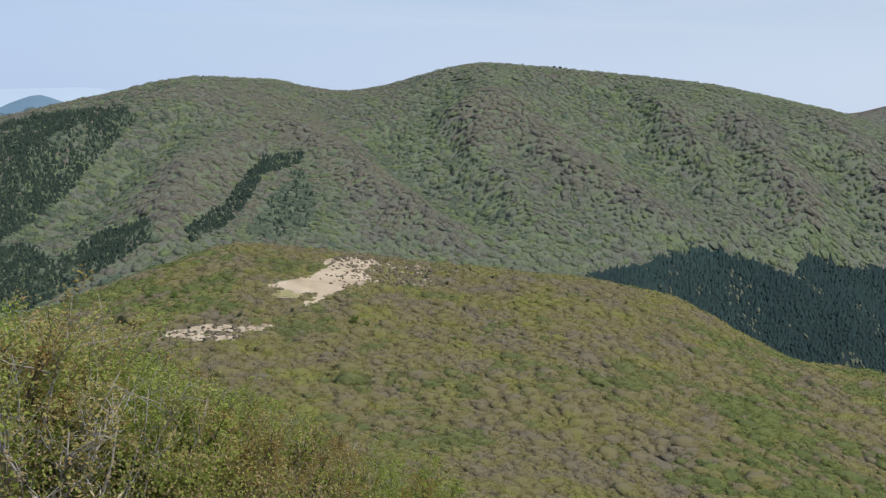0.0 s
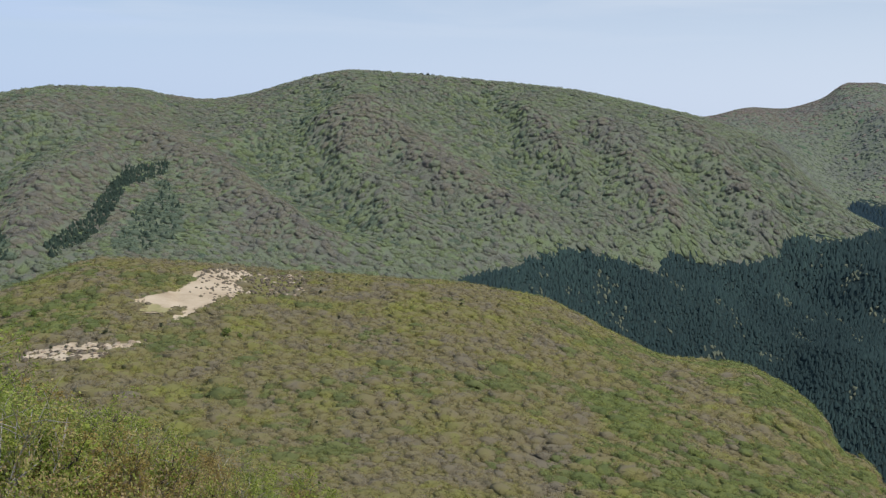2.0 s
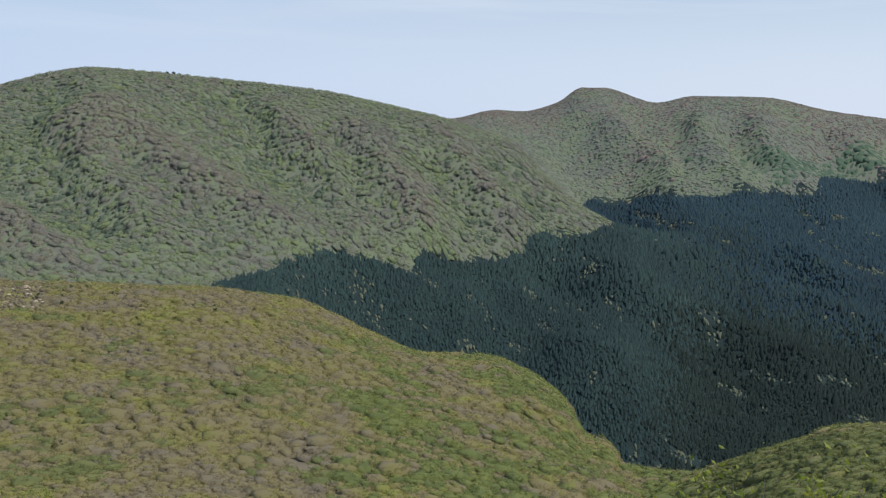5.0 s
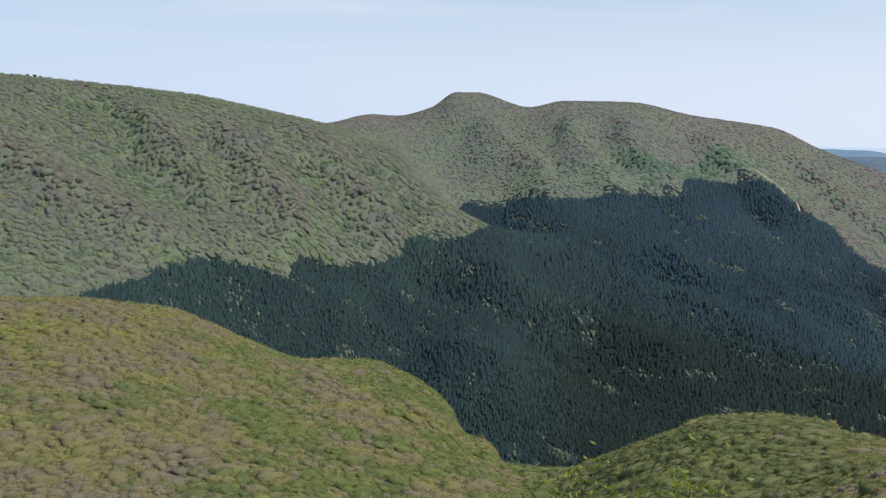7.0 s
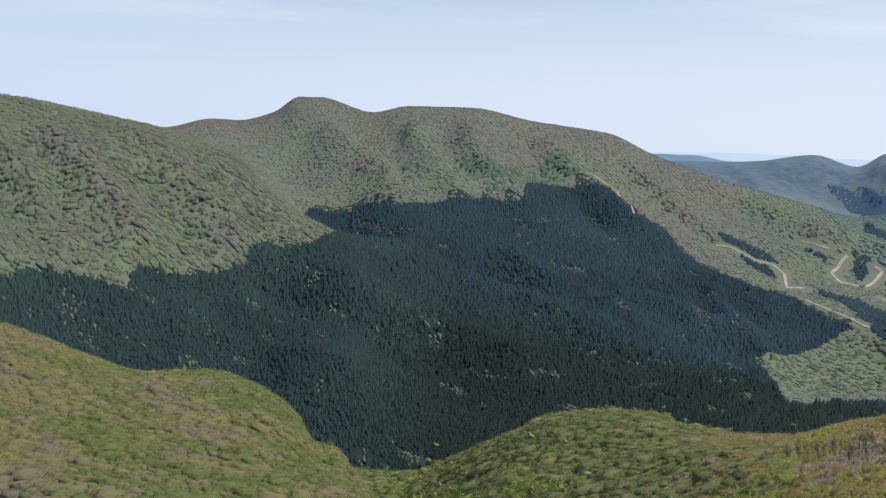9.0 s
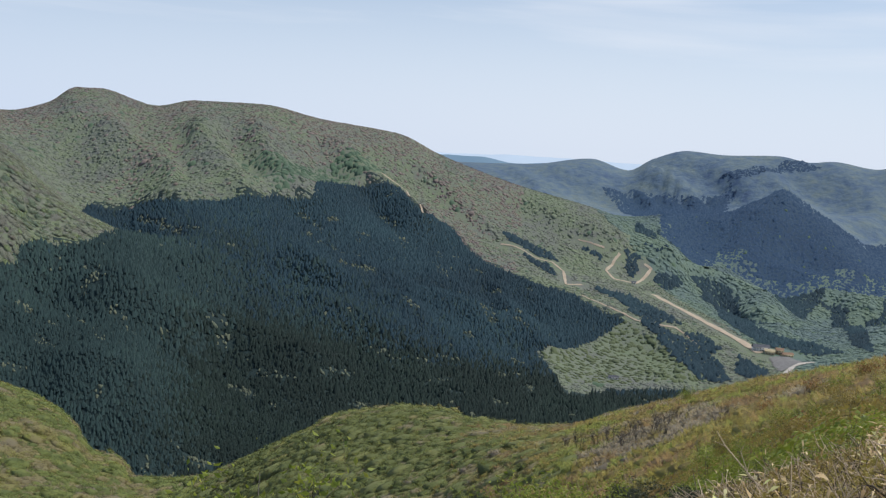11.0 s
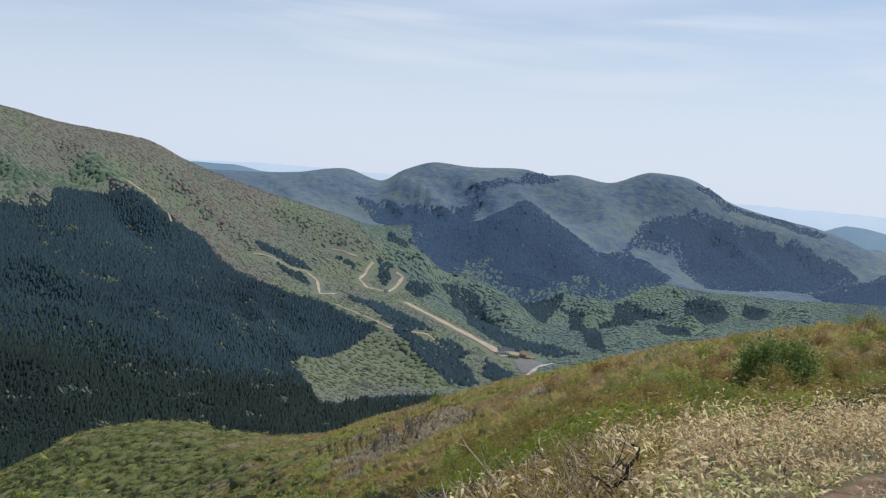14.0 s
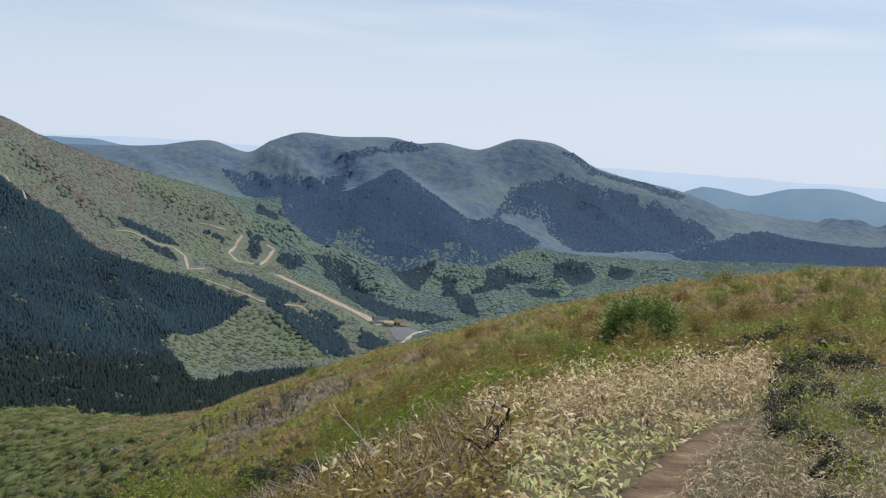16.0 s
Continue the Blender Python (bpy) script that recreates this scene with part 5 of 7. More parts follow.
bare = ~pine & ~deep & ~fresh & (0.9 * spur + 0.5 * waves(x / 150, y / 150, 52, 3) + np.where(a < -3, 0.45, np.where(a < 10, 0.12, -0.4)) + 1.2 * (up - 0.85) + rng.normal(0, 0.4, len(a)) > 0.55)
plain = ~pine & ~deep & ~fresh & ~bare
size = np.clip(rng.lognormal(1.1, 0.32, len(a)), 1.6, 6.0)
for s, name, mat, label in ((plain, "ridge_forest", BEECH, "budding grey-green beech forest on a long mountain ridge, tinted slightly for haze"), (bare, "ridge_bare_forest", BARE_BEECH, "still leafless grey-brown beech forest on the upper ridge"), (deep, "ridge_dark_trees", DEEP, "darker green trees in the gullies of the ridge"), (fresh, "ridge_green_trees", RIDGE_FRESH, "fresh green trees dotted over the ridge")):
    grown(name, TREETOP, a[s], r[s], size[s] * 1.55, size[s] * (0.46 if mat is BARE_BEECH else 0.52), mat, rng, label, "forest", ragged=0.16, sink=0.25, follow=0.9)
a, r = strewn(rng, -27, -6, 820, 1420, 3.5)
pine = (inside(PINE_STRIP, a, r) | (inside(GREEN_STRIP, a, r) & (rng.uniform(0, 1, len(a)) < 0.12)) | ((inside(PINE_HIGH, a, r) | inside(PINE_LOW, a, r)) & (waves(a * 1.0, r / 55, 5, 3) + rng.normal(0, 0.35, len(a)) > -0.4))) & (r > curve(FRONT_R, a) * 1.06)
size = rng.lognormal(0.66, 0.2, len(a))
grown("ridge_pines", SPIRE, a[pine], r[pine], size[pine] * 0.95, size[pine] * 2.4, PINE, rng, "dark pines in bands on the hillside", "forest", sink=0, smooth=False)

# the cedar plantation on the valley floor
near_a, near_r = strewn(rng, 7, 68, 640, 1210, 2.95)
a, r = strewn(rng, 7, 68, 1210, 2130, 3.6)
a, r = np.concatenate([near_a, a]), np.concatenate([near_r, r])
ok = inside(CEDAR_AREA, a, r) & (r > curve(FRONT_R, a) * 1.08)
gap = (waves(a * 0.6, r / 28, 15, 3) + rng.normal(0, 0.05, len(a)) > 1.0) | near_line(TRACKS, a, r, 5) | (near_line(GAPS, a + 0.12 * waves(a * 3, r / 20, 16, 2), r, 6) & (rng.uniform(0, 1, len(a)) < 0.7)) | inside(CLEARING, a, r)
c = ok & ~gap
g = ok & ((gap & (rng.uniform(0, 1, len(a)) < 0.4)) | (rng.uniform(0, 1, len(a)) > 0.998))
size = rng.lognormal(0.55, 0.22, len(a)) * np.where(r < 1210, 0.76, 1.0)
upper = c & (r + 18 * (a - 40) + rng.normal(0, 130, len(a)) + 120 * waves(a / 4, r / 300, 44, 2) > 1430)
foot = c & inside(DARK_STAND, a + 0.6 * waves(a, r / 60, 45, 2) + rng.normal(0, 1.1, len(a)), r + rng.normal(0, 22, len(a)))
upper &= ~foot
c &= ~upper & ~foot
grown("cedar_plantation", CONE, a[c], r[c], size[c] * 1.3, size[c] * 5.0, CONIFER, rng, "dense dark green cedar plantation filling the valley", "forest", sink=-0.3, smooth=False, ragged=0.12, follow=0.4)
grown("lower_cedar_plantation", CONE, a[foot], r[foot], size[foot] * 1.3, size[foot] * 5.0, DARK_CONIFER, rng, "almost black-green cedar stand on the valley floor, darkened for its shaded sides", "forest", sink=-0.3, smooth=False, ragged=0.12, follow=0.4)
grown("upper_cedar_plantation", CONE, a[upper], r[upper], size[upper] * 1.35, size[upper] * 4.4, HILL_CONIFER, rng, "dense cedar plantation on the hill's foot, blued for haze", "forest", sink=-0.3, smooth=False, ragged=0.12, follow=0.4)
grown("cedar_gap_trees", DOME1, a[g], r[g], size[g] * 0.95, size[g] * 1.0, GAP_TREE, rng, "pale budding trees in gaps of the cedars", "forest", sink=0.6, ragged=0.3, smooth=False)

# the second hill and the valley beyond
a, r = strewn(rng, 21, 97, 1300, 3020, 8.0)
ok = (r > np.interp(a, [21, 33, 36, 60, 70, 97], [1750, 1560, 1500, 1330, 1400, 1650])) & (r < np.where(a < 55, curve(HILL_R, a) * 1.012, np.maximum(curve(GAP_R, a) + 60, 2890))) & ~inside(CEDAR_AREA, a, r) & ((r > curve(BACK_R, a)) | (a > 33))
ok &= ~near_line(RUNS[:3], a, r, 13) & ~near_line(RUNS[3:], a, r, 20) & ~inside(LOT, a, r) & ~near_line([LODGE], a, r, 34) & ~near_line([ROAD], a, r, 9) & ~near_line(TRACKS, a, r, 5)
meadow = ok & inside(MEADOW, a, r)
greens = ok & ~meadow & (inside(GREEN_PATCH, a, r) | (rng.uniform(0, 1, len(a)) > 0.985))
dark = dark_vale(a, r)
dark |= inside(KNOLL_DARK, a, r)
for stand in DALE_DARK:
    dark |= inside(stand, a, r)
dark &= ok & ~meadow & ~greens
plain = ok & ~meadow & ~greens & ~dark
size = rng.lognormal(1.14, 0.25, len(a))
high = plain & (a < 54) & (r / curve(HILL_R, a) + 0.15 * waves(a * 0.3, r / 250, 53, 3) + 0.012 * np.clip(a - 46, 0, 10) + rng.normal(0, 0.1, len(a)) > 0.9)
plain &= ~high
grown("hill_bare_forest", HILLTOP, a[high], r[high], size[high] * 1.5, size[high] * 0.27, HILL_BARE, rng, "still leafless brown forest on the second hill's top", "forest", ragged=0.16, sink=0.1, follow=0.9)
vale = plain & (r + (a - 60) * 60 > 2150)
thin = rng.uniform(0, 1, len(a)) < 0.88
plain &= ~vale
vale &= thin
grown("hill_forest", HILLTOP, a[plain], r[plain], size[plain] * 1.5, size[plain] * 0.29, HILL_BEECH, rng, "budding forest on a second hill beyond the cedars", "forest", ragged=0.16, sink=0.1, follow=0.9)
grown("valley_forest", DOME1, a[vale], r[vale], size[vale] * 1.6, size[vale] * 0.28, VALE_BEECH, rng, "budding woods on low ridges in the valley, blued for haze", "forest", ragged=0.16, sink=0.1, follow=0.9)
grown("hill_green_trees", DOME1, a[greens], r[greens], size[greens] * 1.6, size[greens] * 0.6, LARCH, rng, "fresh green larches on the hill's flank", "forest", sink=-0.3)
grown("meadow_scrub", DOME1, a[meadow], r[meadow], size[meadow] * 1.2, size[meadow] * 0.26, PALE, rng, "pale scrub on cleared ground beside the plantation", "scrub", sink=0.0)
a, r = strewn(rng, 50, 97, 1400, 2900, 5.6)
dark = dark_vale(a, r)
for stand in DALE_DARK:
    dark |= inside(stand, a, r)
dark &= ~inside(KNOLL_DARK, a, r)
dark &= (r > np.interp(a, [50, 60, 70, 97], [1500, 1330, 1400, 1650])) & (r < np.maximum(curve(GAP_R, a) + 60, 2890)) & ~inside(CEDAR_AREA, a, r) & ~inside(MEADOW, a, r) & ~near_line(RUNS, a, r, 18) & ~near_line([LODGE], a, r, 38) & ~inside(LOT, a, r) & ~near_line([ROAD], a, r, 9)
size = rng.lognormal(0.85, 0.2, len(a))
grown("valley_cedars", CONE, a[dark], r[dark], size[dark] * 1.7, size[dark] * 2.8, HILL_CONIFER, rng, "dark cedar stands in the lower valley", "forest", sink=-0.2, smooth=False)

# woods on the far mountains
a, r = strewn(rng, 48, 97, 2300, 3850, 7.6)
ok = ((r > np.maximum(curve(GAP_R, a) + 40, 2890)) | inside(KNOLL_DARK, a, r)) & (r < curve(FAR_R, a) * 1.01)
wa, wr = uneven(a, r)
dark = ((inside(KNOLL_DARK, a, r) & (r < curve(KNOLL_R, a) + 90)) | (inside(FELL_DARK, wa, wr) & ~inside(FELL_CLEAR, wa, wr)) | inside(FELL_CREST, wa, wr) | inside(NORTH_DARK, wa, wr) | inside(NORTH_CREST, wa, wr) | inside(EAST_DARK, wa, wr))
d = ok & dark
size = rng.lognormal(1.2, 0.22, len(a))
grown("far_cedars", CONE, a[d], r[d], size[d] * 1.5, size[d] * 1.7, FAR_CONIFER, rng, "dark cedar woods on far mountains, blued for haze", "forest", sink=-0.4, smooth=False)

# ---- plants near the path ----
def tubes(lines, sides=4):
    """Tapered tubes along polylines of (points, start radius, end radius)."""
    vs, fs, base = [], [], 0
    for pts, w0, w1 in lines:
        p = np.array(pts, float)
        n = len(p)
        t = np.gradient(p, axis=0)
        t /= np.linalg.norm(t, axis=1)[:, None] + 1e-9
        ref = np.where(np.abs(t[:, 2:3]) > 0.9, [[1.0, 0, 0]], [[0, 0, 1.0]])
        u = np.cross(t, ref)
        u /= np.linalg.norm(u, axis=1)[:, None] + 1e-9
        w = np.cross(t, u)
        ang = np.arange(sides) * 2 * math.pi / sides
        rad = np.linspace(w0, w1, n)[:, None, None]
        ring = p[:, None] + rad * (u[:, None] * np.cos(ang)[None, :, None] + w[:, None] * np.sin(ang)[None, :, None])
        vs.append(ring.reshape(-1, 3))
        i = base + np.arange(n * sides).reshape(n, sides)
        j = np.roll(i, -1, 1)
        q = np.stack([i[:-1], j[:-1], j[1:], i[1:]], -1).reshape(-1, 4)
        fs += [q[:, [0, 1, 2]], q[:, [0, 2, 3]]]
        base += n * sides
    return np.concatenate(vs), np.concatenate(fs)


def crooked(rng, start, way, length, bends, wander, lift=0.0):
    p, d = [np.array(start, float)], np.array(way, float)
    for _ in range(bends):
        d = d / np.linalg.norm(d) + rng.normal(0, wander, 3) + np.array([0, 0, lift])
        d /= np.linalg.norm(d)
        p.append(p[-1] + d * length / bends)
    return np.array(p)


def woody(rng, height, spread, stems, forks, thick, twigs=1):
    """Crooked stems that fork into branches and twigs: the lines, and points on the outer twigs."""
    lines, tips = [], []
    for i in range(stems):
        az = rng.uniform(0, 2 * math.pi)
        out = spread * rng.uniform(0.2, 1.0)
        top = height * rng.uniform(0.75, 1.0)
        way = np.array([math.cos(az) * out, math.sin(az) * out, top])
        size = np.linalg.norm(way)
        main = crooked(rng, (0.1 * math.cos(az), 0.1 * math.sin(az), -0.15), way, size, 6, 0.16)
        lines.append((main, thick, thick * 0.35))
        for _ in range(forks):
            k = rng.integers(2, 6)
            side = way / size + rng.normal(0, 0.65, 3)
            limb = crooked(rng, main[k], side, size * rng.uniform(0.25, 0.5), 4, 0.25, 0.05)
            lines.append((limb, thick * 0.45, thick * 0.15))
            tips.append(limb[1:])
            for _ in range(twigs):
                twig = crooked(rng, limb[rng.integers(1, 4)], side + rng.normal(0, 0.8, 3), size * rng.uniform(0.12, 0.28), 3, 0.3, 0.05)
                lines.append((twig, thick * 0.2, thick * 0.08))
                tips.append(twig[1:])
        tips.append(main[-2:])
    return lines, np.concatenate(tips)


def shrub(name, rng, height, spread, stems, forks, thick, leaves, leaf, fuzz, leaf_mat, bark, label, category, group="", bare=0.0, clump=1.0):
    """A bush with branches and foliage, its foot at the origin."""
    top = tagged(new(name), label, category, group)
    lines, tips = woody(rng, height, spread, stems, forks, thick, 1 if leaves else 3)
    v, f = tubes(lines, 3)
    part("stem", mesh_from("stem", v, f, [bark], True), top)
    if leaves:
        tips = tips[rng.uniform(0, 1, len(tips)) < clump]
        at = tips[rng.integers(0, len(tips), leaves)] + rng.normal(0, fuzz, (leaves, 3))
        at = at[at[:, 2] > bare * height * rng.uniform(0.3, 1.3, len(at))]
        at[:, 2] = np.maximum(at[:, 2], 0.02)
        v, f = leaf_mesh(rng, at, leaf)
        part("foliage", mesh_from("foliage", v, f, [leaf_mat]), top)
    return top


def planted(src, places, rng, first=True):
    """Sets a plant at its first place and copies at the rest: (bearing, distance, size)."""
    for i, (b, d, s) in enumerate(places):
        m = Matrix.Translation(spot(b, d)) @ pose(0, 0, 0, rng.uniform(-4, 4), rng.uniform(-4, 4), rng.uniform(0, 360)) @ Matrix.Diagonal((s, s, s, 1))
        if i == 0 and first:
            src.matrix_world = m
        else:
            c = copy_thing(src, Matrix())
            c.matrix_world = m


PATH = [(84.0, 6), (84.9, 9), (86.3, 13), (87.8, 17), (89.5, 20.5)]

# trodden path, hollow in the middle
pts = [Vector(spot(b, d)) for b, d in PATH]
fine = []
for p, q in zip(pts, pts[1:]):
    for k in range(10):
        fine.append(p.lerp(q, k / 10))
fine = np.array([tuple(p) for p in fine])
tang = np.gradient(fine, axis=0)[:, :2]
tang /= np.linalg.norm(tang, axis=1)[:, None]
side = np.stack([tang[:, 1], -tang[:, 0]], 1)
cols = np.linspace(-1, 1, 11)
half = 0.40 + 0.08 * waves(np.arange(len(fine)) / 6, np.zeros(len(fine)), 4, 2)
px = fine[:, None, 0] + side[:, None, 0] * cols * half[:, None]
py = fine[:, None, 1] + side[:, None, 1] * cols * half[:, None]
wob = 0.12 * waves(np.arange(len(fine)) / 7, np.ones(len(fine)), 14, 2)
px, py = px + (side[:, 0] * wob)[:, None], py + (side[:, 1] * wob)[:, None]
pz = sheet_height(px, py) + 0.05 - 0.035 * (1 - cols ** 2) + 0.02 * waves(px * 4, py * 4, 6, 3) - 0.06 * (np.abs(cols) > 0.95)
i = np.arange(px.size).reshape(px.shape)
tagged(new("path", mesh_from("path", np.stack([px, py, pz], -1).reshape(-1, 3), np.stack([i[:-1, :-1], i[:-1, 1:], i[1:, 1:], i[1:, :-1]], -1).reshape(-1, 4), [DIRT], True)), "narrow trodden earth footpath along the ridge", "path", kind="structure")

rng = np.random.default_rng(11)
# dry bamboo grass
SASA_AREA = [(67, 27), (69.1, 27.5), (74, 25), (77.2, 27.5), (82, 31), (88.1, 36), (91.2, 30), (90.8, 24), (88.3, 18), (86.2, 12), (83, 6), (68, 8), (66, 20)]


def blades(name, a, r, rng, length, width, lift, mat, label, category):
    n = len(a)
    x, y = r * np.sin(np.radians(a)), r * np.cos(np.radians(a))
    base = np.stack([x, y, sheet_height(x, y) + lift], -1)
    turn = rng.uniform(0, 2 * math.pi, n)
    rise = rng.normal(0.35, 0.5, n)
    d = np.stack([np.cos(turn) * np.cos(rise), np.sin(turn) * np.cos(rise), np.sin(rise)], -1)
    q = np.stack([-np.sin(turn), np.cos(turn), rng.normal(0, 0.5, n)], -1)
    L, Wd = (length * rng.uniform(0.6, 1.3, n))[:, None], (width * rng.uniform(0.7, 1.3, n))[:, None]
    droop = np.array([[0, 0, -1.0]]) * L * rng.uniform(0.05, 0.35, n)[:, None]
    mid, tip = base + d * L * 0.5, base + d * L + droop
    v = np.stack([base, mid + q * Wd * 0.5, tip, mid - q * Wd * 0.5], 1).reshape(-1, 3)
    i = (np.arange(n) * 4)[:, None]
    f = np.concatenate([i + np.array([[0, 1, 3]]), i + np.array([[1, 2, 3]])])
    tagged(new(name, mesh_from(name, v, f, [mat])), label, category, kind="stuff")


a, r = strewn(rng, 62, 91, 7, 37, 0.082)
sparse = waves(r * np.sin(np.radians(a)) * 0.9, r * np.cos(np.radians(a)) * 0.9, 71, 3)
ok = inside(SASA_AREA, a, r) & ~near_line([PATH], a, r, 0.36) & (sparse + 0.8 * waves(r * np.sin(np.radians(a)) * 2.6, r * np.cos(np.radians(a)) * 2.6, 73, 2) + rng.normal(0, 0.25, len(a)) > -0.38)
ok &= (a + 0.25 * (r - 18) + 1.5 * sparse > 76.5) | (rng.uniform(0, 1, len(a)) < 0.08)
a, r, sparse = a[ok], r[ok], sparse[ok]
lift = np.abs(rng.normal(0.27, 0.2, len(a))) * np.clip(1 + 0.9 * sparse, 0.2, 2.2)
beside = near_line([PATH], a, r, 1.3)
lift = np.where(beside, lift * 0.45, lift)
greenish = (waves(r * np.sin(np.radians(a)) * 0.5, r * np.cos(np.radians(a)) * 0.5, 72, 2) + np.interp(r, [8, 14, 20, 30], [0.8, 0.4, -0.25, -0.75]) + rng.normal(0, 0.45, len(a))) > 0.3
blades("bamboo_grass", a[~greenish], r[~greenish], rng, 0.2, 0.042, lift[~greenish], SASA, "dried straw-coloured dwarf bamboo grass beside the path", "grass")
blades("green_bamboo_grass", a[greenish], r[greenish], rng, 0.2, 0.05, lift[greenish] * 0.8, SASA_GREEN, "pale yellow-green dwarf bamboo grass beside the path", "grass")
a, r = strewn(rng, 84, 98, 7, 32, 0.085)
ok = ~near_line([PATH], a, r, 0.24) & ~inside(SASA_AREA, a, r)
a, r = a[ok], r[ok]
blades("dry_grass", a, r, rng, 0.14, 0.018, np.abs(rng.normal(0.12, 0.14, len(a))), STRAW, "dry tangled grass and low litter along the path", "grass")


# low scrub on the slope under the path
KINDS = [("olive_scrub", LEAF_OLIVE, "olive budding scrub on the slope below the path"), ("green_bushes", LEAF_GREEN, "yellow-green leafing bushes on the slope"), ("rusty_scrub", LEAF_RUST, "rust-brown budding scrub on the slope"), ("bare_scrub", LEAF_GREY, "grey-brown leafless scrub on the slope")]
for r0, r1, gap, n, leaf, sz in ((9, 30, 0.55, 90, 0.17, 0.36), (30, 75, 0.9, 62, 0.22, 0.62), (75, 330, 1.6, 0, 0.0, 0.95)):
    a, r = strewn(rng, 50, 98, r0, r1, gap)
    x, y = r * np.sin(np.radians(a)), r * np.cos(np.radians(a))
    ok = (r < curve(FRONT_R, a) * 1.04) & (r > np.interp(a, [50, 58, 66, 70, 98], [150, 90, 24, 22, 9])) & ~inside(SASA_AREA, a, r) & ~near_line([PATH], a, r, 0.75)
    ok &= (a < 66) | (a > 84) | (r > 24)
    ok &= rng.uniform(0, 1, len(a)) < np.interp(a, [50, 60], [0, 1])
    pick = waves(x / 14, y / 14, 91, 3) + rng.normal(0, 0.32, len(a))
    grey = waves(x / 20, y / 20, 92, 3) + rng.normal(0, 0.25, len(a)) + np.where((a < 66) & (r > 110), 0.25, np.where((a > 86) & (r < 30), 0.6, -0.25))
    size = np.clip(rng.lognormal(0, 0.3, len(a)), 0.5, 1.8) * sz * np.where(a > 86, 0.85, 1.0)
    kind = np.where(grey > 0.75, 3, np.where(pick < -0.42, 2, np.where(pick > 0.6, 1, 0)))
    for k, (name, mat, label) in enumerate(KINDS):
        s = ok & (kind == k)
        if s.sum():
            if r0 > 50:
                grown("far_" + name, LEAFY, a[s], r[s], size[s] * 1.3, size[s] * 0.95, (SLOPE_OLIVE, SLOPE_GREEN, SLOPE_RUST, SLOPE_GREY)[k], rng, label, "scrub", ragged=0.0, sink=0.0, smooth=False, follow=0.25)
            else:
                grown(("path_" if r0 < 20 else "") + name, tuft(rng, n, leaf * (0.7 if k == 3 else 1), 0), a[s], r[s], size[s], size[s] * 0.95, mat, rng, label, "scrub", ragged=0.0, sink=0.1, smooth=False)

# a haze of thin bare stems through the scrub
def stems(name, rng, a, r, tall, thick, mat, label, lean=0.45):
    lines = []
    for b, d in zip(a, r):
        x, y = d * math.sin(radians(b)), d * math.cos(radians(b))
        h = tall * rng.uniform(0.5, 1.3)
        lines.append((crooked(rng, (x, y, 0), (rng.normal(0, lean), rng.normal(0, lean), 1), h, 3, 0.3), thick * rng.uniform(0.6, 1.4), thick * 0.3))
    pts = np.array([p[0][0] for p in lines])
    z = sheet_height(pts[:, 0], pts[:, 1])
    lines = [(p + np.array([0, 0, h - 0.05]), w0, w1) for (p, w0, w1), h in zip(lines, z)]
    v, f = tubes(lines, 3)
    tagged(new(name, mesh_from(name, v, f, [mat], True)), label, "scrub", kind="stuff")


a, r = strewn(rng, 62, 78, 12, 27, 0.2)
stems("dead_twigs", rng, a, r, 0.8, 0.015, DEADWOOD, "bleached dead twigs tangled over the dry grass", 4.0)
a, r = strewn(rng, 64, 97, 30, 70, 1.0)
stems("bare_stems", rng, a, r, 1.1, 0.012, BARK, "thin bare stems in the scrub")
a, r = strewn(rng, 87, 98, 9, 32, 0.36)
stems("dry_stems", rng, a[~near_line([PATH], a, r, 0.6)], r[~near_line([PATH], a, r, 0.6)], 0.5, 0.007, DEADWOOD, "dry grey stems beside the path", 0.7)

a, r = strewn(rng, 62, 78, 12, 28, 0.34)
stems("dark_twigs", rng, a, r, 0.65, 0.012, DARKWOOD, "dark dead twigs among the dry grass", 0.9)
a, r = strewn(rng, 64, 78, 11, 26, 0.5)
size = rng.uniform(0.25, 0.5, len(a))
grown("low_heath", tuft(rng, 70, 0.2, 0), a, r, size, size, LEAF_OLIVE, rng, "low olive heath under the dead twigs", "scrub", ragged=0.0, sink=0.05, smooth=False)

# dead shrub: dark hooked trunk with pale limbs
dead = tagged(new("dead_shrub"), "dead shrub with a dark hooked trunk and bleached limbs", "dead shrub")
dead.matrix_world = Matrix.Translation(spot(76.4, 15.4))
aw, rt = Vector((math.sin(radians(74.9)), math.cos(radians(74.9)), 0)), Vector((math.cos(radians(74.9)), -math.sin(radians(74.9)), 0))


def limb(points):
    return [tuple(rt * x + aw * y + Vector((0, 0, z))) for x, y, z in points]


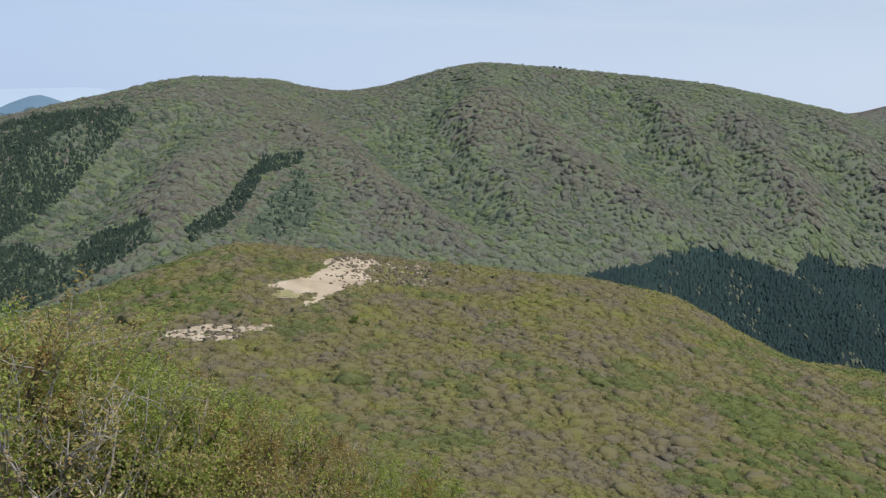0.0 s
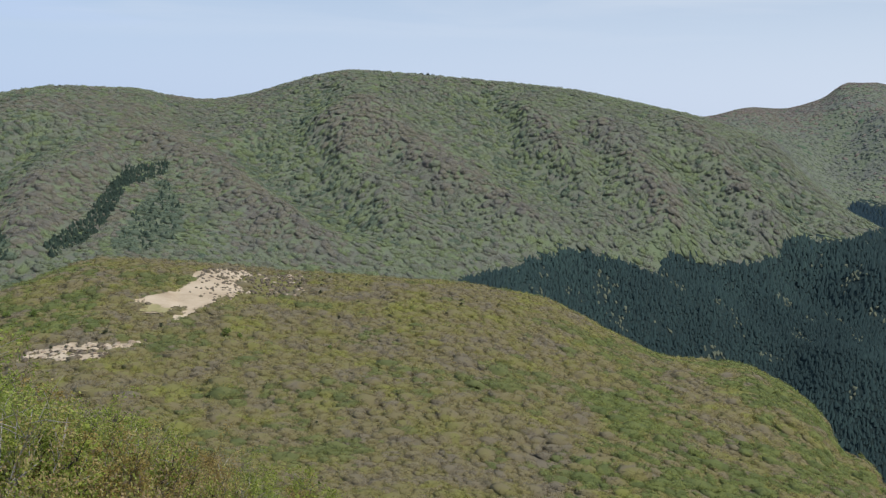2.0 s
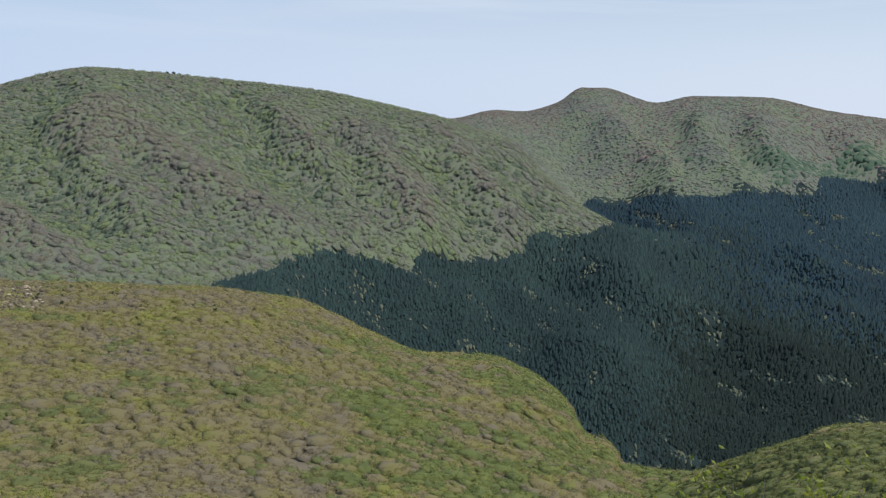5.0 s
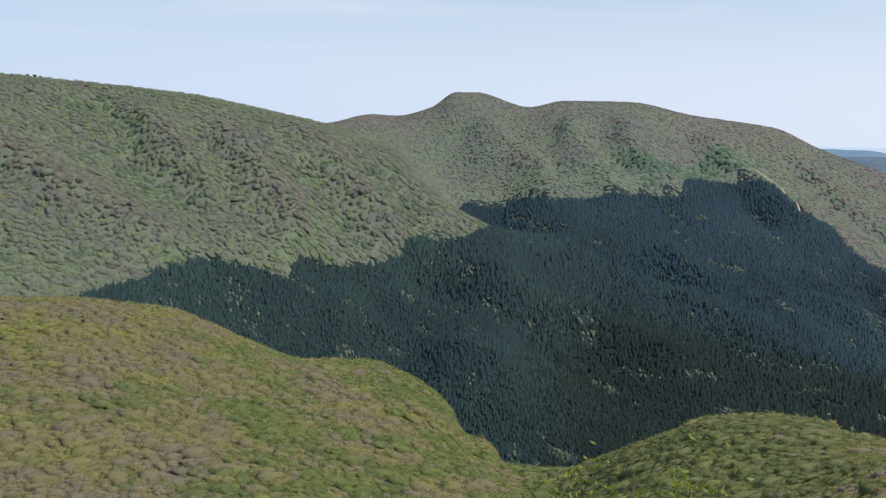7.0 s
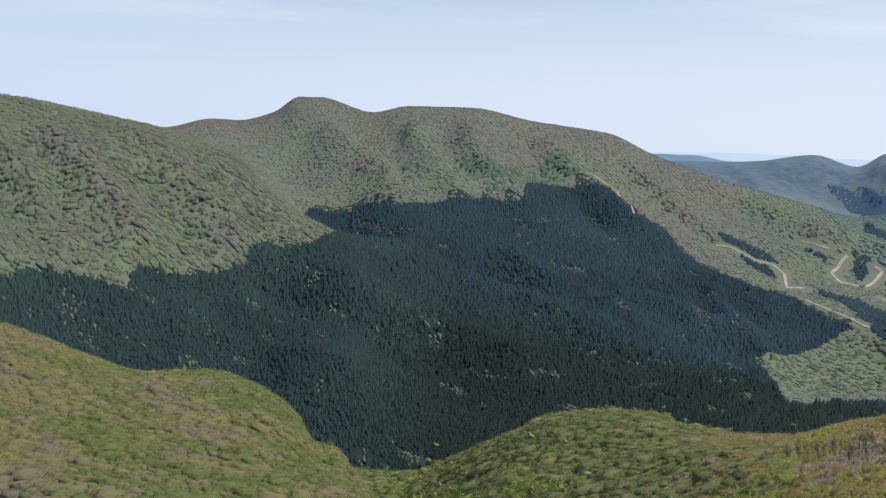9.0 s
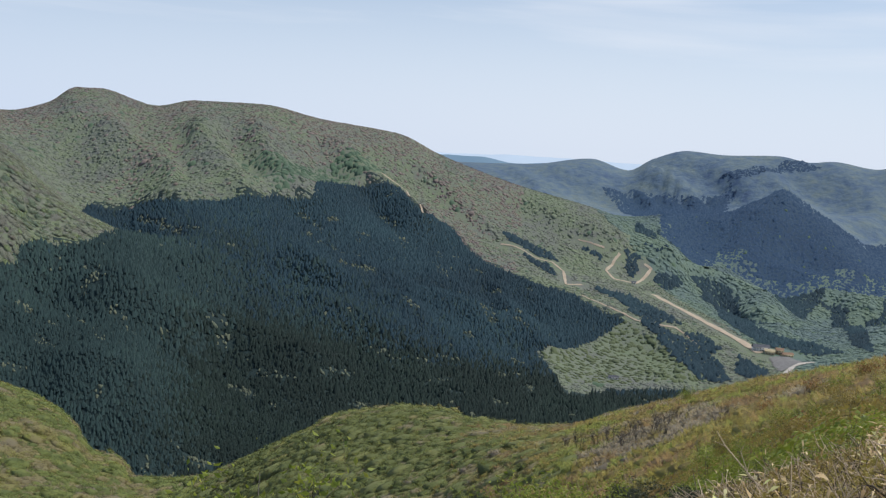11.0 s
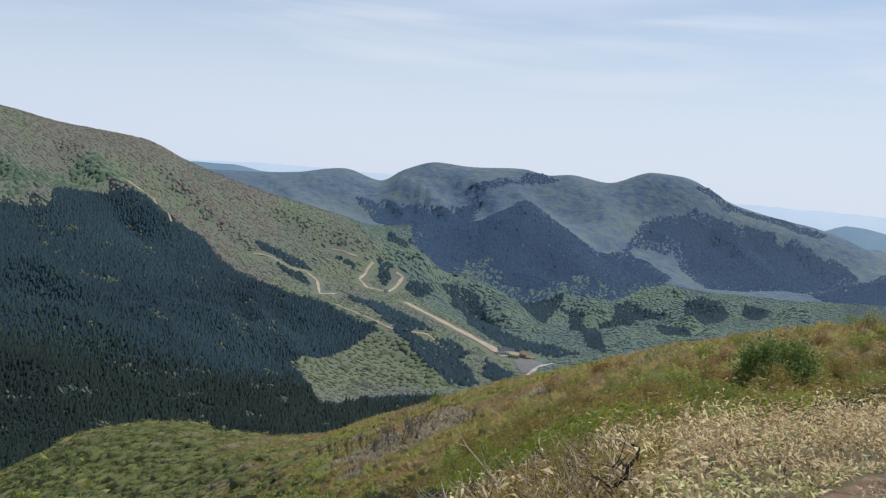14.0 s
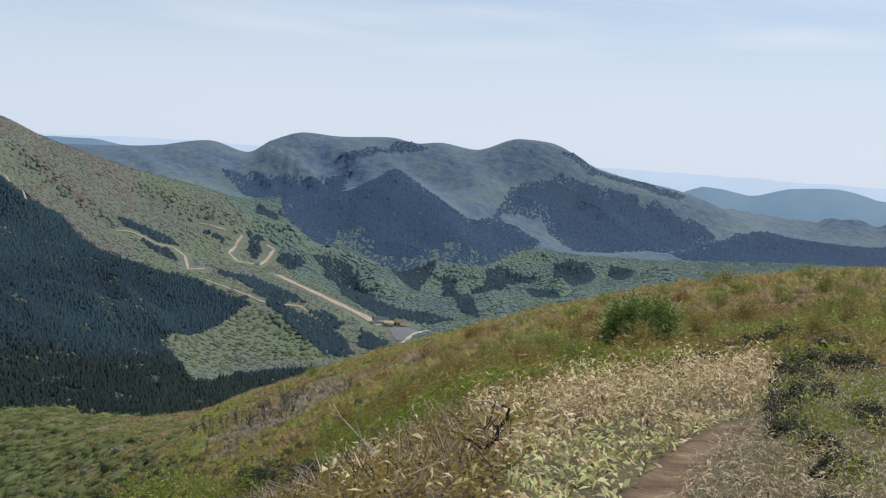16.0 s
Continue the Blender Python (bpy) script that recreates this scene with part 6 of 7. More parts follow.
v, f = tubes([(limb([(-0.2, 0, -0.2), (-0.1, 0, 0.08), (-0.07, 0.03, 0.28), (0.06, 0.0, 0.42), (0.09, -0.03, 0.6), (0.2, 0, 0.74), (0.21, 0, 0.9)]), 0.04, 0.03), (limb([(0.2, 0, 0.9), (0.12, 0.02, 0.93), (0.05, 0.02, 0.9)]), 0.03, 0.014)], 7)
part("trunk", mesh_from("trunk", v, f, [DARKWOOD], True), dead)
for k, points in enumerate(([(0.1, 0, 0.9), (-0.1, 0.05, 0.98), (-0.32, 0.1, 0.95), (-0.5, 0.1, 1.0)], [(0.05, 0, 0.5), (-0.15, 0.0, 0.6), (-0.3, 0, 0.82), (-0.42, 0.05, 0.98)], [(-0.1, 0, 0.2), (-0.35, -0.1, 0.4), (-0.5, -0.1, 0.38)], [(0, 0, 0.35), (0.2, 0.05, 0.42), (0.36, 0.1, 0.6)], [(-0.1, 0, 0.15), (0.15, 0.1, 0.2), (0.3, 0.1, 0.12)])):
    v, f = tubes([(limb(points), 0.022, 0.006)], 5)
    part("limb", mesh_from("limb", v, f, [DEADWOOD if k < 2 else DARKWOOD], True), dead, "bleached limb" if k < 2 else "")

for _ in range(36):
    base = np.array(limb([(rng.uniform(-0.2, 0.2), rng.uniform(-0.1, 0.1), rng.uniform(0, 0.6))])[0])
    v, f = tubes([(crooked(rng, base, rng.normal(0, 1, 3) + np.array([0, 0, 0.6]), rng.uniform(0.3, 0.85), 5, 0.35), 0.012, 0.003)], 4)
    part("twig", mesh_from("twig", v, f, [DARKWOOD if rng.uniform() < 0.5 else DEADWOOD], True), dead)

# long bleached branch
fallen = tagged(new("dead_branch"), "long bleached dead branch leaning out of the scrub", "branch")
fallen.matrix_world = Matrix.Translation(spot(69.2, 18.5))
for k, (points, w) in enumerate((([(0.5, 0, -0.1), (0.2, 0, 0.25), (-0.2, 0.05, 0.62), (-0.62, 0.1, 1.0), (-0.8, 0.1, 1.25)], 0.02), ([(-0.2, 0.05, 0.62), (-0.35, 0.1, 0.95), (-0.3, 0.1, 1.1)], 0.01), ([(-0.62, 0.1, 1.0), (-0.85, 0.15, 1.05)], 0.008), ([(0.1, 0, 0.33), (0.1, 0.1, 0.7), (0.2, 0.1, 0.85)], 0.009))):
    v, f = tubes([(limb(points), w, w * 0.4)], 5)
    part("limb", mesh_from("limb", v, f, [DEADWOOD], True), fallen)

# evergreen shrubs along the path
rng = np.random.default_rng(23)
ever = shrub("evergreen_shrub", rng, 0.6, 0.6, 12, 6, 0.016, 3200, 0.055, 0.07, LEAF_DARK, BARK, "low dark evergreen shrub beside the path", "shrub", "evergreen shrubs along the path")
planted(ever, [(87.2, 37, 0.95), (86.2, 35, 0.8), (88.3, 42, 1.0), (89.4, 45, 1.1), (91.0, 50, 1.2), (90.4, 48, 1.0), (91.6, 30, 0.95), (92.4, 28, 0.8), (92.3, 33, 1.0), (91.8, 22.5, 0.75), (91.4, 21.2, 0.5), (94.0, 17, 0.6), (95.2, 15.5, 0.5), (93.0, 24, 0.8),
               (85.6, 31, 0.55), (61.8, 56, 2.4), (62.9, 50, 2.0), (65.2, 27, 1.1), (66.4, 24, 0.8), (92.4, 19.5, 0.45), (96.0, 21, 0.7), (94.6, 30, 1.1), (93.6, 39, 1.1), (95.4, 12.5, 0.4), (89.0, 33, 0.7)] + [(b, d, 0.3 + 0.012 * ((7 * b + 3 * d) % 25)) for b, d in zip(np.linspace(90.2, 97.5, 10), [40, 27, 19, 34, 24, 15, 30, 44, 20, 25, 36, 17, 29, 13, 22, 33, 18, 26, 40, 15, 23, 30, 12, 19, 35, 27])], rng)


def domed_bush(name, rng, tall, wide, leaves, leaf, leaf_mat, label):
    """A dense bush: branches from the foot and leaf clumps over an uneven dome."""
    top = tagged(new(name), label, "bush")
    ways = rng.normal(0, 1, (70, 3))
    ways[:, 2] = np.abs(ways[:, 2]) * 0.9 + 0.05
    ways /= np.linalg.norm(ways, axis=1)[:, None]
    reach = rng.uniform(0.72, 1.05, (70, 1))
    ends = ways * reach * np.array([[wide, wide, tall]])
    v, f = tubes([(crooked(rng, (0, 0, -0.1), e, float(np.linalg.norm(e)), 4, 0.12), 0.03, 0.006) for e in ends[:40]], 4)
    part("stem", mesh_from("stem", v, f, [BARK], True), top)
    at = ends[rng.integers(0, 70, leaves)] * rng.uniform(0.8, 1.04, (leaves, 1)) + rng.normal(0, wide * 0.11, (leaves, 3))
    at[:, 2] = np.maximum(at[:, 2], 0.05)
    v, f = leaf_mesh(rng, at, leaf, 0.6, 0.3)
    part("foliage", mesh_from("foliage", v, f, [leaf_mat]), top)
    return top


bush = domed_bush("round_bush", rng, 2.5, 1.85, 9000, 0.13, LEAF_MID, "dense round dark green bush on the slope")
planted(bush, [(83.1, 51, 1.1)], rng)
sapling = shrub("green_sapling", rng, 1.9, 0.9, 5, 6, 0.018, 1500, 0.085, 0.16, LEAF_GREEN, BARK, "leafing yellow-green sapling on the slope", "sapling", "leafing saplings")
planted(sapling, [(42.2, 15.2, 1.45), (78.6, 43, 0.9), (80.4, 38, 0.75), (84.6, 58, 0.9), (66.6, 33, 0.85), (68.2, 36, 0.8), (60.6, 28, 1.0), (52, 15, 0.8), (50.2, 15, 0.75), (92.6, 62, 1.0), (76.4, 118, 1.2), (93.8, 75, 1.2), (87.2, 80, 1.2), (64.2, 205, 2.0), (72.2, 100, 1.3), (69.5, 74, 1.0), (71.2, 58, 0.8), (75.8, 84, 1.1), (77.6, 66, 0.9), (79.2, 98, 1.2), (81.0, 118, 1.3), (84.2, 104, 1.2), (85.4, 72, 1.0), (88.4, 92, 1.2), (90.4, 80, 1.1), (91.6, 104, 1.3), (94.6, 92, 1.2), (95.8, 66, 1.0), (86.6, 122, 1.3), (73.4, 128, 1.2), (68.0, 150, 1.4), (57.2, 19, 1.0), (59, 22, 1.0), (74.6, 62, 1.0)], rng)
olive = shrub("budding_bush", rng, 1.7, 1.1, 9, 6, 0.016, 1800, 0.11, 0.16, LEAF_OLIVE, BARK, "rounded olive-brown budding bush on the slope", "bush", "budding bushes")
planted(olive, [(70.2, 46, 0.8), (73.0, 52, 0.9), (76.6, 46, 0.8), (79.8, 60, 0.9), (83.6, 44, 0.8), (86.4, 54, 0.9), (88.8, 66, 1.0), (92.2, 46, 0.8), (94.4, 56, 0.9), (67.0, 62, 1.0), (71.8, 88, 1.2), (78.0, 84, 1.1), (82.8, 88, 1.1), (87.6, 108, 1.3), (92.8, 88, 1.2), (96.2, 80, 1.1)], rng)
rust = shrub("rusty_bush", rng, 1.6, 1.1, 9, 6, 0.016, 1600, 0.11, 0.16, LEAF_RUST, BARK, "rust-brown budding bush on the slope", "bush", "budding bushes")
planted(rust, [(73.6, 122, 1.5), (74.6, 116, 1.2), (78.6, 80, 1.0), (80.0, 88, 1.2), (79.4, 84, 1.0), (70.8, 120, 1.3), (81.0, 56, 0.8), (85.0, 92, 1.1), (68.8, 104, 1.1)], rng)
grey = shrub("bare_tree", rng, 3.8, 1.7, 4, 7, 0.09, 0, 0, 0, None, BARK, "small bare grey tree without leaves on the slope", "tree", "bare trees on the slope")
planted(grey, [(59.4, 170, 1.0), (60.2, 165, 1.1), (61.3, 158, 1.0), (62.4, 150, 1.15), (63.2, 148, 0.95), (58.4, 180, 1.1), (64.0, 150, 0.8), (57.6, 190, 0.9), (61.8, 140, 0.9), (60.8, 150, 0.8), (66.2, 120, 0.7), (62.9, 132, 0.8)], rng)

# low growth on the brow under the tall shrubs
a, r = strewn(rng, -29, 6, 12, 22, 0.6)
pick = rng.uniform(0, 1, len(a))
size = np.clip(rng.lognormal(0, 0.3, len(a)), 0.5, 1.8) * np.interp(a, [-29, -15, 0, 6], [1.5, 1.2, 0.6, 0.5])
size = np.minimum(size, 1.7)
for lo, hi, name, mat, label in ((0, 0.35, "brow_scrub", LEAF_BUD, "tan budding scrub on the brow"), (0.35, 0.75, "brow_green", LEAF_SPRAY, "fresh green growth on the brow"), (0.75, 1.0, "brow_twigs", LEAF_GREY, "dry grey twigs on the brow")):
    s = (pick >= lo) & (pick < hi)
    grown(name, tuft(rng, 260, 0.06, 0, 0.5), a[s], r[s], size[s] * 0.8, size[s] * 0.7, mat, rng, label, "scrub", ragged=0.0, sink=0.1, smooth=False)

a, r = strewn(rng, -29, 0, 10.2, 12.2, 0.75)
pick = rng.uniform(0, 1, len(a))
size = rng.uniform(1.25, 1.75, len(a)) * np.interp(a, [-29, -12, 0], [1.08, 0.95, 0.8])
for lo, hi, name, mat, label in ((0, 0.35, "front_scrub", LEAF_BUD, "tan and green budding scrub at the foot of the brow"), (0.35, 0.6, "front_green", LEAF_SPRAY, "fresh green leaves at the foot of the brow"), (0.6, 1.0, "front_twigs", LEAF_GREY, "dry tan twigs at the foot of the brow")):
    s = (pick >= lo) & (pick < hi)
    grown(name, tuft(rng, 620, 0.042, 0, 0.3), a[s], r[s], size[s] * 0.55, size[s], mat, rng, label, "scrub", ragged=0.0, sink=0.0, smooth=False)
a, r = strewn(rng, -29, 6, 9.5, 20, 0.1)
blades("brow_grass", a, r, rng, 0.2, 0.02, np.abs(rng.normal(0.15, 0.14, len(a))), STRAW, "dry pale grass between the shrubs on the brow", "grass")

# tall budding shrubs in front of the shoulder
for k, (leaf_mat, places) in enumerate(((LEAF_BUD, [(-25.4, 15, 1.12), (-21.6, 14.6, 1.0), (-19.4, 16.5, 1.0), (-15.0, 15.4, 0.78), (-24, 12.2, 0.85), (-17.6, 12, 0.7), (-10.6, 14.5, 0.62), (-26.5, 18, 1.3), (-5.2, 15.4, 0.5), (-21, 18.5, 1.05)]),
                                        (LEAF_SPRAY, [(-23.4, 16, 1.08), (-17.4, 15, 0.82), (-12.6, 15.2, 0.72), (-8.2, 15.6, 0.52), (-19.8, 13, 0.72), (-14.2, 13, 0.6), (-3.4, 16, 0.48), (-0.6, 16.5, 0.5), (-11.2, 18, 0.8)]),
                                        (LEAF_OLIVE, [(-22.4, 13.3, 0.8), (-16.4, 14, 0.72), (-9.4, 14, 0.5), (-12.0, 13, 0.5), (-6.6, 14.6, 0.45), (-18.6, 17.6, 0.95), (-25.6, 13.2, 0.95), (-1.8, 15, 0.4), (-7.4, 17.5, 0.62)]))):
    tall = shrub("budding_shrub", rng, 2.9, 1.35, 8, 7, 0.026, 7200, 0.062, 0.085, leaf_mat, PALEBARK if k == 0 else BARK, ("tall shrub with pale stems and reddish-green buds", "tall shrub with fresh yellow-green leaves", "tall shrub with brown and olive buds")[k], "shrub", "tall shrubs on the brow", 0.2, 0.5)
    planted(tall, places, rng)

# pale and dark stems that stand out of the brow's leaves
pale = shrub("pale_stemmed_shrub", rng, 2.2, 0.7, 5, 5, 0.034, 700, 0.08, 0.09, LEAF_BUD, PALEBARK, "thin shrub with bleached pale stems and few leaves", "shrub", "bare-stemmed shrubs on the brow")
planted(pale, [(-20.6, 11.4, 0.85), (-19.0, 11.8, 0.7), (-22.8, 11.6, 0.8), (-9.2, 13.6, 0.5)], rng)
dusky = shrub("dark_stemmed_shrub", rng, 2.2, 1.3, 5, 7, 0.036, 1500, 0.085, 0.1, LEAF_SPRAY, DARKWOOD, "spreading shrub with dark crooked stems and green leaf sprays", "shrub", "bare-stemmed shrubs on the brow")
planted(dusky, [(-13.6, 13.4, 0.85), (-10.4, 13.8, 0.7), (-7.2, 14.2, 0.62), (-16.8, 13.2, 0.9), (-4.6, 14.6, 0.5)], rng)

# ---- sand, stones and single trees on the shoulder ----
def draped(name, poly, step, mat, lift, ragged, label, category, gaps=0.0):
    """A sheet laid over the ground inside a plan polygon, with an uneven edge."""
    p = np.array(poly)
    x = p[:, 1] * np.sin(np.radians(p[:, 0]))
    y = p[:, 1] * np.cos(np.radians(p[:, 0]))
    gx, gy = np.meshgrid(np.arange(x.min() - 6, x.max() + 6, step), np.arange(y.min() - 6, y.max() + 6, step), indexing="ij")
    wx, wy = gx + ragged * waves(gx / 9, gy / 9, 12, 3), gy + ragged * waves(gx / 9, gy / 9, 13, 3)
    keep = inside(poly, np.degrees(np.arctan2(wx, wy)), np.hypot(wx, wy))
    if gaps:
        keep &= waves(gx / 5, gy / 9, 19, 2) > gaps
    gz = sheet_height(gx, gy) + lift
    i = np.arange(gx.size).reshape(gx.shape)
    f = np.stack([i[:-1, :-1], i[1:, :-1], i[1:, 1:], i[:-1, 1:]], -1)
    f = f[keep[:-1, :-1] & keep[1:, 1:]].reshape(-1, 4)
    used, inv = np.unique(f, return_inverse=True)
    v = np.stack([gx, gy, gz], -1).reshape(-1, 3)[used]
    return tagged(new(name, mesh_from(name, v, inv.reshape(-1, 4), [mat], True)), label, category, kind="structure")


draped("sand_slope", SAND_AREA, 1.2, SAND, 0.5, 1.5, "bare eroded pale sand slope on the mountain shoulder", "sand")
draped("turf_patch", TURF_AREA, 1.5, TURF, 0.8, 2.0, "thin yellowish turf at the foot of the sand", "grass")
draped("scree_strip", SCREE_AREA, 1.2, SAND, 0.5, 3.0, "strip of pale stones and sand in the scrub", "scree", gaps=-0.25)


def boulder(rng):
    bm = bmesh.new()
    bmesh.ops.create_icosphere(bm, subdivisions=2, radius=1)
    for v in bm.verts:
        v.co *= 1 + 0.28 * noise.noise(v.co * 1.3 + Vector((rng.uniform(0, 50), 0, 0))) + rng.normal(0, 0.06)
        v.co.z *= 0.6
    me = bpy.data.meshes.new("boulder")
    bm.to_mesh(me)
    bm.free()
    me.materials.append(STONE)
    return me


rng = np.random.default_rng(31)
STONES = [boulder(rng) for _ in range(4)]


def stones(poly, count, small, large, label):
    p = np.array(poly)
    n = 0
    while n < count:
        b, d = rng.uniform(p[:, 0].min(), p[:, 0].max()), rng.uniform(p[:, 1].min(), p[:, 1].max())
        if not inside(poly, np.array([b]), np.array([d]))[0]:
            continue
        ob = tagged(new("boulder", STONES[n % 4]), label, "boulder", "pale boulders on the shoulder")
        s = rng.uniform(small, large)
        ob.matrix_world = Matrix.Translation(spot(b, d, 0.2 * s)) @ pose(0, 0, 0, rng.uniform(-15, 15), rng.uniform(-15, 15), rng.uniform(0, 360)) @ Matrix.Diagonal((s * 1.3, s, s, 1))
        n += 1


stones(SCREE_AREA, 46, 0.6, 1.8, "pale weathered boulder lying in the scree strip")
stones([(-5.4, 520), (-4.6, 640), (-3.4, 640), (-3.6, 565)], 30, 0.6, 1.6, "pale boulder at the edge of the bare sand")
stones(STONY_AREA, 34, 0.5, 1.4, "pale boulder half hidden in low scrub")


# dark heath tufts that speckle the sand's edge, the scree and the stony ground
a, r = strewn(rng, -17, 1, 410, 665, 3.2)
chance = np.where(inside(SCREE_AREA, a, r), 0.75, np.where(inside(STONY_AREA, a, r), 0.6, np.where(inside(SAND_AREA, a, r), np.interp(a + (r - 560) * 0.012, [-7.0, -6.0, -5.0], [0.02, 0.3, 0.8]), 0)))
s = rng.uniform(0, 1, len(a)) < chance
size = rng.lognormal(-0.3, 0.3, s.sum())
grown("heath_tufts", DOME1, a[s], r[s], size * 1.2, size * 1.15, HEATH, rng, "low dark heath between pale stones", "scrub", sink=0.3)


def little_tree(name, rng, tall, wide, mat, label, group, clumps=15, cone=False):
    """A small tree: a tapered trunk and a crown of leaf clumps with gaps."""
    top = tagged(new(name), label, "tree", group)
    v, f = tubes([(crooked(rng, (0, 0, -0.3), (0, 0, 1), tall * 0.9, 5, 0.08), tall * 0.035, tall * 0.01)] + [(crooked(rng, (0, 0, tall * rng.uniform(0.3, 0.7)), (math.cos(k), math.sin(k), 0.5), wide * 0.8, 3, 0.2), tall * 0.012, tall * 0.004) for k in range(6)], 5)
    part("trunk", mesh_from("trunk", v, f, [BARK], True), top)
    pts = rng.normal(0, 1, (clumps * 26, 3))
    cen = rng.normal(0, 1, (clumps, 3))
    cen /= np.linalg.norm(cen, axis=1)[:, None]
    h = rng.uniform(0.2, 1.0, clumps)
    reach = wide * ((1.05 - h) if cone else np.sqrt(np.maximum(0.12, 1 - (2 * h - 1.1) ** 2)))
    cen = np.stack([cen[:, 0] * reach * 0.8, cen[:, 1] * reach * 0.8, h * tall], -1)
    at = np.repeat(cen, 26, 0) + pts * wide * 0.17
    v, f = leaf_mesh(rng, at, wide * 0.24, 0.7)
    part("crown", mesh_from("crown", v, f, [mat]), top)
    return top


pine = little_tree("pine_tree", rng, 3.2, 1.7, PINE_LEAF, "small dark pine standing above the scrub", "dark pines on the shoulder")
PINES = [(-11.5, 464, 1.1), (-8.55, 480, 0.8), (-18.1, 484, 1.2), (-17.4, 476, 0.8), (-17.9, 478, 1.0), (-0.1, 338, 0.55), (0.25, 340, 0.5), (2.6, 555, 0.8), (4.3, 545, 0.75), (1.5, 519, 0.6), (-1.7, 563, 0.6), (3.1, 619, 0.8), (-14.4, 455, 0.6), (-13.6, 452, 0.5), (-3.2, 640, 0.7), (0.4, 600, 0.8)]
for _ in range(26):
    PINES.append((rng.uniform(-1, 12), rng.uniform(540, 690), rng.uniform(0.45, 0.85)))
planted(pine, PINES, rng)
round_tree = little_tree("round_tree", rng, 3.6, 2.2, LEAF_MID, "round green tree among the scrub", "round trees on the shoulder")
planted(round_tree, [(-4.95, 468, 1.0), (-4.2, 466, 0.7), (-16.6, 520, 1.0), (-15.2, 515, 0.9), (1.0, 455, 0.5)], rng)
crest = little_tree("crest_tree", rng, 7.0, 4.6, PINE_LEAF, "dark tree on the skyline of the ridge", "trees on the crest")
planted(crest, [(5.6, 1690, 0.5), (5.95, 1690, 0.7), (6.3, 1690, 0.75), (6.6, 1692, 0.6), (5.2, 1692, 0.45), (-13.6, 1575, 0.45), (-6.4, 1758, 0.4), (-5.7, 1758, 0.35), (-3.6, 1745, 0.4)], rng)

# ---- graded runs, tracks and the lodge in the valley ----
def strip(name, line, width, mat, lift, label, category):
    pts = [np.array(spot(b, d)) for b, d in line]
    fine = np.array([pts[k] + (pts[k + 1] - pts[k]) * t for k in range(len(pts) - 1) for t in np.arange(0, 1, 0.05)] + [pts[-1]])
    tang = np.gradient(fine, axis=0)[:, :2]
    tang /= np.linalg.norm(tang, axis=1)[:, None]
    side = np.stack([tang[:, 1], -tang[:, 0]], 1)
    cols = np.linspace(-0.5, 0.5, 7)
    w = width * (1 + 0.25 * waves(np.arange(len(fine)) / 4, np.zeros(len(fine)), int(line[0][1]), 3))
    px, py = fine[:, None, 0] + side[:, None, 0] * cols * w[:, None], fine[:, None, 1] + side[:, None, 1] * cols * w[:, None]
    i = np.arange(px.size).reshape(px.shape)
    me = mesh_from(name, np.stack([px, py, sheet_height(px, py) + lift], -1).reshape(-1, 3), np.stack([i[:-1, :-1], i[:-1, 1:], i[1:, 1:], i[1:, :-1]], -1).reshape(-1, 4), [mat], True)
    return tagged(new(name, me), label, category, kind="structure")


for line, width in zip(RUNS, (5, 4, 6, 17)):
    strip("ski_run", line, width, EARTH, 0.8, "bare graded earth run down the hillside", "ski run")
for line in TRACKS:
    strip("forest_track", line, 4, EARTH, 0.7, "pale forest track along the wood's edge", "track")
draped("car_park", LOT, 4, TARMAC, 0.8, 1.5, "grey tarmac car park at the lodge", "car park")
strip("valley_road", ROAD, 8, GRAVEL, 0.9, "pale valley road beside the car park", "road")


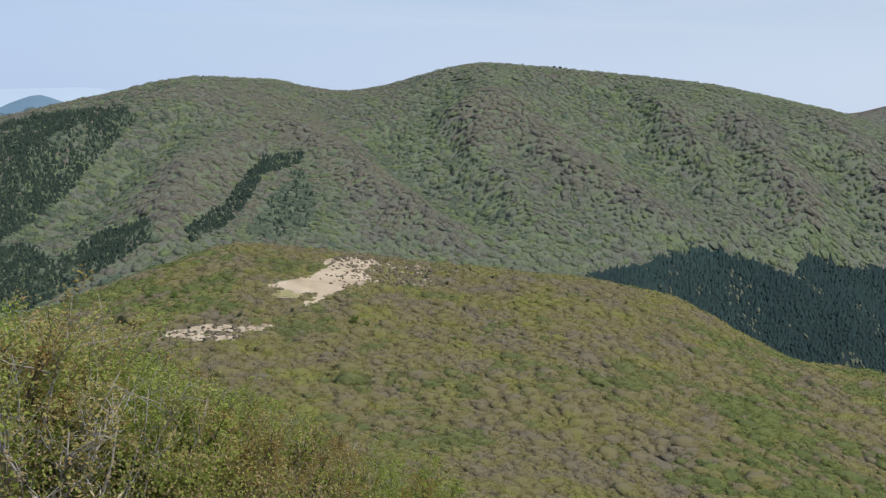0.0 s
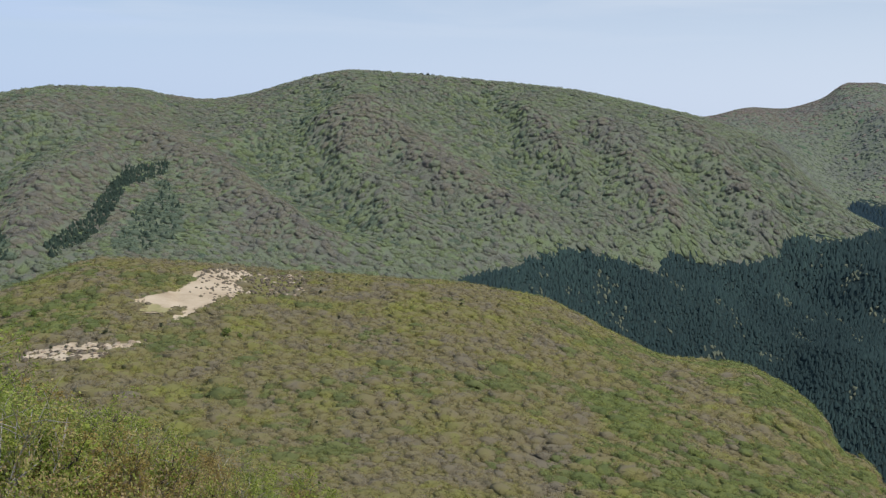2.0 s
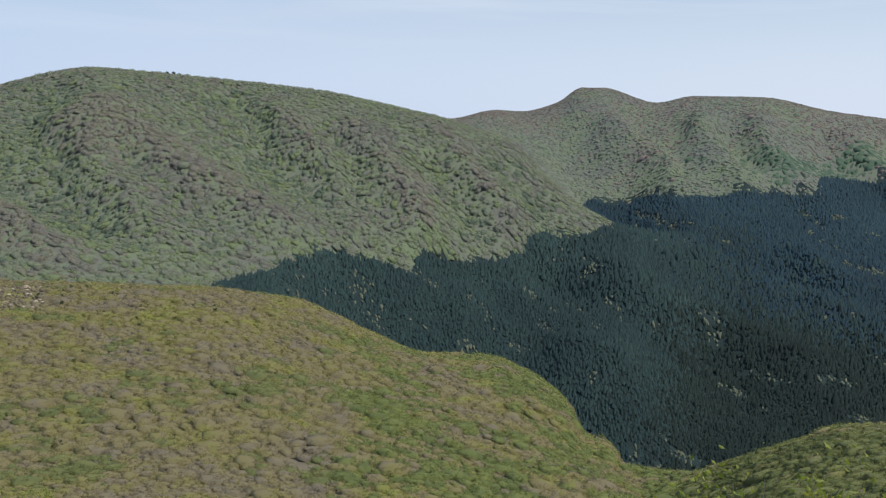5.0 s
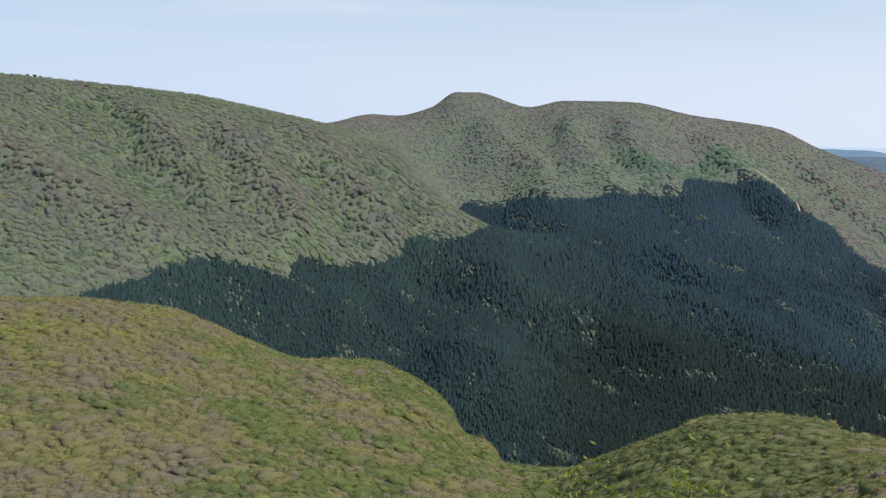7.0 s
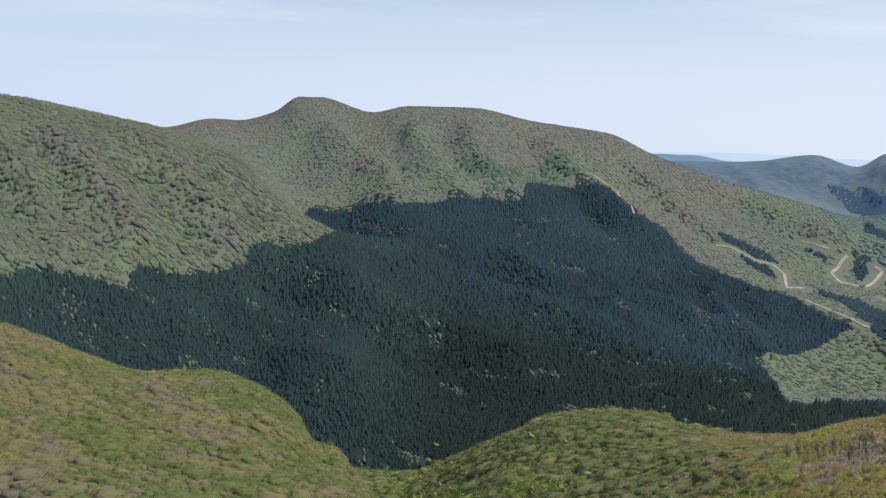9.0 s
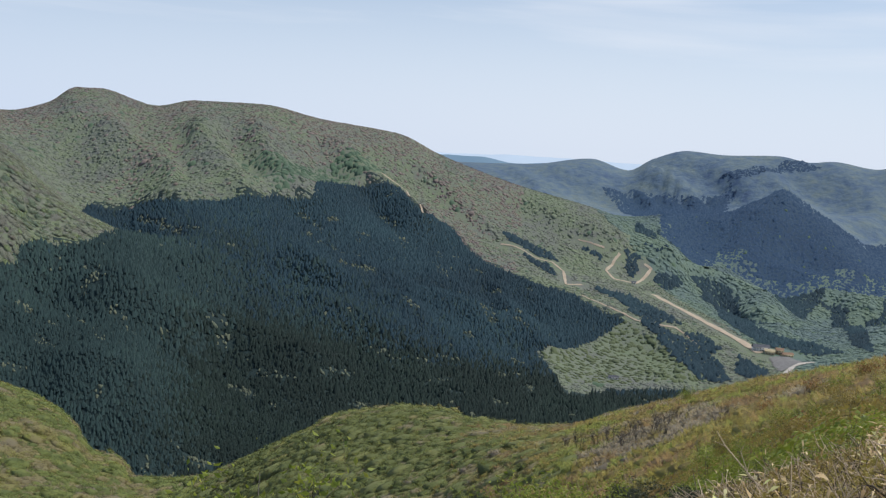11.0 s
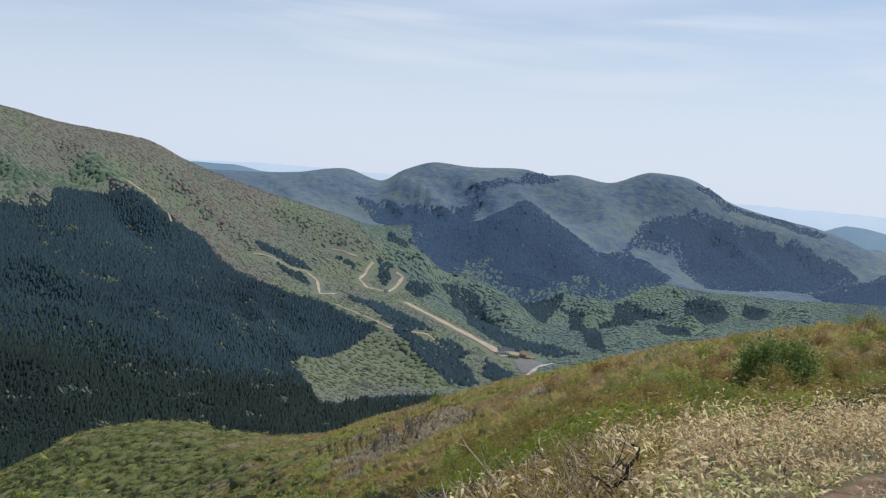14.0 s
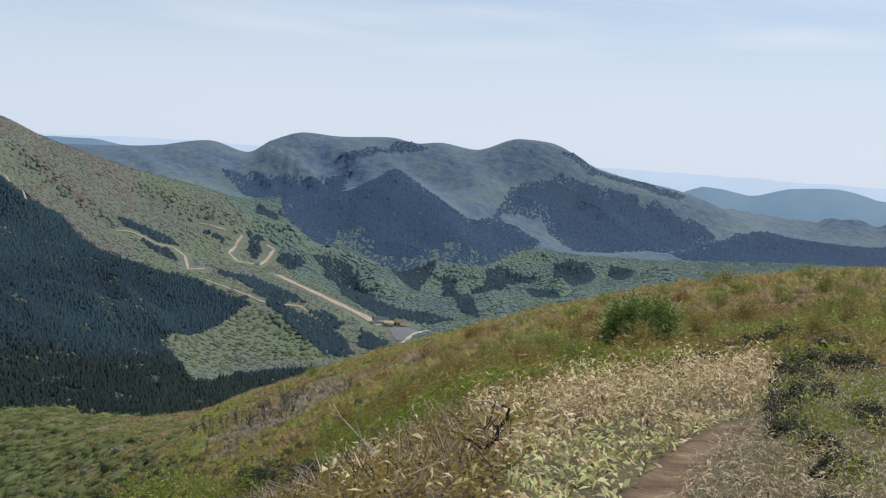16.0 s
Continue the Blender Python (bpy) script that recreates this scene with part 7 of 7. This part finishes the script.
def box(x0, x1, y0, y1, z0, z1):
    v = np.array([(x, y, z) for x in (x0, x1) for y in (y0, y1) for z in (z0, z1)], float)
    return v, np.array([(0, 1, 3, 2), (4, 6, 7, 5), (0, 4, 5, 1), (2, 3, 7, 6), (0, 2, 6, 4), (1, 5, 7, 3)])


def lodge(b, d, turn, long, deep, tall, wall_mat, label, roof_mat=ROOF):
    top = tagged(new("lodge"), label, "building", "lodge buildings in the valley")
    part("wall", mesh_from("wall", *box(-long / 2, long / 2, -deep / 2, deep / 2, -2, tall), [wall_mat]), top)
    e = 0.8
    v = np.array([(-long / 2 - e, -deep / 2 - e, tall + 0.01), (long / 2 + e, -deep / 2 - e, tall + 0.01), (long / 2 + e, deep / 2 + e, tall + 0.01), (-long / 2 - e, deep / 2 + e, tall + 0.01), (-long / 2 - e, 0, tall + deep * 0.35), (long / 2 + e, 0, tall + deep * 0.35)])
    me = bpy.data.meshes.new("roof")
    me.from_pydata([tuple(p) for p in v], [], [(0, 1, 5, 4), (2, 3, 4, 5), (0, 4, 3), (1, 2, 5), (0, 3, 2, 1)])
    me.materials.append(roof_mat)
    part("roof", me, top)
    n = max(2, int(long / 4))
    for k in range(n):
        for floor in range(max(1, int(tall / 3))):
            x, z = -long / 2 + (k + 0.5) * long / n, 1.0 + floor * 3
            part("window", mesh_from("window", *box(x - 0.8, x + 0.8, -deep / 2 - 0.06, -deep / 2 + 0.1, z, z + 1.4), [GLASS]), top)
    top.matrix_world = Matrix.Translation(spot(b, d)) @ pose(0, 0, 0, 0, 0, turn)


lodge(*LODGE[0], -50, 26, 12, 6, WHITEWALL, "large lodge with white walls and a slate-blue roof")
lodge(*LODGE[1], -70, 15, 9, 5, PLASTER, "ochre plastered lodge with a tan roof beside the car park", PLASTER)
lodge(*LODGE[2], -60, 12, 9, 7, PLASTER, "taller ochre lodge with a brown roof beside the car park", ROOF_BROWN)
lodge(*LODGE[3], -40, 18, 8, 4, PLASTER, "low ochre building with a brown roof behind the car park", ROOF_BROWN)
lodge(*MEADOWHUT[0], -60, 14, 7, 2.5, WHITEWALL, "low pale shed in the cleared meadow")
lodge(*RUNS[2][4], -60, 8, 6, 3, WHITEWALL, "small white hut by the ski run")
